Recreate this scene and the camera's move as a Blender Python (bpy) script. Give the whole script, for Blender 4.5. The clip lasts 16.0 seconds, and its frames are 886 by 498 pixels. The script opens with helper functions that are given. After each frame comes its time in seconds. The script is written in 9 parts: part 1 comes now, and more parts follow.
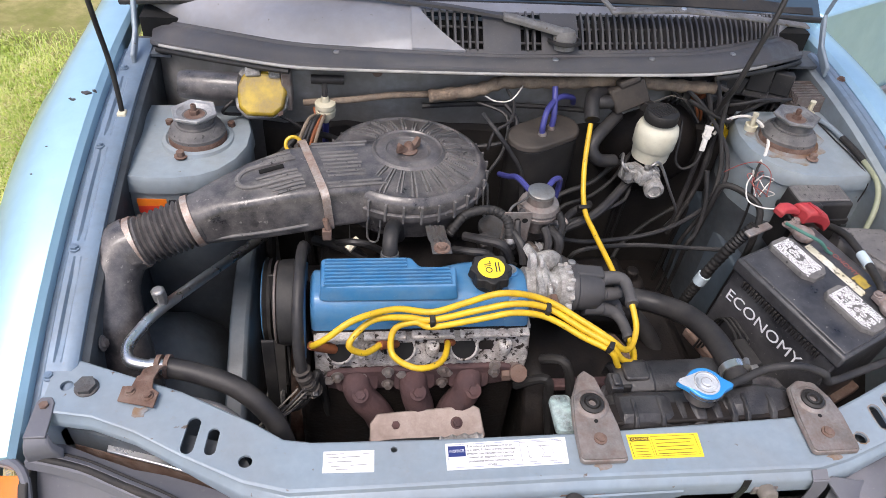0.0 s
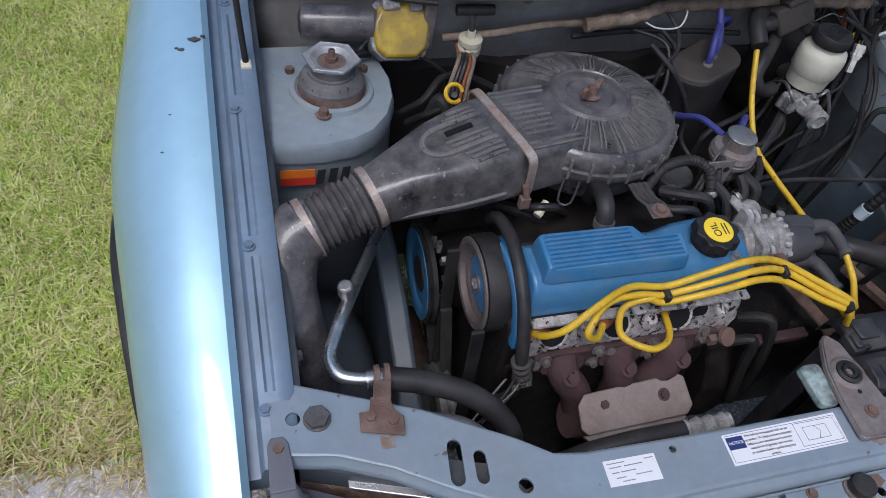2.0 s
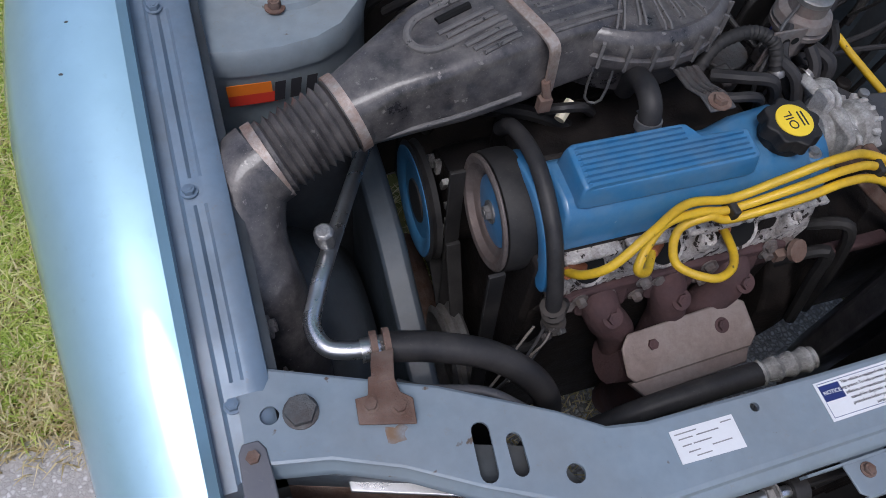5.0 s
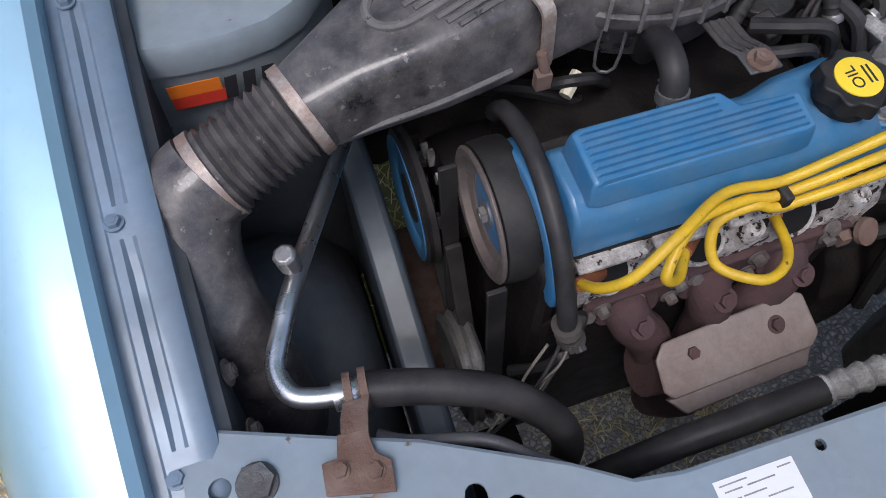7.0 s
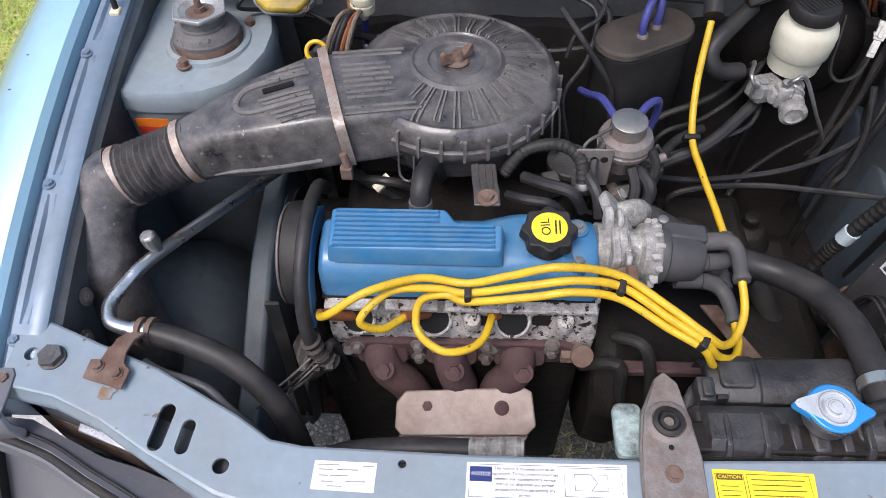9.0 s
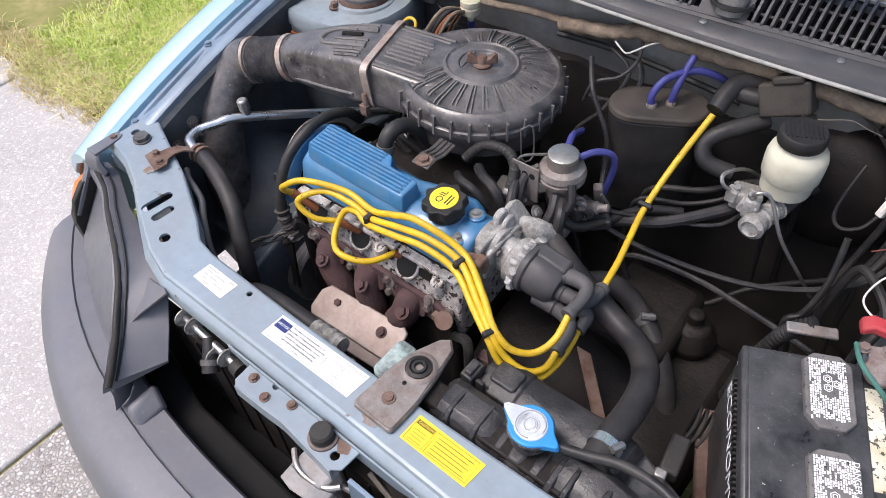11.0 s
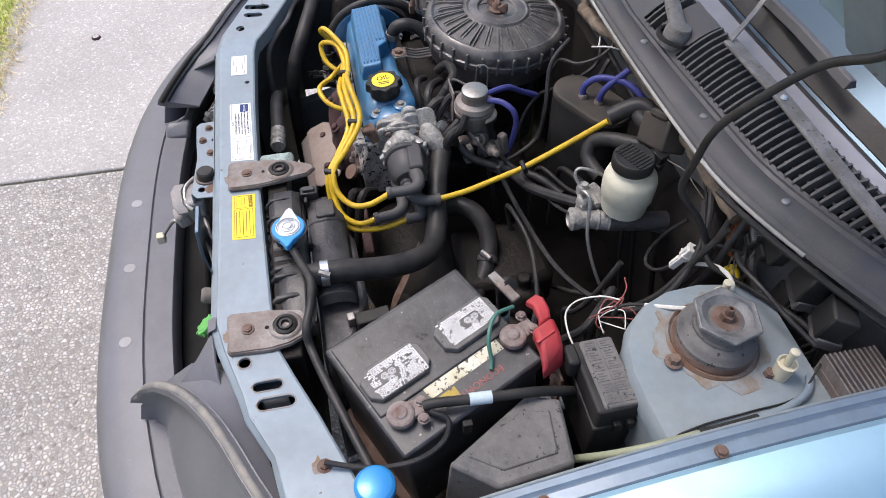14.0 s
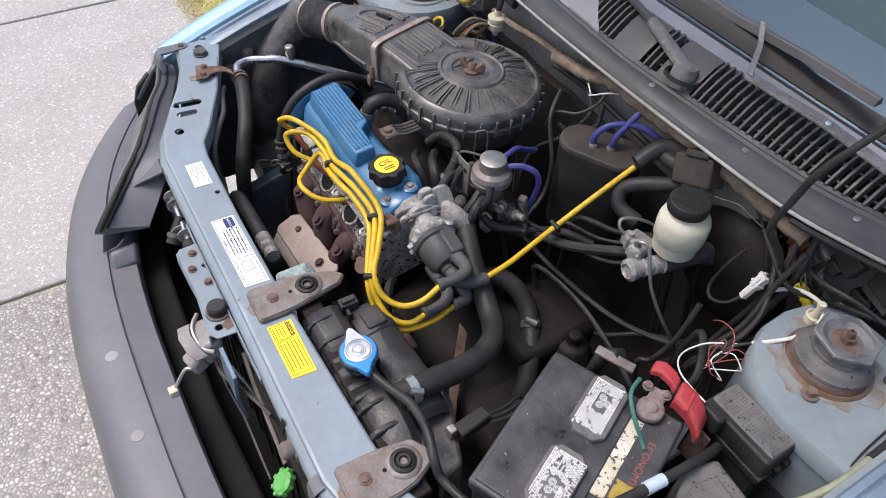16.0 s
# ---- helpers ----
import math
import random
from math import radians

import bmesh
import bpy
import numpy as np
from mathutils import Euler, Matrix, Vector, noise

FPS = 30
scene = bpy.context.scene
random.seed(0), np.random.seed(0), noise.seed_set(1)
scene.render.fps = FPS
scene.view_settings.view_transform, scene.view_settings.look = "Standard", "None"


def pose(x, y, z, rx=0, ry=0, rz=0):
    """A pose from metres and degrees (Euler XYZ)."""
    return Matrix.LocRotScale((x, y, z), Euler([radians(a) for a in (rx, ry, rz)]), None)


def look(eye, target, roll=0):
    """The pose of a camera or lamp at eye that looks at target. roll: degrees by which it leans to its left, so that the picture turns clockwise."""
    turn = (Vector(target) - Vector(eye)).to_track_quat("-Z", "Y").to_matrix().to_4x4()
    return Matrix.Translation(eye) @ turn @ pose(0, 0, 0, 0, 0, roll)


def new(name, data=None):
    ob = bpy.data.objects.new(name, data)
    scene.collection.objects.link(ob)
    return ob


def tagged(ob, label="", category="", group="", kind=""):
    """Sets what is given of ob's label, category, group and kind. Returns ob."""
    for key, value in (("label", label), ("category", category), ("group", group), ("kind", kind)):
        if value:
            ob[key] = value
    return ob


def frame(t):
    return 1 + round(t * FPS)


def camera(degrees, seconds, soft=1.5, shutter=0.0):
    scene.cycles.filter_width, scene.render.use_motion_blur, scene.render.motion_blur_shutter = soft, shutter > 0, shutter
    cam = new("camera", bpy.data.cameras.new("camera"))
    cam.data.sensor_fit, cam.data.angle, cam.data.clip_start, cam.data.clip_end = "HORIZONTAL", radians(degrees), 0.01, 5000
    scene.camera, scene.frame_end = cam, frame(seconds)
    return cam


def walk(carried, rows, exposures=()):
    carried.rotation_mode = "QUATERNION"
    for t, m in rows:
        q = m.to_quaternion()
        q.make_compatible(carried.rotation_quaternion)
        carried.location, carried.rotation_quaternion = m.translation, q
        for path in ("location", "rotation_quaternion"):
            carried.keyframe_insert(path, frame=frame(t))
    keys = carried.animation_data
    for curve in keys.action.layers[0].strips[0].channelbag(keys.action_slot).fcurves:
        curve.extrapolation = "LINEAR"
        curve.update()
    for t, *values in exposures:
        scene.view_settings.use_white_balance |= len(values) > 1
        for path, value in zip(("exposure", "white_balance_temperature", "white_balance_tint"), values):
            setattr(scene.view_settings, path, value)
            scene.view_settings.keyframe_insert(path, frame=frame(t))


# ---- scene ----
cam = camera(63.9, 16.0, soft=0.75)

PATH = [
    (0, (-0.271, -0.44, 1.552), (-0.029, 0.998, 0.184), 5.8),
    (0.5, (-0.302, -0.423, 1.538), (-0.087, 1.01, 0.159), 6.6),
    (1, (-0.454, -0.338, 1.512), (-0.191, 1.057, 0.102), 8.2),
    (1.5, (-0.591, -0.255, 1.502), (-0.18, 1.045, 0.039), 9.2),
    (2, (-0.652, -0.202, 1.482), (-0.164, 0.977, -0.059), 11.4),
    (2.5, (-0.644, -0.201, 1.48), (-0.141, 0.929, -0.092), 11.7),
    (3, (-0.641, -0.219, 1.476), (-0.109, 0.882, -0.107), 12.5),
    (3.5, (-0.65, -0.219, 1.469), (-0.118, 0.886, -0.111), 12.9),
    (4, (-0.651, -0.209, 1.469), (-0.13, 0.889, -0.119), 12.4),
    (4.5, (-0.645, -0.167, 1.437), (-0.143, 0.918, -0.167), 10.6),
    (4.7, (-0.63, -0.122, 1.397), (-0.146, 0.899, -0.254), 10.2),
    (6.8, (-0.544, 0.025, 1.246), (-0.238, 0.888, -0.532), 1.6),
    (7, (-0.524, 0.008, 1.27), (-0.222, 0.918, -0.485), -0.3),
    (7.5, (-0.51, -0.076, 1.361), (-0.096, 0.993, -0.277), 0.3),
    (8, (-0.487, -0.184, 1.408), (-0.015, 0.912, -0.197), 6.4),
    (8.5, (-0.335, -0.205, 1.438), (-0.119, 0.97, -0.166), 3.2),
    (8.7, (-0.26, -0.207, 1.442), (-0.184, 0.975, -0.17), 0.4),
    (10.8, (0.338, -0.223, 1.509), (-0.477, 0.806, 0.001), -5.4),
    (11, (0.395, -0.228, 1.498), (-0.524, 0.741, 0.009), -5.1),
    (11.5, (0.554, -0.228, 1.529), (-0.416, 0.678, 0.033), 1.0),
    (12, (0.67, -0.094, 1.539), (-0.399, 0.685, 0.038), -1.5),
    (12.5, (0.742, 0.064, 1.54), (-0.447, 0.61, 0.027), -3.4),
    (13, (0.797, 0.056, 1.556), (-0.397, 0.552, 0.03), -2.7),
    (13.5, (0.872, 0.088, 1.567), (-0.346, 0.527, 0.042), 0.6),
    (14, (0.942, 0.175, 1.57), (-0.331, 0.44, 0.051), 0.3),
    (14.5, (0.948, 0.198, 1.577), (-0.35, 0.427, 0.073), -1.3),
    (15, (0.93, 0.181, 1.579), (-0.38, 0.394, 0.082), -1.8),
    (15.5, (0.841, 0.081, 1.578), (-0.424, 0.487, 0.082), 1.2),
    (16, (0.704, -0.114, 1.584), (-0.425, 0.628, 0.109), 3.7),
]
walk(cam, [(t, look(eye, target, roll)) for t, eye, target, roll in PATH],
     ((0, 0.7, 6450, 15), (0.7, 0.64, 6400, 14), (1.5, 0.14, 6050, 14), (2.2, -0.26, 5750, 14), (4.0, -0.28, 5750, 14), (4.7, -0.29, 5800, 14), (7.0, 0.02, 6000, 14), (7.5, 0.29, 6000, 14), (8.0, 0.46, 6070, 14), (8.5, 0.54, 6150, 14),
      (11, 0.72, 6400, 15), (12.5, 0.69, 6400, 15), (14, 0.57, 6400, 14), (16, 0.49, 6400, 14)))

# ---- light ----
world = bpy.data.worlds.new("sky")
scene.world = world
world.use_nodes = True
wn, wl = world.node_tree.nodes, world.node_tree.links
sky = wn.new("ShaderNodeTexSky")
sky.sky_type, sky.sun_disc = "NISHITA", False
sky.sun_elevation, sky.sun_rotation = radians(64), radians(-142)
sky.air_density, sky.dust_density, sky.ozone_density = 1.2, 4.5, 1.0
wn["Background"].inputs["Strength"].default_value = 0.15
wl.new(sky.outputs[0], wn["Background"].inputs[0])
sun_data = bpy.data.lights.new("sun", "SUN")
sun_data.energy, sun_data.angle, sun_data.color = 1.5, radians(24), (1.0, 0.97, 0.93)
sun = new("sun", sun_data)
sun.matrix_world = look((-1.1, -1.4, 3.9), (0, 0, 0))

# ---- materials ----


def material(name, color, rough=0.5, metal=0.0, second=None, mix=0.5, scale=20.0, grain=0.25, bump=0.15, coat=0.0,
             dust=None, dust_amount=0.0, dust_scale=6.0, fine=8.0, random_piece=0.0, transmit=0.0, spots=None, spots_at=0.62, spots_scale=60.0):
    """A surface with colour drift at two scales, dust, specks and fine relief, all in object metres."""
    m = bpy.data.materials.new(name)
    m.use_nodes = True
    n, l = m.node_tree.nodes, m.node_tree.links
    b = n["Principled BSDF"]
    b.inputs["Roughness"].default_value, b.inputs["Metallic"].default_value = rough, metal
    b.inputs["Coat Weight"].default_value, b.inputs["Coat Roughness"].default_value = coat, 0.06
    b.inputs["Transmission Weight"].default_value = transmit
    b.inputs["Specular IOR Level"].default_value = 0.5 if rough < 0.4 or coat else 0.32
    geo = n.new("ShaderNodeNewGeometry")

    def noise_at(s, detail=5.0, r=0.6):
        t = n.new("ShaderNodeTexNoise")
        t.inputs["Scale"].default_value, t.inputs["Detail"].default_value, t.inputs["Roughness"].default_value = s, detail, r
        l.new(geo.outputs["Position"], t.inputs["Vector"])
        return t.outputs["Fac"]

    def ramp(fac, lo, hi):
        r = n.new("ShaderNodeMapRange")
        r.inputs["From Min"].default_value, r.inputs["From Max"].default_value = lo, hi
        l.new(fac, r.inputs["Value"])
        return r.outputs["Result"]

    def blend(fac, a, c, kind="MIX"):
        x = n.new("ShaderNodeMix")
        x.data_type, x.blend_type = "RGBA", kind
        if isinstance(fac, float):
            x.inputs[0].default_value = fac
        else:
            l.new(fac, x.inputs[0])
        for slot, v in ((6, a), (7, c)):
            if isinstance(v, tuple):
                x.inputs[slot].default_value = (*v, 1)
            else:
                l.new(v, x.inputs[slot])
        return x.outputs[2]

    def times(fac, k):
        x = n.new("ShaderNodeMath")
        x.operation = "MULTIPLY"
        l.new(fac, x.inputs[0])
        x.inputs[1].default_value = k
        return x.outputs[0]

    large, small = noise_at(scale), noise_at(scale * fine)
    two = second or tuple(c * 0.6 for c in color)
    col = blend(times(ramp(large, 0.38, 0.68), mix), color, two)
    col = blend(times(ramp(small, 0.3, 0.75), grain), col, tuple(c * 0.45 for c in color))
    film = None
    if dust:
        film = ramp(noise_at(dust_scale, 8.0, 0.7), 0.38, 0.66)
        col = blend(times(film, dust_amount), col, dust)
        fleck = ramp(noise_at(dust_scale * 14.0, 3.0, 0.7), 0.62, 0.72)
        col = blend(times(fleck, min(1.0, dust_amount * 1.1)), col, dust)
    if spots:
        col = blend(ramp(noise_at(spots_scale, 3.0), spots_at, spots_at + 0.05), col, spots)
    if random_piece:
        info = n.new("ShaderNodeObjectInfo")
        col = blend(times(info.outputs["Random"], random_piece), col, tuple(c * 0.5 for c in color))
    l.new(col, b.inputs["Base Color"])
    rr = n.new("ShaderNodeMapRange")
    rr.inputs["To Min"].default_value, rr.inputs["To Max"].default_value = max(rough - 0.12, 0.03), min(rough + 0.2, 1.0)
    l.new(large, rr.inputs["Value"])
    if film:
        ad = n.new("ShaderNodeMath")
        ad.operation, ad.use_clamp = "MULTIPLY_ADD", True
        l.new(film, ad.inputs[0])
        ad.inputs[1].default_value = 0.35 * min(1.0, dust_amount * 2)
        l.new(rr.outputs["Result"], ad.inputs[2])
        l.new(ad.outputs[0], b.inputs["Roughness"])
    else:
        l.new(rr.outputs["Result"], b.inputs["Roughness"])
    if bump:
        bn = n.new("ShaderNodeBump")
        bn.inputs["Strength"].default_value, bn.inputs["Distance"].default_value = bump, 0.002
        l.new(small, bn.inputs["Height"])
        b2 = n.new("ShaderNodeBump")
        b2.inputs["Strength"].default_value, b2.inputs["Distance"].default_value = min(bump, 0.3), 0.006
        l.new(noise_at(max(scale * 1.7, 25.0), 4.0), b2.inputs["Height"])
        l.new(b2.outputs["Normal"], bn.inputs["Normal"])
        l.new(bn.outputs["Normal"], b.inputs["Normal"])
    return m


def pebbles(name, tones, scale, joint=(0.35, 0.325, 0.30), relief=0.8):
    """Stones of mixed tones set close in cement."""
    m = bpy.data.materials.new(name)
    m.use_nodes = True
    n, l = m.node_tree.nodes, m.node_tree.links
    b, geo, vo, ve, no = n["Principled BSDF"], n.new("ShaderNodeNewGeometry"), n.new("ShaderNodeTexVoronoi"), n.new("ShaderNodeTexVoronoi"), n.new("ShaderNodeTexNoise")
    sep, ra, mx, mr, bu, big = n.new("ShaderNodeSeparateColor"), n.new("ShaderNodeValToRGB"), n.new("ShaderNodeMix"), n.new("ShaderNodeMapRange"), n.new("ShaderNodeBump"), n.new("ShaderNodeMix")
    no.inputs["Scale"].default_value, no.inputs["Detail"].default_value = 1.7, 6.0
    ve.feature = "DISTANCE_TO_EDGE"
    warp, ad = n.new("ShaderNodeTexNoise"), n.new("ShaderNodeVectorMath")
    warp.inputs["Scale"].default_value, warp.inputs["Detail"].default_value = scale * 1.5, 4.0
    l.new(geo.outputs["Position"], warp.inputs["Vector"])
    ad.operation = "MULTIPLY_ADD"
    l.new(warp.outputs["Color"], ad.inputs[0])
    ad.inputs[1].default_value = (0.006, 0.006, 0.006)
    l.new(geo.outputs["Position"], ad.inputs[2])
    for v in (vo, ve):
        v.inputs["Scale"].default_value = scale
        l.new(ad.outputs[0], v.inputs["Vector"])
    l.new(geo.outputs["Position"], no.inputs["Vector"])
    l.new(vo.outputs["Color"], sep.inputs[0])
    l.new(sep.outputs[0], ra.inputs[0])
    e = ra.color_ramp.elements
    e[0].color, e[1].color = (*tones[0], 1), (*tones[-1], 1)
    for k in range(1, len(tones) - 1):
        e.new(k / (len(tones) - 1)).color = (*tones[k], 1)
    mr.inputs["From Min"].default_value, mr.inputs["From Max"].default_value = 0.0, 0.30
    l.new(ve.outputs["Distance"], mr.inputs["Value"])
    mx.data_type = big.data_type = "RGBA"
    big.blend_type = "MULTIPLY"
    l.new(mr.outputs[0], mx.inputs[0])
    mx.inputs[6].default_value = (*joint, 1)
    l.new(ra.outputs[0], mx.inputs[7])
    big.inputs[0].default_value = 0.45
    l.new(mx.outputs[2], big.inputs[6])
    l.new(no.outputs["Fac"], big.inputs[7])
    l.new(big.outputs[2], b.inputs["Base Color"])
    b.inputs["Roughness"].default_value = 0.85
    bu.inputs["Strength"].default_value, bu.inputs["Distance"].default_value = relief, 0.003
    l.new(mr.outputs[0], bu.inputs["Height"])
    l.new(bu.outputs[0], b.inputs["Normal"])
    return m


DUST = (0.17, 0.155, 0.14)
RUST = (0.16, 0.065, 0.035)
M_body = material("blue_metallic_paint", (0.43, 0.66, 0.785), 0.45, 0.7, (0.345, 0.575, 0.715), 0.3, 3, 0.05, 0.0, 1.0, (0.27, 0.38, 0.44), 0.10)
M_bay = material("dull_blue_grey_paint", (0.240, 0.300, 0.353), 0.40, 0.1, (0.185, 0.232, 0.276), 0.75, 8, 0.16, 0.05, 0.15, (0.22, 0.21, 0.195), 0.26, 9, spots=(0.11, 0.08, 0.06), spots_at=0.69)
M_baydark = material("dark_mottled_blue_grey_paint", (0.085, 0.105, 0.125), 0.50, 0.0, (0.032, 0.034, 0.037), 0.9, 7, 0.35, 0.2, 0.0, (0.12, 0.11, 0.10), 0.35, 9)
M_rail = material("dusty_slate_paint", (0.070, 0.098, 0.128), 0.42, 0.0, (0.035, 0.046, 0.058), 0.8, 9, 0.25, 0.1, 0.1, DUST, 0.15, 12)
M_firewall = material("brown_dusty_firewall_paint", (0.30, 0.305, 0.305), 0.5, 0.0, (0.17, 0.16, 0.15), 0.9, 6, 0.35, 0.2, 0.0, (0.21, 0.19, 0.165), 0.5, 12)
M_tower = material("dusty_blue_grey_paint", (0.25, 0.30, 0.335), 0.42, 0.0, (0.17, 0.21, 0.24), 0.7, 8, 0.2, 0.06, 0.25, (0.22, 0.21, 0.18), 0.35, 13, spots=(0.12, 0.10, 0.08), spots_at=0.71, spots_scale=70)
M_rustpaint = material("rust_stained_paint", (0.25, 0.27, 0.275), 0.55, 0.0, (0.21, 0.115, 0.06), 0.95, 16, 0.3, 0.2, 0.0, (0.17, 0.08, 0.042), 0.6, 22)
M_plastic = material("dusty_black_plastic", (0.026, 0.025, 0.029), 0.26, 0.0, (0.100, 0.093, 0.095), 0.95, 8, 0.5, 0.3, 0.35, (0.30, 0.272, 0.255), 0.36, 34, spots=(0.19, 0.178, 0.168), spots_at=0.66, spots_scale=110)
M_black = material("black_plastic", (0.010, 0.010, 0.011), 0.45, 0.0, (0.022, 0.021, 0.021), 0.7, 18, 0.2, 0.1, 0.0, DUST, 0.14, 15)
M_cowl = material("weathered_grey_plastic", (0.070, 0.069, 0.075), 0.38, 0.0, (0.045, 0.043, 0.045), 0.75, 9, 0.28, 0.15, 0.0, (0.165, 0.152, 0.142), 0.40, 18)
M_cowlsmooth = material("faded_grey_cowl_paint", (0.300, 0.303, 0.330), 0.34, 0.0, (0.215, 0.215, 0.230), 0.8, 6, 0.16, 0.05, 0.2, (0.29, 0.265, 0.24), 0.42, 14, spots=(0.12, 0.10, 0.085), spots_at=0.70, spots_scale=90)
M_ridge = material("worn_grey_strip_plastic", (0.130, 0.130, 0.142), 0.4, 0.0, (0.20, 0.195, 0.185), 0.8, 14, 0.3, 0.1, 0.0, (0.46, 0.42, 0.34), 0.42, 30)
M_bumper = material("faded_grey_bumper_plastic", (0.122, 0.126, 0.148), 0.36, 0.0, (0.105, 0.105, 0.118), 0.7, 5, 0.12, 0.05, 0.0, (0.22, 0.215, 0.21), 0.28, 9)
M_rubber = material("black_rubber", (0.012, 0.012, 0.013), 0.5, 0.0, (0.024, 0.023, 0.022), 0.7, 16, 0.2, 0.08, 0.0, DUST, 0.13, 25)
M_hose = material("grey_black_hose_rubber", (0.016, 0.016, 0.018), 0.40, 0.0, (0.032, 0.030, 0.030), 0.7, 16, 0.25, 0.1, 0.0, DUST, 0.16, 25)
M_rust = material("rusty_steel", (0.135, 0.078, 0.058), 0.75, 0.15, (0.235, 0.145, 0.108), 0.85, 40, 0.45, 0.5, 0.0, (0.24, 0.21, 0.19), 0.4, 40)
M_rustgrey = material("grey_steel_with_rust", (0.26, 0.25, 0.243), 0.42, 0.35, (0.15, 0.13, 0.118), 0.9, 30, 0.35, 0.3, 0.0, (0.17, 0.085, 0.055), 0.42, 34)
M_flake = material("peeling_white_sealant", (0.55, 0.54, 0.52), 0.7, 0.0, (0.25, 0.24, 0.23), 0.9, 60, 0.4, 0.3)
M_heater = material("brown_dusted_black_plastic", (0.030, 0.027, 0.025), 0.55, 0.0, (0.060, 0.052, 0.046), 0.9, 20, 0.3, 0.2, 0.0, (0.11, 0.092, 0.076), 0.4, 26)
M_dusty = material("dusty_grey_latch_steel", (0.34, 0.335, 0.34), 0.55, 0.1, (0.22, 0.205, 0.195), 0.9, 25, 0.35, 0.2, 0.0, (0.30, 0.24, 0.19), 0.3, 30)
M_distcap = material("grey_cap_plastic", (0.046, 0.046, 0.050), 0.42, 0.0, (0.070, 0.068, 0.070), 0.8, 20, 0.25, 0.1, 0.0, (0.13, 0.122, 0.115), 0.22, 26)
M_boot = material("grey_boot_rubber", (0.058, 0.058, 0.062), 0.5, 0.0, (0.085, 0.082, 0.082), 0.8, 20, 0.2, 0.1, 0.0, DUST, 0.2, 26)
M_crusted = material("white_corroded_aluminium", (0.62, 0.61, 0.60), 0.65, 0.0, (0.34, 0.32, 0.30), 0.9, 70, 0.5, 0.9, 0.0, (0.10, 0.085, 0.075), 0.4, 90)
M_clamp = material("pale_rusty_clamp_steel", (0.46, 0.43, 0.40), 0.4, 0.4, (0.30, 0.20, 0.15), 0.95, 34, 0.4, 0.3, 0.0, (0.27, 0.10, 0.05), 0.40, 40)
M_rim = material("brown_grey_rim_steel", (0.20, 0.175, 0.165), 0.38, 0.4, (0.13, 0.10, 0.09), 0.9, 24, 0.3, 0.2, 0.0, (0.15, 0.09, 0.06), 0.3, 30)
M_dustplastic = material("dust_coated_plastic", (0.085, 0.083, 0.085), 0.45, 0.0, (0.145, 0.138, 0.135), 0.8, 16, 0.35, 0.3, 0.0, (0.25, 0.235, 0.225), 0.45, 26, spots=(0.03, 0.03, 0.03), spots_at=0.63, spots_scale=140)
M_steel = material("dull_zinc_steel", (0.42, 0.42, 0.42), 0.38, 0.85, (0.25, 0.23, 0.21), 0.7, 35, 0.3, 0.2, 0.0, (0.2, 0.15, 0.11), 0.25, 30)
M_alu = material("oxidised_aluminium", (0.52, 0.51, 0.49), 0.55, 0.25, (0.24, 0.225, 0.21), 0.9, 45, 0.45, 0.7, 0.0, (0.05, 0.045, 0.04), 0.55, 60, spots=(0.6, 0.59, 0.57), spots_at=0.66, spots_scale=80)
M_head = material("stained_cast_aluminium", (0.70, 0.67, 0.64), 0.55, 0.1, (0.42, 0.36, 0.32), 0.8, 45, 0.5, 0.9, 0.0, (0.07, 0.052, 0.042), 0.62, 60, spots=(0.03, 0.022, 0.018), spots_at=0.57, spots_scale=95)
M_pipe = material("bright_aluminium_pipe", (0.72, 0.73, 0.74), 0.25, 0.95, (0.5, 0.5, 0.5), 0.5, 30, 0.15, 0.05)
M_iron = material("brown_cast_iron", (0.086, 0.052, 0.055), 0.7, 0.15, (0.130, 0.070, 0.066), 0.8, 25, 0.35, 0.5, 0.0, (0.06, 0.045, 0.045), 0.3, 20)
M_shield = material("heat_stained_steel_plate", (0.34, 0.29, 0.265), 0.5, 0.5, (0.26, 0.20, 0.175), 0.8, 18, 0.2, 0.2, 0.0, (0.16, 0.10, 0.08), 0.25, 22)
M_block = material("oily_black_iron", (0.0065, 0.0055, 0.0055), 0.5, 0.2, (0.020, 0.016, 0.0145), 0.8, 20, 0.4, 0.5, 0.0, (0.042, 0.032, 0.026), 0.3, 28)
M_engineblue = material("blue_enamel", (0.036, 0.170, 0.355), 0.30, 0.0, (0.028, 0.125, 0.27), 0.6, 14, 0.14, 0.06, 0.35, (0.16, 0.245, 0.31), 0.32, 35, spots=(0.28, 0.36, 0.42), spots_at=0.72, spots_scale=90)
M_yellow = material("yellow_silicone", (0.70, 0.45, 0.012), 0.36, 0.0, (0.58, 0.34, 0.009), 0.6, 25, 0.12, 0.05, 0.1, (0.16, 0.12, 0.04), 0.28, 45, spots=(0.12, 0.08, 0.02), spots_at=0.68, spots_scale=110)
M_orange = material("terracotta_rubber", (0.25, 0.085, 0.035), 0.6, 0.0, None, 0.5, 40, 0.2, 0.1)
M_stickerwhite = material("white_paper_label", (0.74, 0.75, 0.77), 0.4, 0.0, (0.66, 0.67, 0.68), 0.4, 25, 0.05, 0.0)
M_stickeryellow = material("yellow_paper_label", (0.85, 0.62, 0.04), 0.4, 0.0, (0.80, 0.55, 0.03), 0.4, 25, 0.05, 0.0)
M_ink = material("dark_ink", (0.03, 0.03, 0.035), 0.5, 0.0, None, 0.2, 25, 0.1, 0.0)
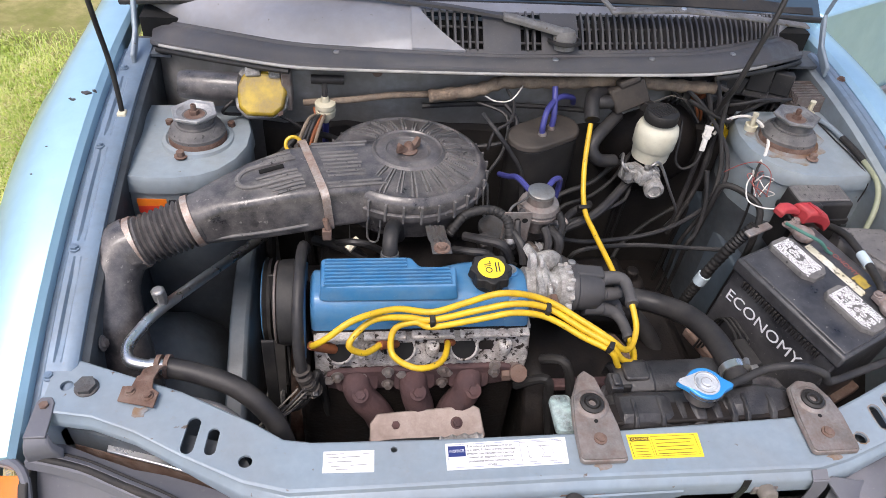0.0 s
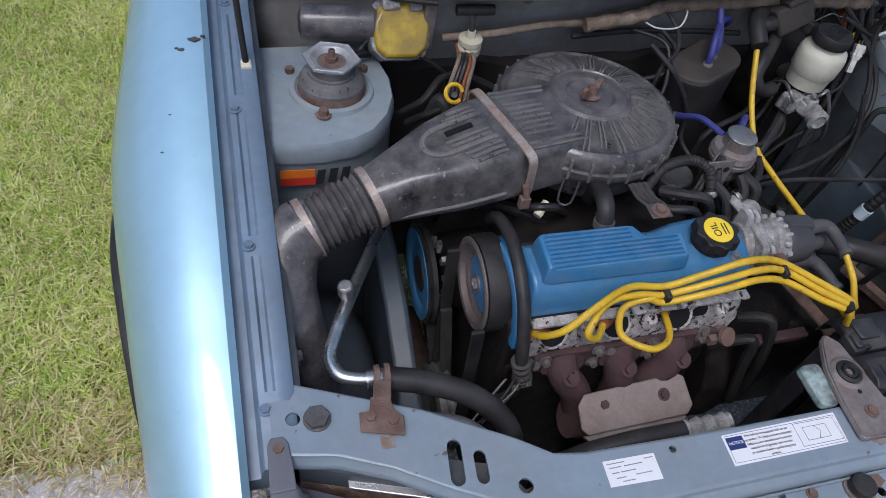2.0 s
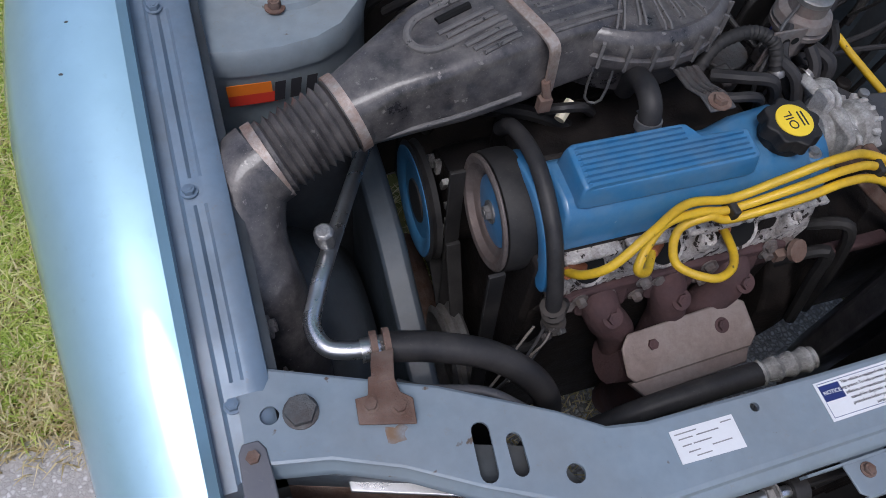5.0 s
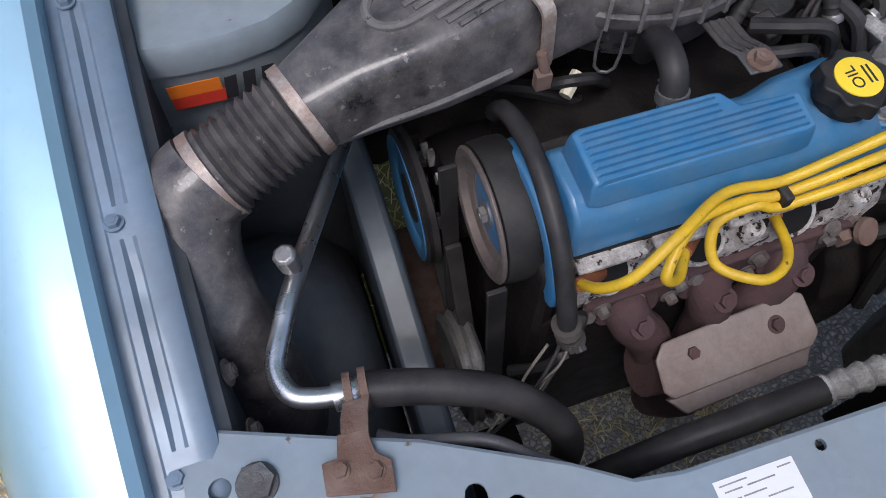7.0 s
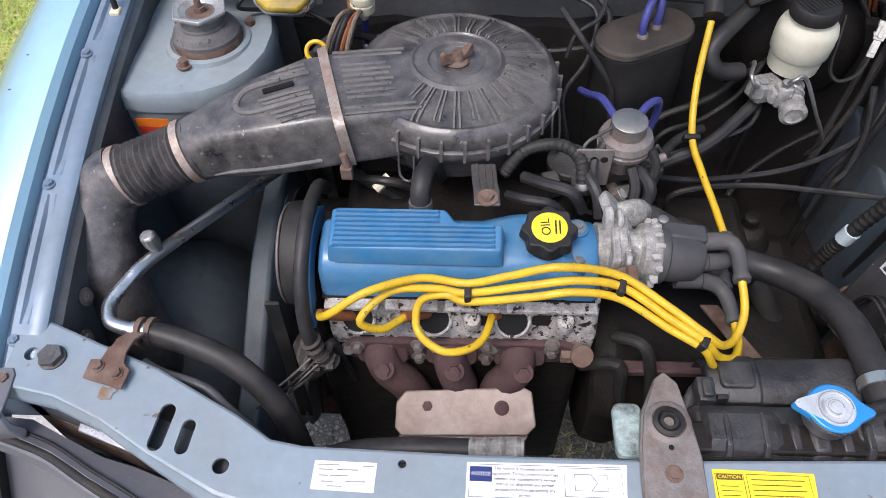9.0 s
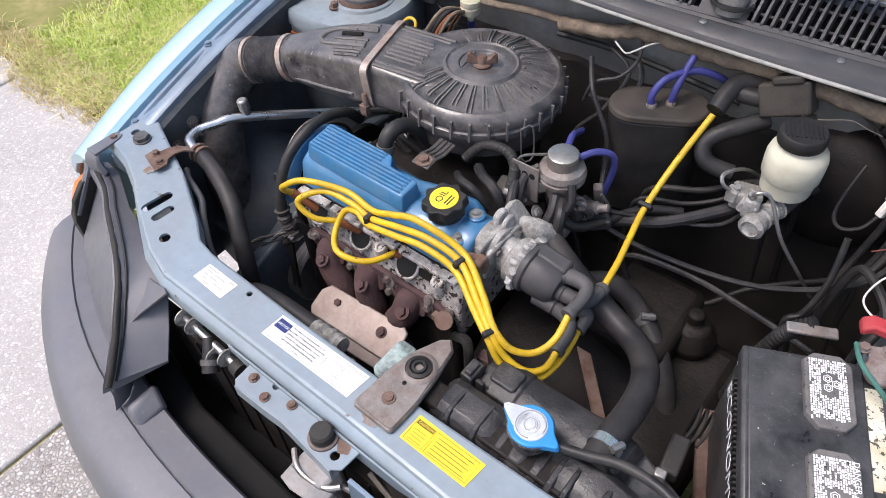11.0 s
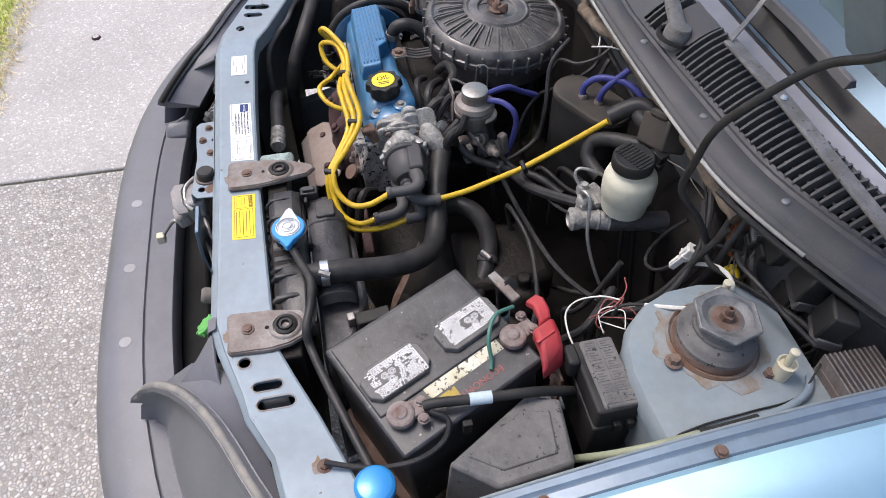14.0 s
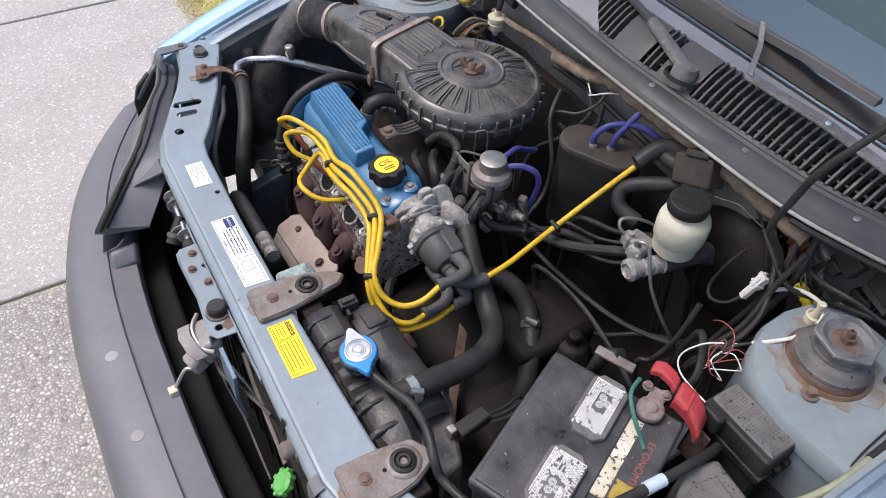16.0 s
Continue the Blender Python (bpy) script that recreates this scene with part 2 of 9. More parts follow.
M_inkblue = material("navy_ink", (0.025, 0.04, 0.16), 0.4, 0.0, None, 0.2, 25, 0.1, 0.0)
M_red = material("red_plastic", (0.42, 0.040, 0.050), 0.45, 0.0, (0.32, 0.025, 0.03), 0.6, 30, 0.15, 0.05, 0.0, DUST, 0.15, 25)
M_redink = material("red_label", (0.62, 0.05, 0.03), 0.35, 0.0, None, 0.2, 25, 0.05, 0.0)
M_orangeink = material("orange_label", (0.80, 0.20, 0.02), 0.35, 0.0, None, 0.2, 25, 0.05, 0.0)
M_cream = material("cream_nylon", (0.62, 0.58, 0.44), 0.4, 0.0, (0.50, 0.45, 0.32), 0.6, 25, 0.1, 0.03)
M_cream2 = material("cloudy_green_tube", (0.27, 0.29, 0.20), 0.4, 0.0, (0.18, 0.19, 0.13), 0.6, 25, 0.1, 0.0)
M_reservoir = material("yellowed_translucent_plastic", (0.62, 0.60, 0.49), 0.4, 0.0, (0.50, 0.47, 0.35), 0.5, 20, 0.06, 0.03, 0.0, DUST, 0.15, 20)
M_battery = material("dusty_battery_case", (0.015, 0.015, 0.018), 0.28, 0.0, (0.050, 0.050, 0.056), 0.85, 12, 0.3, 0.12, 0.0, (0.17, 0.168, 0.172), 0.34, 16, spots=(0.36, 0.34, 0.30), spots_at=0.69, spots_scale=130)
M_radblue = material("blue_printed_metal", (0.03, 0.26, 0.62), 0.3, 0.2, (0.025, 0.2, 0.5), 0.4, 30, 0.1, 0.03, 0.3)
M_whitewire = material("white_wire", (0.7, 0.68, 0.64), 0.45, 0.0, (0.5, 0.48, 0.44), 0.5, 40, 0.1, 0.0)
M_purple = material("violet_vacuum_hose", (0.055, 0.060, 0.235), 0.4, 0.0, (0.04, 0.04, 0.15), 0.6, 30, 0.1, 0.03)
M_green = material("green_plastic", (0.13, 0.42, 0.11), 0.4, 0.0, None, 0.4, 30, 0.1, 0.03)
M_tape = material("pale_blue_tape", (0.5, 0.6, 0.66), 0.4, 0.0, None, 0.4, 40, 0.15, 0.0)
M_greenwire = material("green_wire", (0.06, 0.17, 0.14), 0.45, 0.0, None, 0.4, 30, 0.1, 0.0)
M_ywiper = material("yellowed_clear_cover", (0.52, 0.36, 0.035), 0.22, 0.0, (0.16, 0.105, 0.03), 0.95, 34, 0.15, 0.05, 0.3)
M_lamp = material("amber_lens", (0.72, 0.17, 0.006), 0.3, 0.0, (0.58, 0.12, 0.006), 0.4, 40, 0.05, 0.0, 0.15)
# blue base and specular tint put a blue sky reflection into the glass
M_glass = material("windscreen_glass_with_sky_tint", (0.045, 0.068, 0.092), 0.05, 0.0, None, 0.1, 5, 0.0, 0.0, 0.0)
M_glass.node_tree.nodes["Principled BSDF"].inputs["Specular Tint"].default_value = (0.55, 0.78, 1.0, 1)
M_tapebrown = material("tan_loom_tape", (0.27, 0.20, 0.14), 0.7, 0.0, (0.10, 0.075, 0.06), 0.95, 40, 0.4, 0.6, 0.0, (0.30, 0.26, 0.21), 0.45, 30)
M_darksteel = material("dark_greasy_steel", (0.11, 0.115, 0.118), 0.5, 0.4, (0.07, 0.068, 0.066), 0.8, 40, 0.3, 0.3, 0.0, RUST, 0.15, 40)
M_lens = material("clear_headlamp_glass", (0.72, 0.75, 0.78), 0.12, 0.6, (0.55, 0.58, 0.60), 0.5, 20, 0.05, 0.0, 0.8)
M_aggregate = pebbles("exposed_aggregate_concrete", ((0.27, 0.25, 0.235), (0.60, 0.58, 0.56), (0.78, 0.76, 0.74), (0.66, 0.60, 0.53), (0.86, 0.85, 0.84), (0.42, 0.40, 0.375), (0.72, 0.69, 0.66)), 95)
M_crust = material("pale_green_crust", (0.05, 0.055, 0.055), 0.6, 0.0, (0.30, 0.42, 0.40), 0.95, 60, 0.4, 0.5, 0.0, (0.55, 0.66, 0.64), 0.6, 45)
M_grime = material("dirty_black_border", (0.012, 0.012, 0.013), 0.5, 0.0, (0.035, 0.031, 0.028), 0.9, 12, 0.3, 0.3, 0.0, (0.09, 0.078, 0.066), 0.35, 16)
M_tan = material("tan_grey_plastic", (0.20, 0.18, 0.155), 0.5, 0.0, (0.12, 0.105, 0.09), 0.8, 30, 0.25, 0.1, 0.0, DUST, 0.3, 30)
M_pink = material("faded_red_wire", (0.30, 0.09, 0.08), 0.5, 0.0, None, 0.4, 40, 0.15, 0.0)
M_flange = material("blue_grey_flange_paint", (0.165, 0.235, 0.320), 0.38, 0.15, (0.11, 0.155, 0.205), 0.7, 9, 0.18, 0.05, 0.2, (0.17, 0.16, 0.15), 0.28, 12)
M_wiper = material("weathered_wiper_metal", (0.22, 0.215, 0.21), 0.5, 0.1, (0.33, 0.32, 0.31), 0.9, 40, 0.35, 0.2, 0.0, (0.12, 0.10, 0.08), 0.5, 45, spots=(0.10, 0.075, 0.05), spots_at=0.64, spots_scale=120)
M_print = material("grey_white_print", (0.78, 0.78, 0.79), 0.5, 0.0, (0.55, 0.55, 0.55), 0.7, 60, 0.3, 0.0)
M_faint = material("faint_grey_ink", (0.20, 0.20, 0.21), 0.5, 0.0, (0.4, 0.4, 0.4), 0.8, 60, 0.2, 0.0)
M_speckle = material("stone_chipped_black_edge", (0.02, 0.02, 0.022), 0.6, 0.0, (0.05, 0.05, 0.05), 0.8, 40, 0.3, 0.3, 0.0, (0.75, 0.75, 0.76), 0.9, 90)
M_pad = material("black_felt_pad", (0.016, 0.015, 0.015), 0.75, 0.0, (0.035, 0.031, 0.028), 0.9, 14, 0.4, 0.4, 0.0, (0.07, 0.06, 0.052), 0.35, 18)
M_brownink = material("brown_black_ink", (0.12, 0.085, 0.02), 0.5, 0.0, None, 0.3, 40, 0.1, 0.0)
M_cruststeel = material("crusted_blue_grey_steel", (0.105, 0.108, 0.115), 0.42, 0.3, (0.20, 0.20, 0.205), 0.9, 30, 0.35, 0.3, 0.0, (0.45, 0.44, 0.43), 0.4, 45)
M_stain = material("rust_streaked_blue_grey_paint", (0.235, 0.275, 0.31), 0.5, 0.0, (0.20, 0.135, 0.085), 1.0, 45, 0.2, 0.1, 0.0, (0.22, 0.125, 0.065), 0.55, 60)
# black parts, and the shade inside openings drawn as black pieces
M_dark = material("matt_black_and_shade", (0.008, 0.008, 0.008), 0.8, 0.0, None, 0.3, 10, 0.2, 0.0)
M_concrete = pebbles("worn_fine_aggregate_concrete", ((0.46, 0.44, 0.425), (0.56, 0.54, 0.52), (0.62, 0.60, 0.58), (0.50, 0.47, 0.45), (0.86, 0.85, 0.84), (0.42, 0.40, 0.385), (0.60, 0.575, 0.55)), 120, (0.46, 0.44, 0.42), 0.3)
M_tank = material("dusty_black_tank_plastic", (0.011, 0.011, 0.013), 0.32, 0.0, (0.028, 0.027, 0.028), 0.9, 26, 0.3, 0.3, 0.0, (0.15, 0.142, 0.138), 0.28, 28)
M_paleedge = material("pale_worn_rubber_edge", (0.44, 0.43, 0.41), 0.5, 0.0, (0.25, 0.24, 0.225), 0.8, 12, 0.2, 0.1)
M_capwhite = material("scuffed_white_print", (0.62, 0.64, 0.66), 0.28, 0.35, (0.42, 0.45, 0.50), 0.8, 60, 0.2, 0.03)
M_rustbloom = material("rust_bloom_on_paint", (0.25, 0.30, 0.335), 0.42, 0.0, (0.20, 0.125, 0.065), 1.0, 30, 0.2, 0.06, 0.25, (0.22, 0.21, 0.18), 0.35, 13)
M_corroded = material("corroded_lead_and_copper", (0.23, 0.185, 0.175), 0.6, 0.1, (0.15, 0.075, 0.055), 0.9, 70, 0.4, 0.6, 0.0, (0.36, 0.34, 0.33), 0.5, 60)
M_dullsteel = material("scuffed_dull_steel", (0.40, 0.405, 0.41), 0.42, 0.45, (0.26, 0.25, 0.245), 0.85, 40, 0.35, 0.25, 0.0, (0.55, 0.55, 0.55), 0.3, 50)
M_soil = material("dry_turf", (0.20, 0.20, 0.06), 0.95, 0.0, (0.42, 0.35, 0.17), 0.9, 5, 0.5, 0.6, 0.0, (0.12, 0.14, 0.03), 0.5, 22)

# ---- mesh helpers ----


class Shape:
    """Collects vertices and faces of one mesh."""

    def __init__(self):
        self.v, self.f = [], []

    def add(self, verts, faces, m=None):
        k = len(self.v)
        self.v += [(m @ Vector(p)) if m else Vector(p) for p in verts]
        self.f += [tuple(k + i for i in face) for face in faces]
        return self

    def loft(self, rings, closed=True, caps=True):
        n = len(rings[0])
        verts = [p for r in rings for p in r]
        faces = []
        for i in range(len(rings) - 1):
            for j in range(n if closed else n - 1):
                a, b = i * n + j, i * n + (j + 1) % n
                faces.append((a, b, b + n, a + n))
        if caps and closed:
            faces.append(tuple(range(n))[::-1])
            faces.append(tuple((len(rings) - 1) * n + j for j in range(n)))
        return self.add(verts, faces)

    def box(self, x0, x1, y0, y1, z0, z1, m=None):
        v = [(x, y, z) for z in (z0, z1) for x, y in ((x0, y0), (x1, y0), (x1, y1), (x0, y1))]
        return self.add(v, [(3, 2, 1, 0), (4, 5, 6, 7), (0, 1, 5, 4), (1, 2, 6, 5), (2, 3, 7, 6), (3, 0, 4, 7)], m)

    def block(self, size, m, taper=1.0):
        a, b, c = (s / 2 for s in size)
        v = [(x * a * k, y * b * k, z) for z, k in ((-c, 1.0), (c, taper)) for x, y in ((-1, -1), (1, -1), (1, 1), (-1, 1))]
        return self.add(v, [(3, 2, 1, 0), (4, 5, 6, 7), (0, 1, 5, 4), (1, 2, 6, 5), (2, 3, 7, 6), (3, 0, 4, 7)], m)

    def prism(self, outline, z0, z1, m=None, taper=1.0):
        n = len(outline)
        cx, cy = sum(p[0] for p in outline) / n, sum(p[1] for p in outline) / n
        v = [(x, y, z0) for x, y in outline] + [(cx + (x - cx) * taper, cy + (y - cy) * taper, z1) for x, y in outline]
        f = [(i, (i + 1) % n, n + (i + 1) % n, n + i) for i in range(n)] + [tuple(range(n))[::-1], tuple(range(n, 2 * n))]
        return self.add(v, f, m)

    def lathe(self, profile, n=28, m=None):
        v, f = [], []
        for r, z in profile:
            v += [(r * math.cos(6.28319 * i / n), r * math.sin(6.28319 * i / n), z) for i in range(n)]
        for k in range(len(profile) - 1):
            f += [(k * n + i, k * n + (i + 1) % n, (k + 1) * n + (i + 1) % n, (k + 1) * n + i) for i in range(n)]
        f += [tuple(range(n))[::-1], tuple((len(profile) - 1) * n + i for i in range(n))]
        return self.add(v, f, m)

    def tube(self, points, radius, n=10, steps=6, smooth=True):
        pts = [Vector(p) for p in points]
        if smooth and len(pts) > 2:
            out = []
            for i in range(len(pts) - 1):
                p0, p1, p2, p3 = pts[max(i - 1, 0)], pts[i], pts[i + 1], pts[min(i + 2, len(pts) - 1)]
                for k in range(steps):
                    t = k / steps
                    out.append(0.5 * ((2 * p1) + (p2 - p0) * t + (2 * p0 - 5 * p1 + 4 * p2 - p3) * t * t + (3 * p1 - p0 - 3 * p2 + p3) * t ** 3))
            pts = out + [pts[-1]]
        rings, up = [], Vector((0.123, 0.31, 0.94)).normalized()
        for i, p in enumerate(pts):
            d = (pts[min(i + 1, len(pts) - 1)] - pts[max(i - 1, 0)]).normalized()
            side = d.cross(up)
            if side.length < 1e-4:
                side = d.orthogonal()
            side.normalize()
            up = side.cross(d).normalized()
            r = radius(i / (len(pts) - 1)) if callable(radius) else radius
            rings.append([p + side * (r * math.cos(6.28319 * j / n)) + up * (r * math.sin(6.28319 * j / n)) for j in range(n)])
        return self.loft(rings)


def mesh_of(shape, name):
    me = bpy.data.meshes.new(name)
    me.from_pydata([tuple(p) for p in shape.v], [], shape.f)
    bm = bmesh.new()
    bm.from_mesh(me)
    bmesh.ops.recalc_face_normals(bm, faces=bm.faces[:])
    bm.to_mesh(me)
    bm.free()
    me.polygons.foreach_set("use_smooth", [True] * len(me.polygons))
    me.set_sharp_from_angle(angle=radians(38))
    return me


def part(name, shape, mat, parent=None, label="", bevel=0.0, segments=2):
    me = mesh_of(shape, name)
    me.materials.append(mat)
    ob = new(name, me)
    if parent:
        ob.parent = parent
    if label:
        ob["label"] = label
    if bevel:
        b = ob.modifiers.new("bevel", "BEVEL")
        b.width, b.segments, b.limit_method, b.angle_limit = bevel, segments, "ANGLE", radians(35)
    return ob


def thing(name, label, category, group="", kind=""):
    return tagged(new(name), label, category, group, kind)


def sheet_with_holes(outer, holes, z, depth, skirt=0.0):
    """A flat plate with holes cut through it, as a Shape of two skins and all the edges between them."""
    bm = bmesh.new()
    loops = []
    for loop in [outer] + holes:
        vs = [bm.verts.new((x, y, 0)) for x, y in loop]
        for i in range(len(vs)):
            bm.edges.new((vs[i], vs[(i + 1) % len(vs)]))
        loops.append(len(vs))
    bmesh.ops.triangle_fill(bm, use_beauty=True, edges=bm.edges[:])
    bm.verts.index_update()
    flat = [(v.co.x, v.co.y) for v in bm.verts]
    tris = [tuple(v.index for v in f.verts) for f in bm.faces]
    bm.free()
    s, n = Shape(), len(flat)
    height = z if callable(z) else (lambda x, y: z)
    v = [(x, y, height(x, y)) for x, y in flat] + [(x, y, height(x, y) - depth) for x, y in flat]
    f = tris + [tuple(n + i for i in t[::-1]) for t in tris]
    k = 0
    for c in loops:
        f += [(k + i, k + (i + 1) % c, n + k + (i + 1) % c, n + k + i) for i in range(c)]
        k += c
    return s.add(v, f)


def circle(x, y, r, n=16, squash=1.0, turn=0.0):
    return [(x + r * math.cos(6.28319 * i / n + turn), y + squash * r * math.sin(6.28319 * i / n + turn)) for i in range(n)]


def slot(x0, y0, x1, y1, r, n=6):
    a = math.atan2(y1 - y0, x1 - x0)
    out = [(x1 + r * math.cos(a - 1.5708 + 3.14159 * i / n), y1 + r * math.sin(a - 1.5708 + 3.14159 * i / n)) for i in range(n + 1)]
    return out + [(x0 + r * math.cos(a + 1.5708 + 3.14159 * i / n), y0 + r * math.sin(a + 1.5708 + 3.14159 * i / n)) for i in range(n + 1)]


def rounded(x0, x1, y0, y1, r, n=5):
    out = []
    for cx, cy, a in ((x1 - r, y0 + r, -90), (x1 - r, y1 - r, 0), (x0 + r, y1 - r, 90), (x0 + r, y0 + r, 180)):
        out += [(cx + r * math.cos(radians(a + 90 * i / n)), cy + r * math.sin(radians(a + 90 * i / n))) for i in range(n + 1)]
    return out


def along(p, direction):
    """A pose at p whose z axis points along direction."""
    return Matrix.Translation(p) @ Vector(direction).to_track_quat("Z", "Y").to_matrix().to_4x4()


def bolt(p, r, mat, parent, axis=(0, 0, 1), name="bolt", washer=1.55, h=0.7, label=""):
    m = along(p, axis)
    s = Shape()
    s.lathe([(r * washer, 0), (r * washer, r * 0.22), (r * 1.1, r * 0.26)], 18, m)
    s.prism([(r * math.cos(1.0472 * i), r * math.sin(1.0472 * i)) for i in range(6)], r * 0.2, r * (0.2 + h), m, 0.94)
    s.lathe([(r * 0.5, r * (0.2 + h)), (r * 0.5, r * (0.28 + h)), (r * 0.3, r * (0.3 + h))], 10, m)
    return part(name, s, mat, parent, label)

# ---- ground ----
ground = tagged(part("ground", Shape().box(-60, 60, -60, 60, -0.3, -0.012), M_soil), "dry turf ground under mown grass", "ground", kind="structure")
pavement = tagged(new("pavement"), "pale weathered concrete pavement slabs", "pavement", kind="structure")
for i in range(5):
    x0 = -3.93 + 1.51 * i
    part("slab", Shape().box(x0 + 0.006, x0 + 1.504, -1.02, 0.49, -0.1, 0.0), M_concrete if i < 2 else M_aggregate, pavement, bevel=0.006)


def grass(name, count, x0, x1, y0, y1, height, mat, seed, edge=None):
    rng = np.random.default_rng(seed)
    x, y = rng.uniform(x0, x1, count), rng.uniform(y0, y1, count)
    if edge:
        keep = y > edge + 0.035 * np.sin(x * 9) + rng.normal(0, 0.03, count)
        x, y = x[keep], y[keep]
    far = np.minimum(x - x0, (y1 - y) if y1 > 1 else (y - y0) if y0 < -1.5 else 9.0)
    thick = rng.random(len(x)) < np.clip(0.1 + far / 0.5, 0, 1)
    x, y = x[thick], y[thick]
    k = len(x)
    h, a, lean = height * rng.uniform(0.5, 1.3, k), rng.uniform(0, 6.283, k), rng.uniform(0.4, 1.8, k)
    w = rng.uniform(0.0012, 0.0026, k)
    v = np.zeros((k, 5, 3))
    dx, dy = np.cos(a), np.sin(a)
    for j, (up, out, wide) in enumerate(((0, 0, 1), (0, 0, -1), (0.62, 0.3, -0.8), (0.62, 0.3, 0.8), (1.0, 1.0, 0))):
        v[:, j, 0] = x + dx * lean * h * out - dy * w * wide
        v[:, j, 1] = y + dy * lean * h * out + dx * w * wide
        v[:, j, 2] = h * up * (1 - 0.36 * lean * out) - 0.012
    me = bpy.data.meshes.new(name)
    base = np.arange(k) * 5
    faces = [f for b in base.tolist() for f in ((b, b + 1, b + 2, b + 3), (b + 3, b + 2, b + 4))]
    me.from_pydata(v.reshape(-1, 3).tolist(), [], faces)
    me.materials.append(mat)
    return new(name, me)


def grass_material(name, colors):
    m = bpy.data.materials.new(name)
    m.use_nodes = True
    n, l = m.node_tree.nodes, m.node_tree.links
    b, geo, ramp, no, mx = n["Principled BSDF"], n.new("ShaderNodeNewGeometry"), n.new("ShaderNodeValToRGB"), n.new("ShaderNodeTexNoise"), n.new("ShaderNodeMix")
    no.inputs["Scale"].default_value = 4.0
    l.new(geo.outputs["Position"], no.inputs["Vector"])
    mx.inputs[0].default_value = 0.42
    l.new(geo.outputs["Random Per Island"], mx.inputs[2])
    l.new(no.outputs["Fac"], mx.inputs[3])
    l.new(mx.outputs[0], ramp.inputs[0])
    e = ramp.color_ramp.elements
    e[0].position, e[0].color, e[1].position, e[1].color = 0.2, (*colors[0], 1), 0.8, (*colors[2], 1)
    mid = e.new(0.5)
    mid.color = (*colors[1], 1)
    l.new(ramp.outputs[0], b.inputs["Base Color"])
    b.inputs["Roughness"].default_value = 0.6
    tr, ms = n.new("ShaderNodeBsdfTranslucent"), n.new("ShaderNodeMixShader")
    l.new(ramp.outputs[0], tr.inputs["Color"])
    ms.inputs[0].default_value = 0.52
    l.new(b.outputs[0], ms.inputs[1])
    l.new(tr.outputs[0], ms.inputs[2])
    l.new(ms.outputs[0], n["Material Output"].inputs["Surface"])
    return m


M_grass = grass_material("mown_grass", ((0.27, 0.42, 0.05), (0.66, 0.76, 0.19), (0.96, 0.92, 0.54)))
M_straw = grass_material("dry_grass", ((0.40, 0.32, 0.15), (0.66, 0.56, 0.30), (0.90, 0.82, 0.56)))
tagged(grass("grass", 105000, -2.7, -0.62, 0.46, 2.6, 0.040, M_grass, 1, 0.5), "mown yellow-green lawn beside the car", "grass", kind="stuff")
tagged(grass("dry_grass", 9000, -2.9, -0.62, 0.40, 0.64, 0.045, M_straw, 2, 0.44), "dry straw-coloured grass at the pavement edge", "grass", kind="stuff")
tagged(grass("grass", 22000, -3.6, -1.4, -2.0, -1.0, 0.05, M_grass, 3), "mown grass on the far side of the pavement", "grass", kind="stuff")
tagged(grass("dry_grass", 2600, -0.45, 0.15, 0.12, 0.5, 0.03, M_straw, 8), "dry litter on the ground below the engine", "grass", kind="stuff")
tagged(grass("dry_grass", 16000, -2.5, -0.62, 0.5, 2.4, 0.046, M_straw, 7, 0.55), "dry clippings scattered over the lawn", "grass", kind="stuff")
tagged(grass("dry_grass", 6000, -0.62, 0.3, 0.5, 1.4, 0.04, M_straw, 4), "trampled dry grass under the car", "grass", kind="stuff")

cap_stone = thing("bottle_cap", "small dark metal bottle cap lying on the pavement", "bottle cap")
part("rim", Shape().lathe([(0.018, 0.0), (0.017, 0.004), (0.015, 0.008)], 20, pose(-1.698, -0.657, 0.0)), M_iron, cap_stone)
part("disc", Shape().lathe([(0.012, 0.008), (0.012, 0.009), (0.004, 0.0095)], 18, pose(-1.698, -0.657, 0.0)), M_flake, cap_stone, "pale worn centre")
tagged(grass("dry_grass", 2200, -3.0, -1.2, -1.12, -0.93, 0.045, M_straw, 9, -1.05), "dry straw along the far pavement edge", "grass", kind="stuff")

# ---- car body ----
car = thing("car_body", "light blue hatchback car body with open bonnet", "car")


def flange_z(y):
    return 0.700 + 0.46 * y - 0.265 * y * y


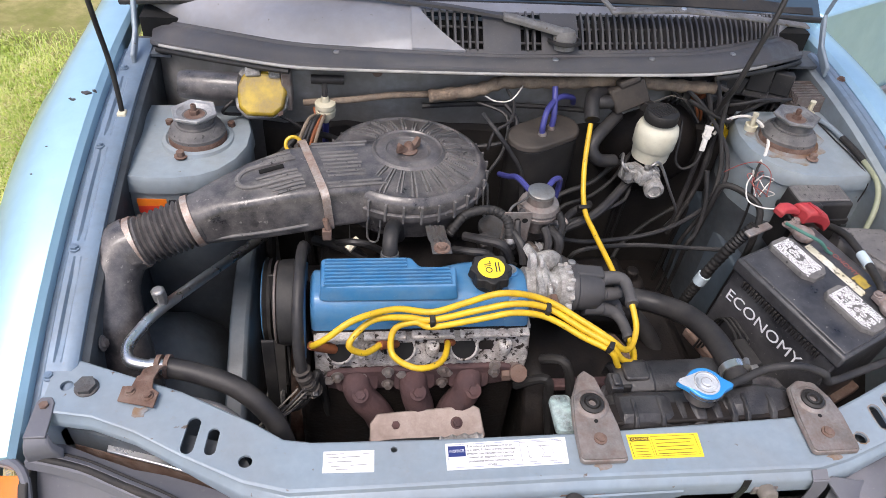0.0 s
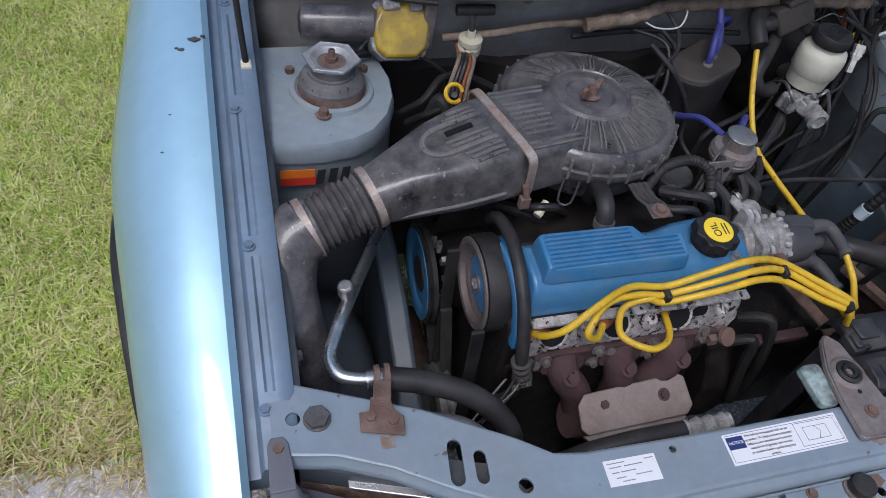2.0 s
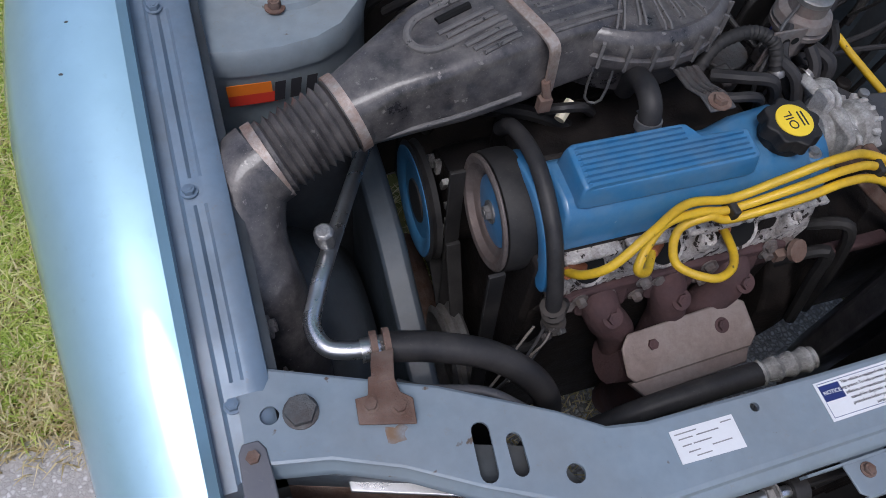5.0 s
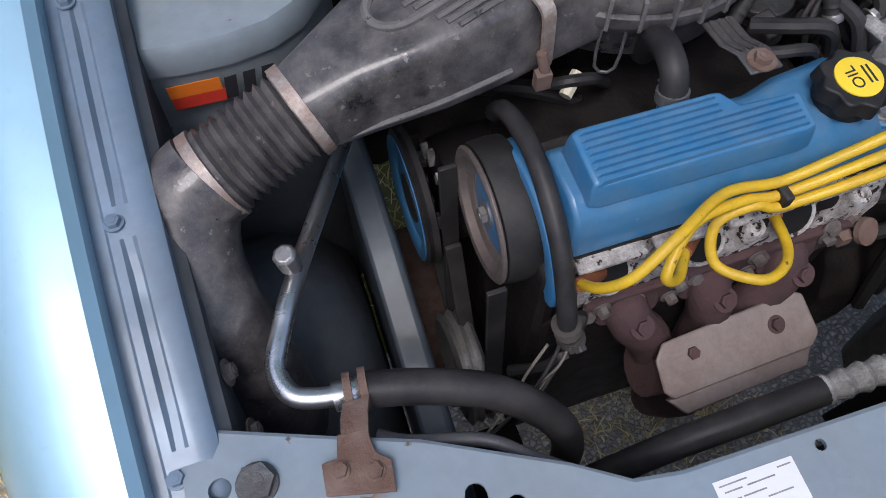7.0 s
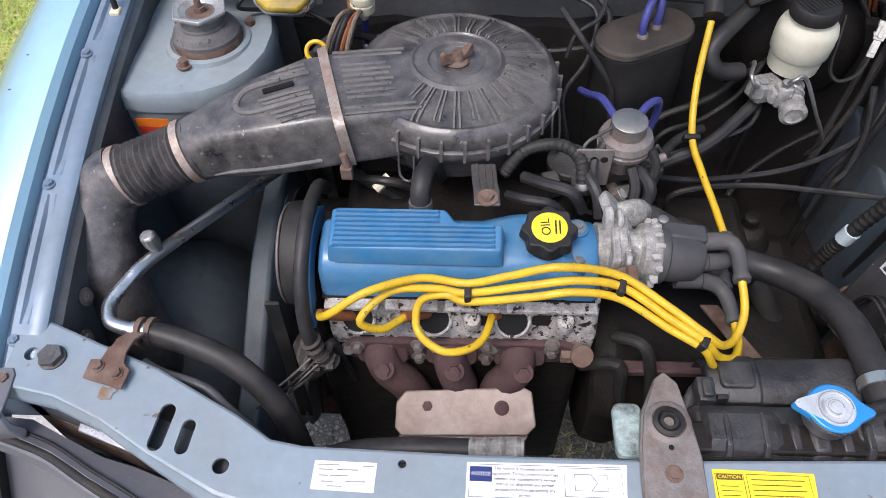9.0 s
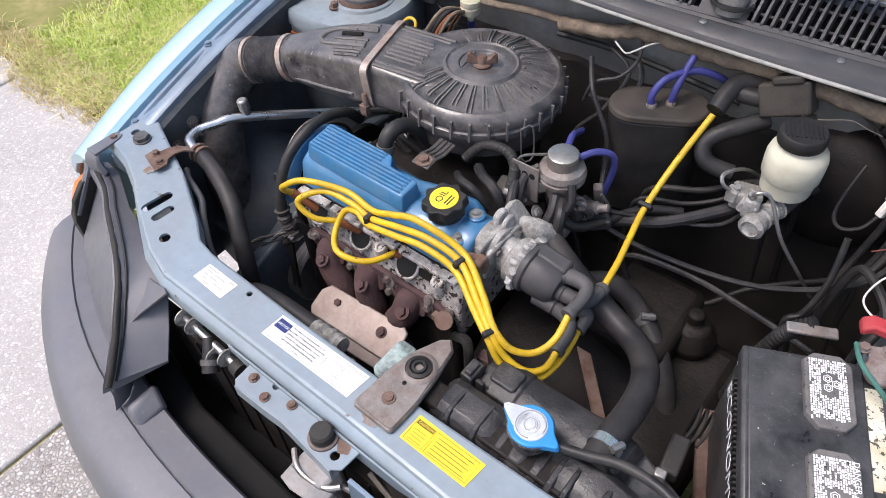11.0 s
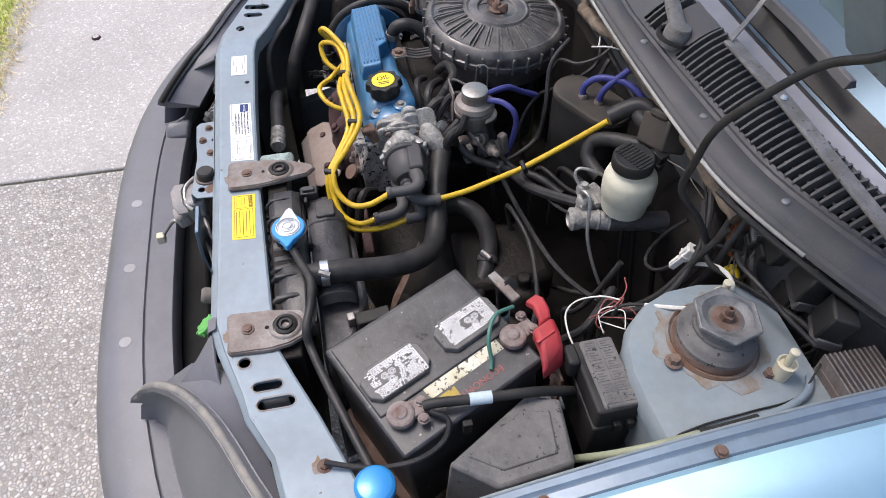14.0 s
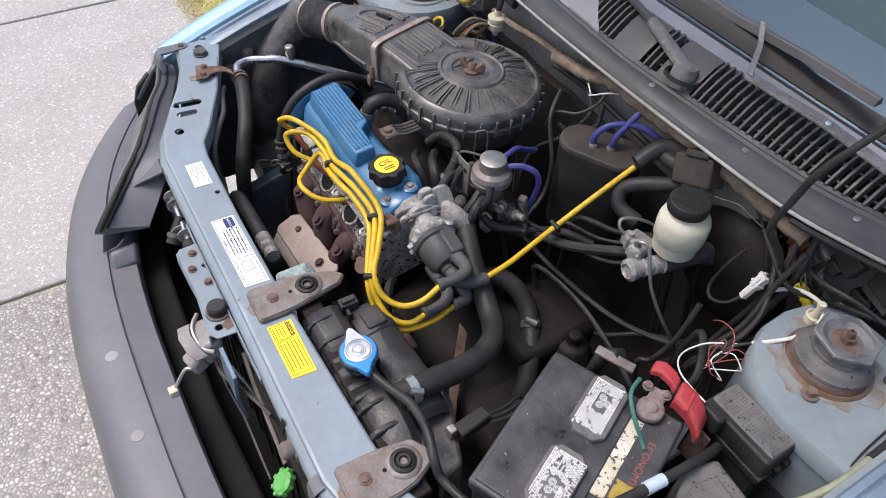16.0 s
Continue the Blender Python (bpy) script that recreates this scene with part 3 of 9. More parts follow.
def fender(side):
    s = Shape()
    prof = [(0.692, -0.035), (0.692, -0.003), (0.700, 0.005), (0.722, 0.007), (0.748, 0.001), (0.772, -0.014), (0.792, -0.042), (0.804, -0.085), (0.809, -0.14), (0.812, -0.25), (0.806, -0.25), (0.80, -0.12), (0.77, -0.03), (0.72, -0.01)]
    rings = []
    for i in range(27):
        y = 0.062 + 1.35 * i / 26
        tuck = max(0.0, 0.25 - y) * 0.25
        flare = 0.006 + 0.026 * math.exp(-((y - 0.52) / 0.22) ** 2)
        rings.append([(side * (x - max(0.0, x - 0.72) * tuck * 2.2 + max(0.0, x - 0.77) / 0.04 * flare), y - max(0.0, x - 0.74) * tuck * 0.6, flange_z(min(y, 0.88)) + 0.012 * max(0, y - 0.88) + z - (max(0.0, x - 0.70) * tuck * 2.2)) for x, z in prof])
    s.loft(rings)
    f = part("fender", s, M_body, car, "glossy light blue front fender")
    lip = Shape().tube([(side * 0.822, 0.22, 0.50), (side * 0.832, 0.28, 0.575), (side * 0.845, 0.40, 0.635), (side * 0.852, 0.52, 0.66), (side * 0.842, 0.75, 0.63)], 0.007, 8)
    part("arch_lip", lip, M_black, f, "scuffed black wheel arch lip")
    # bolted flange with its pressed channels
    g = Shape()
    rings = []
    for i in range(30):
        y = 0.10 + 0.72 * i / 29
        z = flange_z(y)
        chan = 0.005 if any(a < y < b for a, b in ((0.185, 0.315), (0.36, 0.50), (0.55, 0.68))) else 0.0
        xs = ((0.634, -0.05), (0.636, -0.004), (0.642, 0.0), (0.655, 0.0), (0.658, -chan), (0.664, -chan), (0.667, 0), (0.674, 0.0), (0.677, -0.004), (0.680, -0.022), (0.693, -0.022), (0.693, -0.05))
        if side > 0:
            xs = ((0.659, -0.05), (0.660, -0.005), (0.663, -0.001), (0.671, 0.0), (0.673, -0.003), (0.675, -0.004), (0.677, -0.002), (0.689, -0.003), (0.693, -0.008), (0.693, -0.05))
        rings.append([(side * x, y, z + dz) for x, dz in xs])
    g.loft(rings)
    fl = part("fender_flange", g, M_flange, car, "blue-grey bolted inner fender flange")
    for y in (0.157, 0.336, 0.524, 0.72):
        if side < 0:
            bolt((-0.668, y, flange_z(y)), 0.0060, M_flange, fl, washer=1.3)
        else:
            bolt((0.6845, y + 0.004, flange_z(y + 0.004) - 0.002), 0.0060, M_rust, fl, washer=1.3)


fender(-1)
fender(1)
for x, y, r in ((-0.712, 0.640, 0.0075), (-0.727, 0.622, 0.0035), (-0.733, 0.626, 0.0022), (-0.700, 0.646, 0.0026), (-0.745, 0.520, 0.0016), (-0.757, 0.470, 0.0018)):
    part("paint_chip", Shape().prism([(x + r * (1 + 0.4 * math.sin(3 * k + y * 70)) * math.cos(0.6283 * k), y + 0.55 * r * (1 + 0.4 * math.cos(2 * k + x * 40)) * math.sin(0.6283 * k)) for k in range(10)], flange_z(y) - 0.004, flange_z(y) + 0.0078 - 0.9 * max(0.0, abs(x) - 0.728) ** 1.25), M_darksteel, car, "dark chip in the fender paint")
for k in range(26):
    a = radians(62 + 3.2 * k)
    part("crust_flake", Shape().block((0.014, 0.009, 0.012), pose(-0.853 + 0.030 * abs(math.cos(a)), 0.545 + 0.318 * math.cos(a), 0.27 + 0.326 * math.sin(a), 20 * math.sin(5 * k), 15 * math.cos(3 * k), 30), 0.6), M_flake, car, "pale flake of peeling arch sealant", 0.001)

# inner walls, wheel houses, rails
for side in (-1, 1):
    s, rings = Shape(), []
    for i in range(16):
        y = 0.10 + 0.78 * i / 15
        z = flange_z(y)
        out = 0.024 if side > 0 else 0.0
        rings.append([(side * (x + out), y, zz) for x, zz in ((0.640, z - 0.008), (0.628, z - 0.02), (0.632 + 0.004 * math.sin(y * 60), z - 0.07), (0.640, 0.60), (0.635, 0.42), (0.648, 0.42), (0.655, 0.6), (0.65, z - 0.02))])
    s.loft(rings)
    # left wall takes the darker paint, right wall the paler tower paint
    part("inner_fender", s, M_baydark if side < 0 else M_tower, car, "darker blue-grey inner fender wall" if side < 0 else "blue-grey inner fender wall")
    s, rings = Shape(), []
    for i in range(13):
        y = 0.20 + 0.30 * i / 12
        k = math.sin(3.1416 * i / 12)
        rings.append([(side * x, y, z) for x, z in ((0.64, 0.50 + 0.12 * k), (0.58, 0.50 + 0.11 * k), (0.53, 0.46 + 0.10 * k), (0.50, 0.40 + 0.08 * k), (0.49, 0.30), (0.50, 0.28), (0.52, 0.35), (0.64, 0.42))])
    s.loft(rings)
    part("wheel_house", s, M_baydark if side < 0 else M_block, car, "dark dusty wheel house panel")
    s = Shape().loft([[(side * 0.487, y, z - 0.30), (side * 0.487, y, z), (side * 0.457, y, z + 0.004), (side * 0.452, y, z - 0.004), (side * 0.452, y, z - 0.30)] for y, z in ((0.10, 0.50), (0.22, 0.535), (0.30, 0.575), (0.38, 0.61), (0.46, 0.625), (0.58, 0.63), (0.70, 0.63))])
    part("frame_rail", s, M_rail, car, "blue-grey frame rail flange", 0.004)


def tower(side):
    o = [(0.638, 0.492), (0.60, 0.486), (0.56, 0.485), (0.52, 0.492), (0.49, 0.508), (0.465, 0.538), (0.450, 0.575), (0.447, 0.62), (0.455, 0.66), (0.475, 0.70), (0.638, 0.70)]
    wide = 0.642 if side < 0 else 0.667
    o = [(wide - 0.004 if x > 0.63 else x, y) for x, y in o]
    cx, cy = 0.545, 0.60
    s = Shape()
    levels = [(0.715, 0.984), (0.800, 0.98), (0.803, 1.012), (0.809, 1.014), (0.826, 0.998), (0.832, 0.968)]
    s.loft([[(side * (min(cx + (x - cx) * k, wide)), cy + (y - cy) * k if y < 0.69 else y, z) for x, y in o] for z, k in levels])
    # tower below z 0.716 is a separate wall in a darker paint
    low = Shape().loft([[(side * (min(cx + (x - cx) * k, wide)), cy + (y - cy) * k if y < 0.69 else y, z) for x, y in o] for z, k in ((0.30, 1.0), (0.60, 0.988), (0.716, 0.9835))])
    part("tower_wall", low, M_baydark, car, "darker lower wall of the strut tower")
    t = part("strut_tower", s, M_tower, car, "blue-grey strut tower with rust round its top")
    c = Matrix.Translation((side * 0.535, 0.600, 0.832)) @ pose(0, 0, 0, -3, 0, 0) @ Matrix.Diagonal((0.87, 0.87, 0.95, 1.0) if side < 0 else (0.93, 0.93, 1.0, 1.0))
    part("tower_ring", Shape().lathe([(0.070 if side < 0 else 0.0625, -0.004), (0.067 if side < 0 else 0.0610, 0.003), (0.060, 0.005), (0.056, 0.001)], 40, c), M_tower if side < 0 else M_rustpaint, t)
    part("strut_cup", Shape().lathe([(0.055, -0.004), (0.055, 0.004), (0.0535, 0.010), (0.052, 0.013)], 36, c), M_rust, t, "rusty strut mount cup")
    part("strut_mount", Shape().lathe([(0.053, 0.011), (0.053, 0.017), (0.050, 0.020), (0.049, 0.024), (0.044, 0.028), (0.038, 0.030), (0.0375, 0.033), (0.034, 0.034), (0.034, 0.044), (0.032, 0.048)], 36, c), M_dustplastic, t, "dusty black rubber strut mount")
    if side > 0:
        blot = [(0.0685 + 0.006 * math.sin(3 * a + 1) + 0.006 * math.sin(7 * a) + 0.004 * math.sin(13 * a + 2)) for a in [0.1309 * k for k in range(48)]]
        part("rust_stain", Shape().prism([(0.535 + r * math.cos(0.1309 * k), min(0.690, 0.600 + r * math.sin(0.1309 * k))) for k, r in enumerate(blot)], 0.8318, 0.8326), M_rustbloom, t, "brown rust bloom round the strut")
    hx = Shape()

    def rim(r, z, h):
        """A ring between a hexagon (h 1) and a circle (h 0)."""
        out = []
        for k in range(48):
            a = 6.28319 * k / 48
            q = r * (h * 0.9 / math.cos((a + 0.25) % 1.0472 - 0.5236) + 1 - h)
            out.append(c @ Vector((q * math.cos(a), q * math.sin(a), z)))
        return out
    hx.loft([rim(0.034, 0.044, 0), rim(0.041, 0.049, 1), rim(0.0440, 0.051, 1), rim(0.0440, 0.0545, 1), rim(0.0425, 0.0555, 1), rim(0.0385, 0.0535, 0.9), rim(0.033, 0.0535, 0.2), rim(0.030, 0.0505, 0), rim(0.0235, 0.0485, 0), rim(0.021, 0.046, 0), rim(0.006, 0.046, 0)])
    part("hex_plate", hx, M_dullsteel if side < 0 else M_cruststeel, t, "dished hexagonal steel strut plate")
    part("rust_disc", Shape().lathe([(0.0205, 0.0462), (0.0195, 0.0480), (0.014, 0.0484), (0.010, 0.0484)], 24, c), M_rust, t, "rusty centre of the plate")
    part("strut_nut", Shape().prism([(0.0095 * math.cos(1.0472 * i), 0.0095 * math.sin(1.0472 * i)) for i in range(6)], 0.048, 0.056, c).lathe([(0.0052, 0.055), (0.0052, 0.066), (0.0042, 0.067), (0.0026, 0.0665), (0.0024, 0.060)], 12, c), M_rust, t)
    for dx, dy in ((-0.022, -0.066), (0.058, 0.042), (-0.062, 0.048)):
        bolt(c @ Vector((side * -dx if side > 0 else dx, dy, 0.0)), 0.007, M_rust, t, h=1.2)


tower(-1)
tower(1)


for side in (-1, 1):
    part("tyre", Shape().lathe([(0.17, -0.08), (0.25, -0.08), (0.27, -0.05), (0.27, 0.05), (0.25, 0.08), (0.17, 0.08)], 40, along((side * 0.715, 0.56, 0.262), (1, 0, 0))), M_rubber, car, "black front tyre")

# radiator support
def bar_z(x, y):
    return 0.750 + 0.018 * min(1.0, max(0.0, (abs(x) - 0.36) / 0.25))


FRONT = [(-0.664, 0.106), (-0.60, 0.094), (-0.545, 0.072), (-0.487, 0.040), (-0.41, 0.004), (-0.355, -0.010), (-0.2, -0.010), (0.0, -0.010), (0.21, -0.013), (0.325, -0.014), (0.37, -0.004), (0.45, 0.020), (0.485, 0.027), (0.545, 0.056), (0.60, 0.066), (0.664, 0.085)]
REAR = [(0.664, 0.165), (0.60, 0.145), (0.50, 0.108), (0.433, 0.080), (0.386, 0.062), (0.31, 0.055), (0.032, 0.046), (-0.15, 0.046), (-0.33, 0.050), (-0.366, 0.056), (-0.404, 0.080), (-0.50, 0.128), (-0.566, 0.152), (-0.664, 0.190)]
holes = [slot(-0.476, 0.083, -0.480, 0.047, 0.008), slot(-0.4505, 0.068, -0.4525, 0.044, 0.007), circle(-0.409, 0.028, 0.0085), circle(-0.641, 0.140, 0.008),
         circle(-0.227, 0.037, 0.0045, 10), slot(0.443, 0.036, 0.443, 0.060, 0.007), slot(0.471, 0.042, 0.471, 0.074, 0.008), circle(0.401, 0.019, 0.008)]
bar = part("radiator_support", sheet_with_holes(FRONT + REAR, holes, bar_z, 0.004), M_bay, car, "blue-grey pressed steel radiator support")
lip = Shape()
def thin(x):
    return min(1.0, max(0.0, (abs(x) - 0.40) / 0.10))


rows = [[(x, y + dy * (1 - 0.4 * thin(x)), bar_z(x, y) + max(dz, -0.036 + 0.017 * thin(x))) for x, y in FRONT] for dy, dz in ((0.0, 0.0), (-0.004, -0.001), (-0.006, -0.006), (-0.013, -0.010), (-0.016, -0.014), (-0.016, -0.036), (-0.012, -0.036), (-0.011, -0.012), (0.0, -0.004))]
lip.loft([[rows[j][i] for j in range(len(rows))] for i in range(len(FRONT))])
part("front_lip", lip, M_bay, bar)
lip = Shape()
rows = [[(x, y + dy, bar_z(x, y) + dz) for x, y in REAR] for dy, dz in ((0.0, 0.0), (0.003, -0.002), (0.004, -0.03), (0.0, -0.03), (-0.002, -0.004))]
lip.loft([[rows[j][i] for j in range(len(rows))] for i in range(len(REAR))])
part("rear_lip", lip, M_bay, bar)
part("big_nut", Shape().prism([(-0.616 + 0.0135 * math.cos(1.0472 * i), 0.136 + 0.0135 * math.sin(1.0472 * i)) for i in range(6)], 0.766, 0.776).lathe([(0.006, 0.010), (0.006, 0.0104), (0.001, 0.0105)], 14, pose(-0.616, 0.136, 0.766)).lathe([(0.015, 0), (0.015, 0.003), (0.012, 0.004)], 20, pose(-0.616, 0.136, 0.766)), M_darksteel, bar, "large dark hexagonal hood stop nut", 0.0015)
for x, y, mm in ((-0.659, 0.109, M_rust), (0.571, 0.111, M_rust)):
    bolt((x, y, bar_z(x, y)), 0.006, mm, bar)
# lower cross member, front panel behind the radiator
# made-up rusty box fills in the brown floor left of the engine
part("lower_arm", Shape().box(-0.48, -0.37, 0.28, 0.56, 0.28, 0.33), M_rust, car, "rust-brown box added for the brown floor low in the bay", 0.02)
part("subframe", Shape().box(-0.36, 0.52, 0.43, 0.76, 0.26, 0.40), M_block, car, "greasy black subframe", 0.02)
part("lower_cross_member", Shape().box(-0.6, 0.6, -0.02, 0.06, 0.26, 0.34), M_baydark, car, "dark lower cross member", 0.01)
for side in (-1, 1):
    part("side_panel", Shape().loft([[(side * a, y, z) for a, y, z in ((0.40, 0.02, zz), (0.42, 0.06, zz), (0.64, 0.13, zz), (0.64, 0.10, zz))] for zz in (0.3, 0.5, 0.735)]), M_baydark, car, "radiator support side panel")


# added black sheet covers sunlit ground where the car's shadow belongs
part("splash_shield", Shape().box(-0.50, -0.34, 0.02, 0.24, 0.235, 0.245), M_dark, car, "added black sheet below the pulleys, standing in for the car's shadow", 0.003)

# firewall and cowl
def cowl_y(x):
    return 0.635 + 0.12 * x * x + 1.25 * max(0.0, abs(x) - 0.33) ** 2


def cowl_z(x):
    return 0.950 - 0.03 * x * x - 0.7 * max(0.0, abs(x) - 0.42) ** 2


def seal_width(x):
    return 0.046 + 0.048 * abs(x)


s, rings = Shape(), []
for i in range(49):
    x = -0.66 + 1.32 * i / 48
    yb = max(0.685, cowl_y(x) + 0.012) + 0.05 * min(1.0, max(0.0, (x - 0.30) / 0.05))
    rings.append([(x, max(0.735, yb), 0.25), (x, max(0.725, yb), 0.50), (x, max(0.715, yb), 0.70), (x, max(0.705, yb), 0.80), (x, max(0.690, yb), 0.86), (x, yb, cowl_z(x) - 0.012), (x, 0.86, cowl_z(x) - 0.012), (x, 0.86, 0.25)])
part("firewall", s.loft(rings), M_firewall, car, "dusty blue-grey firewall")
pad, rings = Shape(), []
for i in range(25):
    x = -0.44 + 0.93 * i / 24
    w = 0.006 * math.sin(x * 37) + 0.004 * math.sin(x * 83)
    rings.append([(x, 0.726 + w, 0.27), (x, 0.716 + w, 0.50), (x, 0.704 + w, 0.68), (x, 0.696 + w, 0.75), (x, 0.694 + w * 0.5, 0.790 + 0.4 * w), (x, 0.704, 0.798 + 0.4 * w), (x, 0.735, 0.76), (x, 0.74, 0.27)])
part("firewall_pad", pad.loft(rings), M_pad, car, "black sound-deadening pad on the firewall")
s, rings = Shape(), []
for i in range(41):
    x = -0.64 + 1.28 * i / 40
    y, z = cowl_y(x), cowl_z(x)
    w = seal_width(x) / 0.05
    prof = ((0.004, -0.014), (0.0, -0.008), (0.002, -0.002), (0.007, 0.0), (0.009, -0.004), (0.012, -0.004), (0.020, 0.003), (0.034, 0.006), (0.042, 0.003), (0.046, 0.006), (0.052, 0.004), (0.053, -0.014))
    rings.append([(x, y + dy * w, z + dz) for dy, dz in prof])
strip = part("cowl_seal", s.loft(rings), M_cowl, car, "weathered grey rubber bonnet seal along the cowl")
part("seal_edge", Shape().tube([(x / 50, cowl_y(x / 50) + 0.001, cowl_z(x / 50) - 0.008) for x in range(-31, 26, 2)], 0.003, 8), M_paleedge, strip, "pale worn edge of the seal")
for x in (-0.30, 0.080, 0.262, 0.43):
    part("clip", Shape().lathe([(0.006, 0), (0.005, 0.002), (0.002, 0.003)], 12, pose(x, cowl_y(x) + 0.6 * seal_width(x), cowl_z(x) + 0.005)), M_steel, strip)


def cowl_panel_point(x, k):
    """k 0 at the seal, 1 at the windscreen."""
    y0, z0 = cowl_y(x) + seal_width(x), cowl_z(x) + 0.004
    y1, z1 = 0.775 + 0.22 * x * x + 0.6 * max(0.0, abs(x) - 0.42) ** 2, 1.006 - 0.13 * x * x
    return (x, y0 + (y1 - y0) * k, z0 + (z1 - z0) * k + 0.012 * math.sin(3.1416 * k))


def panel(x0, x1, k0, k1, nx, nk, mat, name, label, depth=0.004):
    s = Shape()
    top = [[cowl_panel_point(x0 + (x1 - x0) * i / nx, k0 + (k1 - k0) * j / nk) for j in range(nk + 1)] for i in range(nx + 1)]
    s.loft([r + [(p[0], p[1], p[2] - depth) for p in r[::-1]] for r in top])
    return part(name, s, mat, car, label)


panel(-0.66, -0.165, 0.0, 1.0, 12, 6, M_cowlsmooth, "cowl_cover", "smooth faded grey plastic cowl cover")
edge_s = Shape().loft([[(x, y, z + 0.005), (x2, y2, z2 + 0.005), (x2, y2, z2), (x, y, z)] for (x, y, z), (x2, y2, z2) in [(cowl_panel_point(-0.17, k / 10), cowl_panel_point(-0.162 + 0.085 * (1 - k / 10) ** 2.2, k / 10)) for k in range(11)]])
part("cowl_cover", edge_s, M_cowlsmooth, car, "curved edge of the smooth cowl cover")
gr = panel(-0.165, 0.60, 0.72, 1.0, 18, 2, M_cowlsmooth, "cowl_cover", "smooth faded grey cowl strip below the windscreen")
gr2 = panel(-0.165, 0.60, 0.0, 0.06, 18, 1, M_cowl, "cowl_grille", "grey plastic air intake grille with slats")
# black sheet under the slats stands in for the shade inside the intake
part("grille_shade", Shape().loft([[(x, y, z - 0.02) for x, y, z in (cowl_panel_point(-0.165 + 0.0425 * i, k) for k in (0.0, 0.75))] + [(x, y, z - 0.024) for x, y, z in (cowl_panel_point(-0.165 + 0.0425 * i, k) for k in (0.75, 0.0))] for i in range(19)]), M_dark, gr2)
for x0, x1 in ((-0.045, 0.022), (0.060, 0.128)):
    panel(x0, x1, 0.05, 0.73, 4, 4, M_cowl, "cowl_cover", "solid grey part of the intake grille")
panel(0.585, 0.66, 0.0, 1.0, 3, 4, M_cowlsmooth, "cowl_cover", "smooth faded grey plastic cowl corner")
x = -0.158
while x < 0.585:
    if not (-0.048 < x < 0.022 or 0.058 < x < 0.130):
        s = Shape()
        tops = [cowl_panel_point(x, k / 8 * 0.665 + 0.04) for k in range(9)]
        s.loft([[(p[0] - 0.0026, p[1], p[2] - 0.014), (p[0] - 0.0022, p[1], p[2] + 0.004), (p[0] + 0.0016, p[1], p[2] + 0.004), (p[0] + 0.0026, p[1], p[2] - 0.014)] for p in tops])
        part("slat", s, M_cowl, gr2)
    x += 0.0128
for k in (0.25, 0.5):
    part("crossbar", Shape().tube([(a, b, c - 0.012) for a, b, c in (cowl_panel_point(-0.16 + 0.0745 * i, k) for i in range(11))], 0.0022, 6), M_cowl, gr2)

# windscreen, screen frame, bonnet
s = Shape().loft([[(x, 0.785 + 0.20 * x * x, 1.000 - 0.12 * x * x), (x, 0.791 + 0.20 * x * x, 0.998 - 0.12 * x * x), (x, 1.36 + 0.1 * x * x, 1.330), (x, 1.354 + 0.1 * x * x, 1.335)] for x in [-0.70 + 0.1 * i for i in range(15)]])
part("windscreen", s, M_glass, car, "dark reflective windscreen")
part("screen_border", Shape().loft([[(x, 0.792 + 0.20 * x * x, 1.0045 - 0.12 * x * x), (x, 0.792 + 0.20 * x * x, 1.0065 - 0.12 * x * x), (x, 0.818 + 0.20 * x * x, 1.0215 - 0.12 * x * x), (x, 0.818 + 0.20 * x * x, 1.0195 - 0.12 * x * x)] for x in [-0.68 + 0.08 * i for i in range(18)]]), M_grime, car, "dirty black border along the windscreen")
part("screen_trim", Shape().tube([(x / 20, 0.783 + 0.20 * (x / 20) ** 2, 0.999 - 0.12 * (x / 20) ** 2) for x in range(-14, 15, 2)], 0.006, 8), M_black, car, "black rubber windscreen trim")
part("dashboard", Shape().box(-0.66, 0.66, 0.84, 1.5, 0.5, 0.93), M_dark, car, "dark dashboard behind the glass")
ang = radians(62)
hood = Shape()
rings = []
for i in range(13):
    x = -0.69 + 1.38 * i / 12
    crown = 0.02 * (1 - (x / 0.69) ** 2)
    row = [(d, crown + 0.015 * math.sin(3.1416 * d / 0.78)) for d in (0.0, 0.12, 0.3, 0.5, 0.68, 0.78)]
    up = [(x, 0.735 - d * math.cos(ang) + h * math.sin(ang), 1.142 + d * math.sin(ang) + h * math.cos(ang)) for d, h in row]
    dn = [(x, 0.735 - d * math.cos(ang) + (h - 0.012) * math.sin(ang), 1.142 + d * math.sin(ang) + (h - 0.012) * math.cos(ang)) for d, h in row]
    rings.append(up + dn[::-1])
hood_ob = part("bonnet", hood.loft(rings), M_body, car, "raised light blue bonnet seen from below")
for x in (-0.45, 0.0, 0.45):
    rib = Shape().loft([[(x + a, 0.735 - d * math.cos(ang) - b * math.sin(ang), 1.142 + d * math.sin(ang) - b * math.cos(ang)) for a, b in ((-0.05, -0.0), (-0.035, 0.025), (0.035, 0.025), (0.05, -0.0))] for d in (0.03, 0.3, 0.6, 0.75)])
    part("bonnet_rib", rib, M_bay, hood_ob, "pressed inner bonnet rib", 0.004)
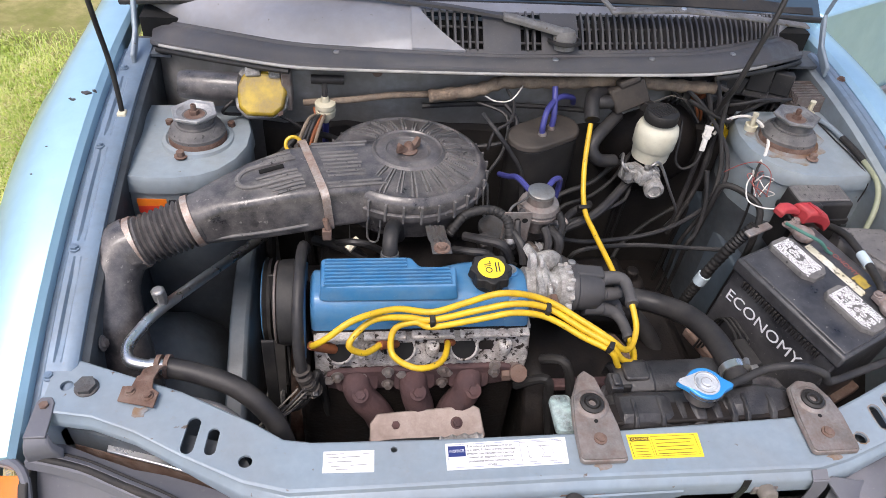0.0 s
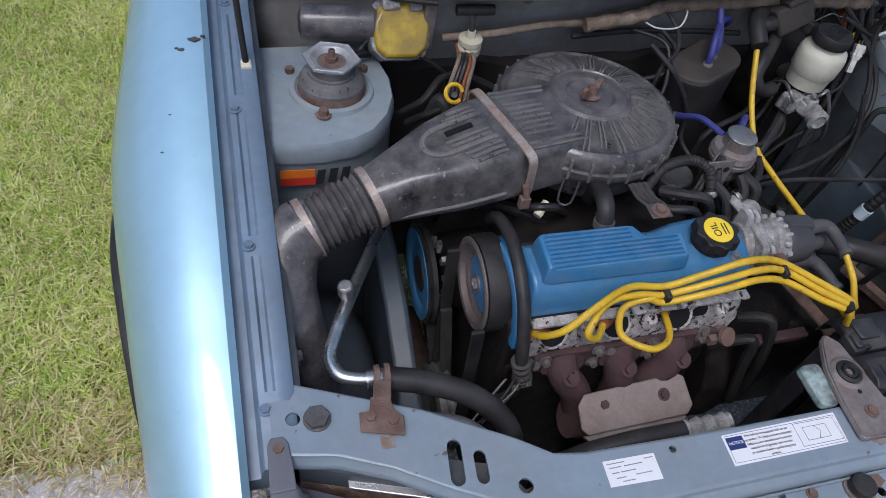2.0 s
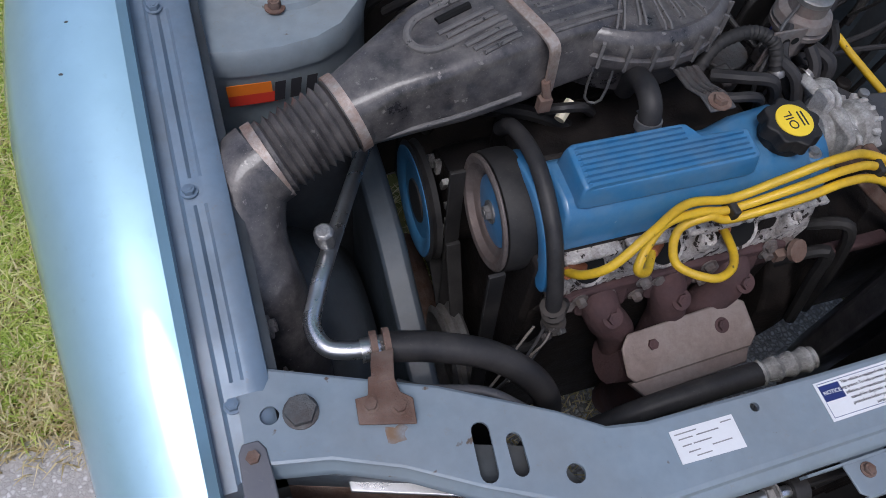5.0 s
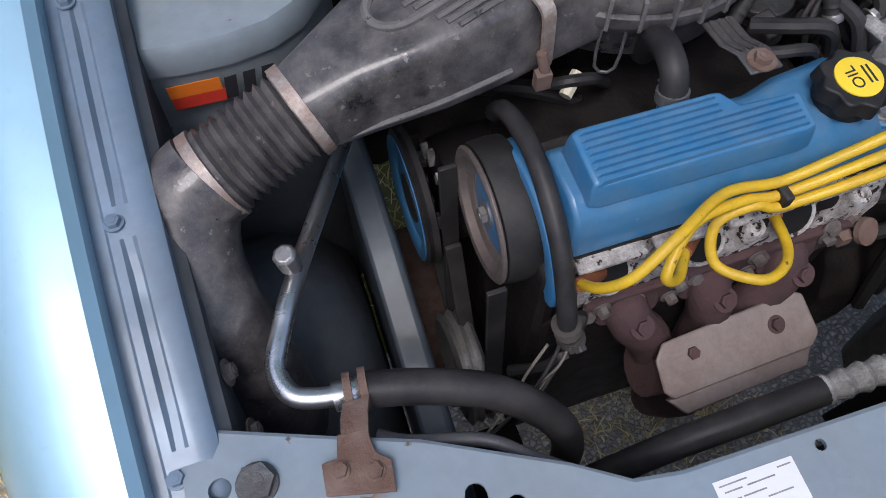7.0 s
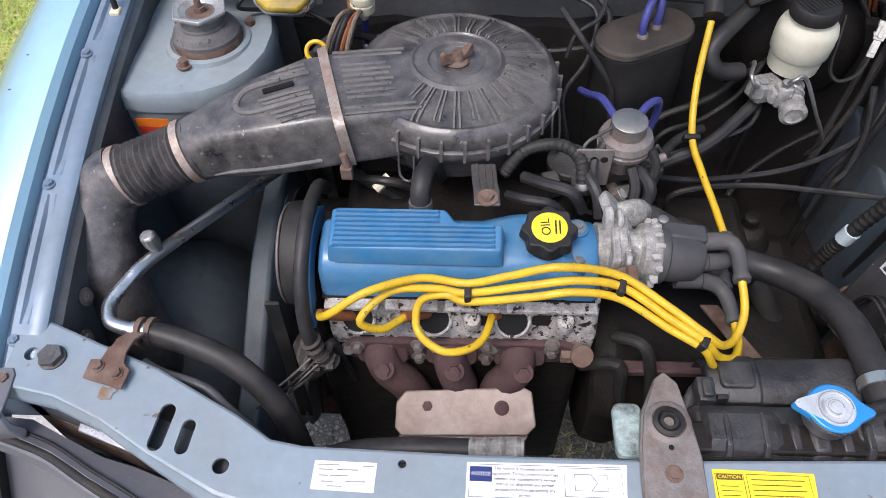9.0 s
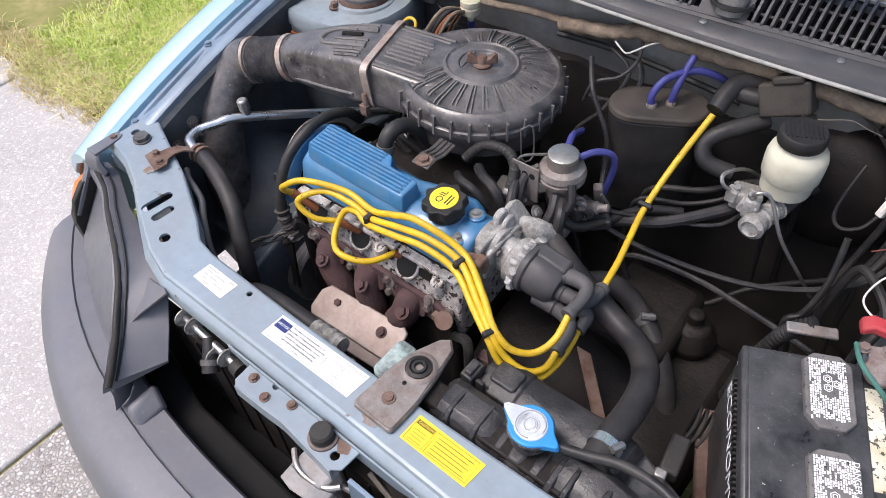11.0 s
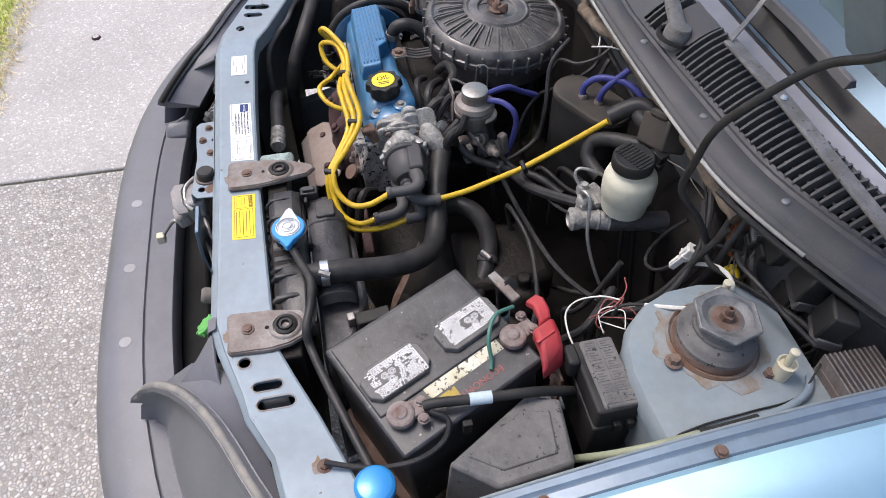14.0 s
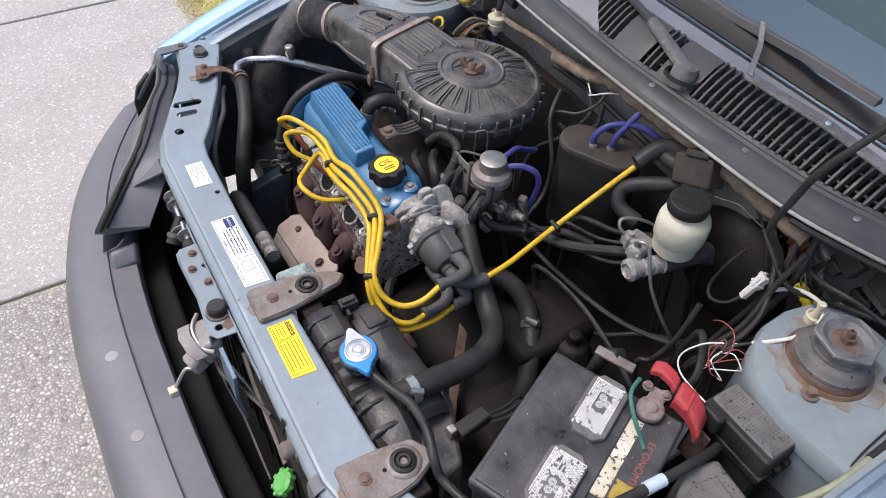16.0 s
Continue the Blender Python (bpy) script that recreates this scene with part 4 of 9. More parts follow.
for side in (-1, 1):
    s = Shape().loft([[(side * (0.655 + a), y, z + b) for a, b in ((-0.004, -0.011), (0.004, -0.011), (0.004, 0.011), (-0.004, 0.011))] for y, z in ((0.735, 0.90), (0.78, 0.925), (0.815, 0.98), (0.79, 1.08), (0.745, 1.165))])
    part("bonnet_hinge", s, M_bay, car, "painted steel bonnet hinge", 0.003)
    part("corner_plate", Shape().loft([[(side * a, y, z) for a, z in ((0.60, 0.885), (0.60, 0.89), (0.676, 0.893), (0.676, 0.888))] for y in (0.775, 0.80, 0.84)]), M_baydark, car, "dark corner plate by the hinge")

prop = thing("prop_rod", "thin black steel bonnet prop rod in a cream clip", "prop rod")
part("rod", Shape().tube([(-0.648, 0.600, 0.880), (-0.652, 0.615, 0.96), (-0.655, 0.60, 1.1), (-0.64, 0.52, 1.50)], 0.0042, 10), M_black, prop)
part("clip", Shape().box(-0.655, -0.641, 0.590, 0.606, 0.868, 0.884), M_cream, prop, "cream nylon clip", 0.002)

# ---- front end ----


def bumper_y(x):
    return -0.262 + 0.43 * abs(x) ** 3


s, rings = Shape(), []
for i in range(33):
    x = -0.80 + 1.6 * i / 32
    y = bumper_y(x)
    n = 1.0 - 0.35 * max(0, abs(x) - 0.4)
    prof = ((0.020, 0.24), (-0.010, 0.30), (-0.018, 0.42), (-0.012, 0.52), (0.002, 0.556), (0.020, 0.570), (0.045, 0.577), (0.079, 0.578), (0.081, 0.574), (0.084, 0.578), (0.126, 0.574), (0.130, 0.567), (0.130, 0.53), (0.122, 0.53), (0.09, 0.555), (0.03, 0.55), (0.01, 0.3))
    rings.append([(x, y + dy * n, z) for dy, z in prof])
bumper = tagged(part("front_bumper", s.loft(rings), M_bumper), "faded dark grey plastic front bumper", "bumper")
for x, dy in ((0.044, 0.05), (0.205, 0.052), (-0.12, 0.05)):
    part("plug", Shape().lathe([(0.011, 0), (0.010, 0.0015), (0.004, 0.002)], 16, pose(x, bumper_y(x) + dy, 0.5765)), M_cowlsmooth, bumper, "pale round bumper plug")

for side in (-1, 1):
    part("end_lip", Shape().loft([[(side * x, y0, z - 0.010), (side * x, y0 + 0.006, z), (side * x, y1 - 0.006, z + 0.002), (side * x, y1, z - 0.010)] for x, y0, y1, z in ((0.306, -0.164, -0.116, 0.578), (0.318, -0.166, -0.112, 0.590), (0.330, -0.164, -0.108, 0.597), (0.338, -0.160, -0.106, 0.596))]), M_bumper, bumper, "raised end lip of the bumper ledge", 0.003)


def bezel(side):
    crest = [(0.676, 0.064, 0.730), (0.64, 0.054, 0.731), (0.60, 0.040, 0.732), (0.55, 0.014, 0.736), (0.50, -0.010, 0.735), (0.46, -0.032, 0.729), (0.425, -0.056, 0.720), (0.396, -0.082, 0.710), (0.372, -0.110, 0.690), (0.357, -0.137, 0.665), (0.352, -0.158, 0.640)]
    rear = [(0.676, 0.086, 0.722), (0.641, 0.084, 0.720), (0.60, 0.066, 0.718), (0.55, 0.045, 0.718), (0.51, 0.035, 0.718), (0.472, 0.022, 0.717), (0.425, 0.004, 0.717), (0.388, -0.004, 0.715), (0.360, -0.024, 0.700), (0.336, -0.050, 0.676), (0.314, -0.080, 0.645)]
    rings = []
    for (x, y, z), (u, v, w) in zip(crest, rear):
        foot = min(y - 0.012, bumper_y(x) + 0.108)
        rings.append([(side * a, b, c) for a, b, c in ((u, v, w - 0.004), (u, v, w), (x, y + 0.012, z - 0.003), (x, y + 0.004, z + 0.003), (x + 0.002, y - 0.008, z + 0.001), (x + 0.003, y - 0.012, z - 0.010), (x + 0.003, y + 0.004, z - 0.018), (x + 0.004, foot + 0.012, 0.62), (x + 0.004, foot, 0.580), (x + 0.004, foot + 0.005, 0.580), (x + 0.004, foot + 0.017, 0.62), (x + 0.002, max(y + 0.008, foot + 0.014), z - 0.020))])
    h = part("headlamp_bezel", Shape().loft(rings), M_bumper, car, "grey plastic headlamp surround panel")
    part("ridge", Shape().tube([(side * x, y - 0.001, z - 0.001) for x, y, z in crest], 0.0062 if side > 0 else 0.0054, 12), M_ridge if side > 0 else M_grime, h, "rounded worn edge strip" if side > 0 else "rounded black edge strip")
    part("weather_strip", Shape().tube([(side * x, y + 0.012, z - 0.002) for x, y, z in crest], 0.0020, 8), M_bumper if side > 0 else M_black, h, "thin strip along the top")
    part("bracket", Shape().prism([(side * a, b) for a, b in ((0.671, 0.064), (0.670, 0.114), (0.666, 0.122), (0.653, 0.122), (0.648, 0.114), (0.646, 0.090), (0.645, 0.064))], 0.7655, 0.7700), M_bumper, h, "grey plastic mounting ear", 0.0012)
    part("arm", Shape().loft([[(side * a, y, z), (side * b, y + 0.004, z), (side * b, y - 0.006, z - 0.006), (side * a, y - 0.010, z - 0.006)] for a, b, y, z in ((0.671, 0.645, 0.068, 0.7695), (0.672, 0.640, 0.062, 0.757), (0.674, 0.632, 0.064, 0.738), (0.675, 0.640, 0.066, 0.722))]), M_bumper, h, "grey plastic arm to the surround", 0.002)
    part("tab", Shape().loft([[(side * a, b, c), (side * a, b + 0.003, c - 0.004)] + [(side * a2, b2 + 0.003, c2 - 0.004), (side * a2, b2, c2)] for a, b, c, a2, b2, c2 in ((0.376, -0.086, 0.688, 0.414, -0.018, 0.708), (0.366, -0.068, 0.703, 0.394, -0.024, 0.719), (0.354, -0.052, 0.716, 0.374, -0.026, 0.728), (0.334, -0.030, 0.737, 0.342, -0.027, 0.740))]), M_bumper, h, "grey plastic tab up to the support", 0.001)
    lamp = thing("headlamp", "clear glass headlamp with chrome reflector behind the surround", "headlamp", "headlamps")
    part("lens", Shape().loft([[(side * x, y, z) for x, y, z in ((a, 0.03 - (0.66 - a) * 0.42, 0.60), (a, 0.05 - (0.66 - a) * 0.42, 0.655), (a, 0.06 - (0.66 - a) * 0.30, 0.66), (a, 0.10 - (0.66 - a) * 0.2, 0.60))] for a in (0.50, 0.54, 0.60, 0.65)]), M_lens, lamp)
    part("reflector", Shape().loft([[(side * x, y, z) for x, y, z in ((a, 0.100 - (0.66 - a) * 0.36, 0.665), (a, 0.106 - (0.66 - a) * 0.33, 0.695), (a, 0.124 - (0.66 - a) * 0.3, 0.70), (a, 0.12 - (0.66 - a) * 0.3, 0.66))] for a in (0.45, 0.5, 0.58, 0.64)]), M_rust, lamp, "rusty reflector shell")
    part("silver_strip", Shape().loft([[(side * x, y + d, z + e) for d, e in ((-0.006, 0.0), (-0.005, 0.003), (0.006, 0.004), (0.007, 0.0))] for x, y, z in ((0.590, 0.080, 0.712), (0.555, 0.068, 0.713), (0.52, 0.056, 0.714), (0.485, 0.044, 0.713), (0.46, 0.034, 0.712))]), M_pipe, lamp, "bright silver trim strip", 0.001)
    t = thing("turn_signal", "amber corner turn signal lamp below the fender", "turn signal", "turn signals")
    part("lens", Shape().loft([[(side * x, y, z) for x, y, z in ((a, 0.058 - b, 0.694 - c), (a, 0.026 - b, 0.684 - c), (a, 0.008 - b, 0.66 - c), (a, 0.004 - b, 0.62), (a, 0.04 - b, 0.62))] for a, b, c in ((0.684, 0, 0), (0.715, -0.002, 0.002), (0.745, -0.012, 0.010), (0.768, -0.03, 0.03))]), M_lamp, t)
    part("housing", Shape().loft([[(side * x, y, z) for y, z in ((-0.012, 0.585), (-0.010, 0.655), (0.004, 0.692), (0.030, 0.716), (0.066, 0.722), (0.066, 0.585))] for x in (0.672, 0.683)]), M_black, t, "black lamp housing wall", 0.002)
    part("base", Shape().loft([[(side * a, y - b, z) for y, z in ((-0.008, 0.56), (-0.008, 0.622), (0.05, 0.622), (0.05, 0.56))] for a, b in ((0.684, 0), (0.715, -0.002), (0.745, -0.012), (0.772, -0.03))]), M_black, t, "black lamp base", 0.003)
    part("frame", Shape().tube([(side * 0.676, 0.0, 0.665), (side * 0.677, 0.04, 0.715), (side * 0.70, 0.062, 0.722), (side * 0.745, 0.07, 0.708), (side * 0.772, 0.062, 0.67)], 0.006, 8), M_bumper, t, "grey plastic lamp frame")


bezel(-1)
bezel(1)

# ---- engine ----
engine = thing("engine", "small three-cylinder engine with blue rocker cover", "engine")
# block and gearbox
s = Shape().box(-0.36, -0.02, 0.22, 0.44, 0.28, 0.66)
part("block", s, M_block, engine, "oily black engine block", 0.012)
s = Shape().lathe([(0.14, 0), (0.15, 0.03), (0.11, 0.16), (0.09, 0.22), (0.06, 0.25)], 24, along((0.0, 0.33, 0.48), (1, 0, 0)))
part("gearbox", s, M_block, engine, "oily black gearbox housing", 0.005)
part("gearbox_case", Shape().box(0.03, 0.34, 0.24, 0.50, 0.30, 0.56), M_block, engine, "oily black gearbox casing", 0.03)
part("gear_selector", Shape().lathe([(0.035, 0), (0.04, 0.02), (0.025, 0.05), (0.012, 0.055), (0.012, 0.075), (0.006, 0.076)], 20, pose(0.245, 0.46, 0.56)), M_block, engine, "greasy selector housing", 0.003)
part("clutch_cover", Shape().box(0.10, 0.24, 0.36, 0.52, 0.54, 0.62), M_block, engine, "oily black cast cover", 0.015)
s = Shape().loft([[(x, y, z) for y, z in ((0.228, 0.62), (0.222, 0.69), (0.240, 0.745), (0.345, 0.745), (0.36, 0.64))] for x in (-0.335, -0.30, -0.03, -0.01)])
head = part("cylinder_head", s, M_head, engine, "stained oxidised aluminium cylinder head", 0.004)
for x in (-0.298, -0.206, -0.112):
    m = along((x, 0.229, 0.712), (0, -0.80, 0.60))
    part("plug_well", Shape().lathe([(0.0215, -0.010), (0.0225, 0.003), (0.0205, 0.005), (0.0185, 0.003), (0.0180, -0.004)], 22, m), M_head, head, "cast rim of a spark plug well")
    # flat black disc in place of the shaded bore
    part("plug_hole", Shape().lathe([(0.0182, 0.0010), (0.0182, 0.0028), (0.004, 0.0029)], 18, m), M_dark, head)
for x, y, z in ((-0.315, 0.215, 0.66), (-0.265, 0.218, 0.665), (-0.205, 0.216, 0.668), (-0.135, 0.216, 0.668), (-0.062, 0.216, 0.68), (-0.03, 0.22, 0.67)):
    bolt((x, y, z), 0.0072, M_rustgrey, head, (0, -0.9, 0.4), washer=1.3)
for i in range(26):
    x = -0.325 + 0.0118 * i
    if i % 4 == 3:
        continue
    part("casting_rib", Shape().block((0.005, 0.004, 0.022 + 0.012 * ((i * 7) % 3)), along((x, 0.2235, 0.675), (0, 0.05, 1))), M_head, head)

for x0, x1 in ((-0.334, -0.27), (-0.262, -0.20), (-0.192, -0.128), (-0.12, -0.015)):
    part("ledge", Shape().box(x0, x1, 0.2215, 0.246, 0.7385, 0.7455), M_head, head, bevel=0.002)
for x in (-0.252, -0.160, -0.05):
    part("boss", Shape().lathe([(0.0105, -0.05), (0.011, 0.0), (0.009, 0.004), (0.005, 0.004), (0.0045, 0.0)], 16, along((x, 0.2235, 0.722), (0, -0.25, 0.97))), M_head, head, "cast bolt boss")
# casting pockets drawn as thin dark patches on the head face
for x, z in ((-0.29, 0.672), (-0.222, 0.71), (-0.150, 0.712), (-0.078, 0.715), (-0.11, 0.67), (-0.185, 0.668)):
    part("pocket", Shape().prism(rounded(-0.011, 0.011, -0.008, 0.008, 0.005), 0, 0.0015, along((x, 0.2222 if z < 0.69 else 0.2285, z), (0, -1, 0.2))), M_block, head, "dark casting pocket")
part("gasket", Shape().box(-0.337, -0.018, 0.2345, 0.345, 0.7435, 0.7475), M_block, engine, "black rocker cover gasket edge")

# rocker cover
cover_s = Shape()


def cover_ring(x, back, top, inset=0.0):
    return [(x, 0.236 + inset, 0.745), (x, 0.239 + inset, 0.764), (x, 0.243 + inset, 0.784), (x, 0.250 + inset, top - 0.007), (x, 0.262 + inset, top), (x, back - 0.016, top + 0.002), (x, back - 0.006, top - 0.006), (x, back, 0.764), (x, back + 0.002, 0.745)]


cover_s.loft([cover_ring(x, b, t, i) for x, b, t, i in ((-0.338, 0.316, 0.794, 0.006), (-0.334, 0.322, 0.800, 0.0), (-0.15, 0.322, 0.800, 0.0), (-0.115, 0.332, 0.800, 0.0), (-0.06, 0.338, 0.800, 0.0), (-0.048, 0.336, 0.794, 0.002), (-0.038, 0.332, 0.780, 0.006))])
cover = part("rocker_cover", cover_s, M_engineblue, engine, "glossy chipped blue rocker cover with ribs", 0.003)
PAD = [(-0.3215, 0.252), (-0.1290, 0.250), (-0.1270, 0.284), (-0.1800, 0.287), (-0.1920, 0.304), (-0.3215, 0.305)]
soft_pad = [(p[0] * (1 - k) + q[0] * k, p[1] * (1 - k) + q[1] * k) for p, q in zip(PAD, PAD[1:] + PAD[:1]) for k in (0.05, 0.95)]
pad_top = lambda y: 0.823 + 0.12 * (y - 0.25)
pl = Shape().loft([[(-0.225 + (x + 0.225) * a, 0.275 + (y - 0.275) * b, (pad_top(y) + c) if c > -0.02 else 0.797) for x, y in soft_pad] for a, b, c in ((1.03, 1.16, -0.03), (1.012, 1.06, -0.010), (1.0, 1.0, -0.003), (0.985, 0.94, 0.0))])
part("ribbed_pad", pl, M_engineblue, cover, bevel=0.002)
for i in range(8):
    y = 0.2550 + 0.0062 * i
    x1 = -0.134 if y < 0.284 else -0.196
    z = pad_top(y)
    part("rib", Shape().loft([[(x, y - 0.0021, z - 0.003), (x, y - 0.0014, z + 0.0032 - d), (x, y + 0.0014, z + 0.0032 - d), (x, y + 0.0021, z - 0.003)] for x, d in ((-0.3185, 0.005), (-0.314, 0), (x1 - 0.004, 0), (x1, 0.005))]), M_engineblue, cover)
end = Shape().loft([[(x, 0.289 + r * math.cos(t), 0.742 + 1.02 * r * math.sin(t)) for t in [radians(-4 + 188 * k / 18) for k in range(19)]] for x, r in ((-0.062, 0.050), (-0.050, 0.0535), (-0.022, 0.0535), (-0.016, 0.050))])
part("cover_end", end, M_engineblue, cover, "arched blue end of the cover", 0.003)
for x, y, z in ((-0.040, 0.303, 0.798), (-0.040, 0.262, 0.786)):
    part("boss", Shape().lathe([(0.014, -0.02), (0.013, 0.001), (0.010, 0.003)], 18, pose(x, y, z)), M_engineblue, cover)
    bolt((x, y, z + 0.002), 0.0062, M_steel, cover)
cap = Shape()
pts = [((0.0305 + 0.0026 * math.cos(8 * 6.28319 * i / 64)) * math.cos(6.28319 * i / 64), (0.0305 + 0.0026 * math.cos(8 * 6.28319 * i / 64)) * math.sin(6.28319 * i / 64)) for i in range(64)]
capm = pose(-0.076, 0.281, 0.812, 4, 0, 0)
cap.prism(pts, 0.0, 0.016, capm, 0.94)
cap.lathe([(0.026, 0.0), (0.026, -0.012), (0.02, -0.013)], 20, capm)
oil = part("oil_cap", cap, M_black, engine, "black scalloped oil filler cap with yellow disc", 0.0015)
part("disc", Shape().lathe([(0.0200, 0.0155), (0.0200, 0.0172), (0.0188, 0.0176)], 32, capm), M_stickeryellow, oil, "yellow printed disc")


def text(words, size, m, mat, parent, name="writing", label="", spacing=1.0, bold=0.0):
    c = bpy.data.curves.new(name, "FONT")
    c.body, c.size, c.align_x, c.align_y, c.extrude, c.space_character, c.offset = words, size, "CENTER", "CENTER", 0.0002, spacing, bold
    tmp = new(name, c)
    me = bpy.data.meshes.new_from_object(tmp.evaluated_get(bpy.context.evaluated_depsgraph_get()))
    bpy.data.objects.remove(tmp)
    me.materials.clear()
    me.materials.append(mat)
    ob = new(name, me)
    me.transform(m)
    if parent:
        ob.parent = parent
    if label:
        ob["label"] = label
    return ob


text("OIL", 0.0145, capm @ pose(-0.004, 0.0, 0.0178, 0, 0, 95), M_ink, oil)
for a in (0.006, 0.0105):
    part("print_bar", Shape().box(a, a + 0.0018, -0.009, 0.009, 0.0176, 0.0179, capm), M_ink, oil)

# timing side: cover, pulleys, belt
axis_x = lambda x, y, z: along((x, y, z), (-1, 0, 0))
tc = Shape()
arc = [radians(35 + 155 * i / 24) for i in range(25)]
tc.loft([[(x, 0.288 + r * math.cos(t), 0.728 + r * math.sin(t)) for x, r in ((-0.358, 0.050), (-0.363, 0.070), (-0.361, 0.077), (-0.345, 0.079), (-0.345, 0.050))] for t in arc])
part("timing_cover", tc, M_engineblue, engine, "blue timing belt cover edge", 0.002)
part("timing_back", Shape().loft([[(-0.342, y, z), (-0.362, y, z)] + [(-0.362, y2, z), (-0.342, y2, z)] for y, y2, z in ((0.225, 0.345, 0.40), (0.222, 0.350, 0.60), (0.225, 0.35, 0.74))]), M_block, engine, "oily lower timing cover", 0.006)
wp = axis_x(-0.363, 0.308, 0.733)
part("water_pump_pulley", Shape().lathe([(0.050, -0.004), (0.058, 0.0), (0.058, 0.006), (0.016, 0.007)], 44, wp), M_block, engine, "dark pulley drum")
part("pulley_rim", Shape().lathe([(0.056, 0.008), (0.059, 0.0245), (0.0635, 0.0255), (0.0640, 0.0275), (0.0610, 0.0295), (0.054, 0.0285), (0.050, 0.021), (0.044, 0.0185), (0.042, 0.0155), (0.041, 0.009)], 44, wp), M_rim, engine, "brown-grey dished pulley rim", 0.0004)
part("pulley_hub", Shape().lathe([(0.040, 0.012), (0.040, 0.017), (0.030, 0.0195), (0.014, 0.020)], 30, wp), M_engineblue, engine, "blue painted pulley hub")
bolt((-0.383, 0.308, 0.733), 0.0085, M_steel, engine, (-1, 0, 0))
part("fan_belt", Shape().lathe([(0.0560, 0.002), (0.0575, -0.008), (0.0655, -0.006), (0.0665, 0.004), (0.0655, 0.020), (0.0640, 0.0235), (0.0588, 0.024), (0.0560, 0.004)], 44, wp), M_rubber, engine, "thick smooth black drive belt on the pulley")
bp = axis_x(-0.412, 0.422, 0.612)
part("alternator_pulley", Shape().lathe([(0.072, 0), (0.078, 0.002), (0.074, 0.008), (0.078, 0.014), (0.070, 0.017), (0.066, 0.012), (0.03, 0.010), (0.028, 0.014)], 40, bp), M_rubber, engine, "dark pulley with belt")
part("pulley_face", Shape().lathe([(0.071, 0.012), (0.072, 0.0175), (0.066, 0.0185), (0.052, 0.0145), (0.048, 0.011), (0.02, 0.011)], 40, bp), M_engineblue, engine, "blue painted pulley face")
part("crank_pulley", Shape().lathe([(0.066, 0), (0.07, 0.004), (0.064, 0.010), (0.07, 0.016), (0.064, 0.022), (0.07, 0.028), (0.062, 0.032), (0.05, 0.02), (0.02, 0.02)], 36, axis_x(-0.395, 0.27, 0.46)), M_steel, engine, "grooved steel crank pulley")
for y0, z0, y1, z1 in ((0.235, 0.73, 0.205, 0.47), (0.365, 0.735, 0.335, 0.47), (0.495, 0.62, 0.33, 0.45), (0.345, 0.62, 0.24, 0.40)):
    part("drive_belt", Shape().loft([[(-0.392, y - 0.002, z), (-0.410, y - 0.002, z), (-0.410, y + 0.003, z), (-0.392, y + 0.003, z)] for y, z in ((y0, z0), (y1, z1))]), M_rubber, engine, "black ribbed drive belt", 0.001)
# loom over the timing cover
part("loom_hose", Shape().tube([(-0.350, 0.385, 0.770), (-0.351, 0.358, 0.802), (-0.352, 0.30, 0.818), (-0.354, 0.24, 0.796), (-0.354, 0.206, 0.750), (-0.350, 0.194, 0.70), (-0.338, 0.198, 0.65)], 0.0085, 10), M_hose, engine, "dusty corrugated wiring loom over the timing cover")

part("loom_end", Shape().tube([(-0.352, 0.196, 0.712), (-0.347, 0.194, 0.690), (-0.340, 0.197, 0.668), (-0.336, 0.200, 0.650)], lambda t: 0.0105 + 0.0022 * math.sin(t * 31) + 0.0014 * math.sin(t * 67), 12, 12), M_heater, engine, "frayed crusted loom end")
for k in range(4):
    part("bare_wire", Shape().tube([(-0.340, 0.196, 0.668), (-0.350 - 0.003 * k, 0.186 - 0.003 * k, 0.655 + 0.003 * k), (-0.368 - 0.005 * k, 0.172, 0.645 - 0.004 * k), (-0.386 - 0.004 * k, 0.160, 0.640 - 0.006 * k)], 0.0013, 6), M_tan if k % 2 else M_hose, engine, "thin bare wire")
for p in ((-0.347, 0.187, 0.678), (-0.335, 0.186, 0.664), (-0.352, 0.185, 0.660)):
    part("loom_clip", Shape().block((0.009, 0.008, 0.007), pose(*p, 20, 30, 15)), M_darksteel, engine, "crusted clip", 0.001)

# exhaust manifold
man = thing("exhaust_manifold", "brown cast iron exhaust manifold with bolted heat plate", "manifold")
for i, (x, bend) in enumerate(((-0.272, 0.055), (-0.185, 0.02), (-0.100, -0.045))):
    part("runner", Shape().tube([(x, 0.228, 0.655), (x - 0.002, 0.212, 0.650), (x + bend * 0.12, 0.203, 0.628), (x + bend * 0.55, 0.199, 0.590), (-0.17 + (x + 0.17) * 0.5, 0.19, 0.53)], lambda t: 0.0215 + 0.002 * t, 14), M_iron, man)
    part("flange", Shape().prism(rounded(-0.032, 0.032, -0.022, 0.022, 0.01), 0, 0.010, along((x, 0.222, 0.655), (0, -1, 0.25))), M_iron, man, bevel=0.002)
    bolt((x + 0.004, 0.190, 0.652), 0.008, M_iron, man, (0, -0.6, 0.8))
part("flange_plate", Shape().prism([(-0.318, 0.638), (-0.30, 0.632), (-0.06, 0.634), (-0.034, 0.640), (-0.030, 0.672), (-0.05, 0.680), (-0.30, 0.678), (-0.318, 0.670)], -0.224, -0.214, Matrix(((1, 0, 0, 0), (0, 0, -1, 0), (0, 1, 0, 0), (0, 0, 0, 1)))), M_iron, man, "dark cast manifold flange", 0.003)
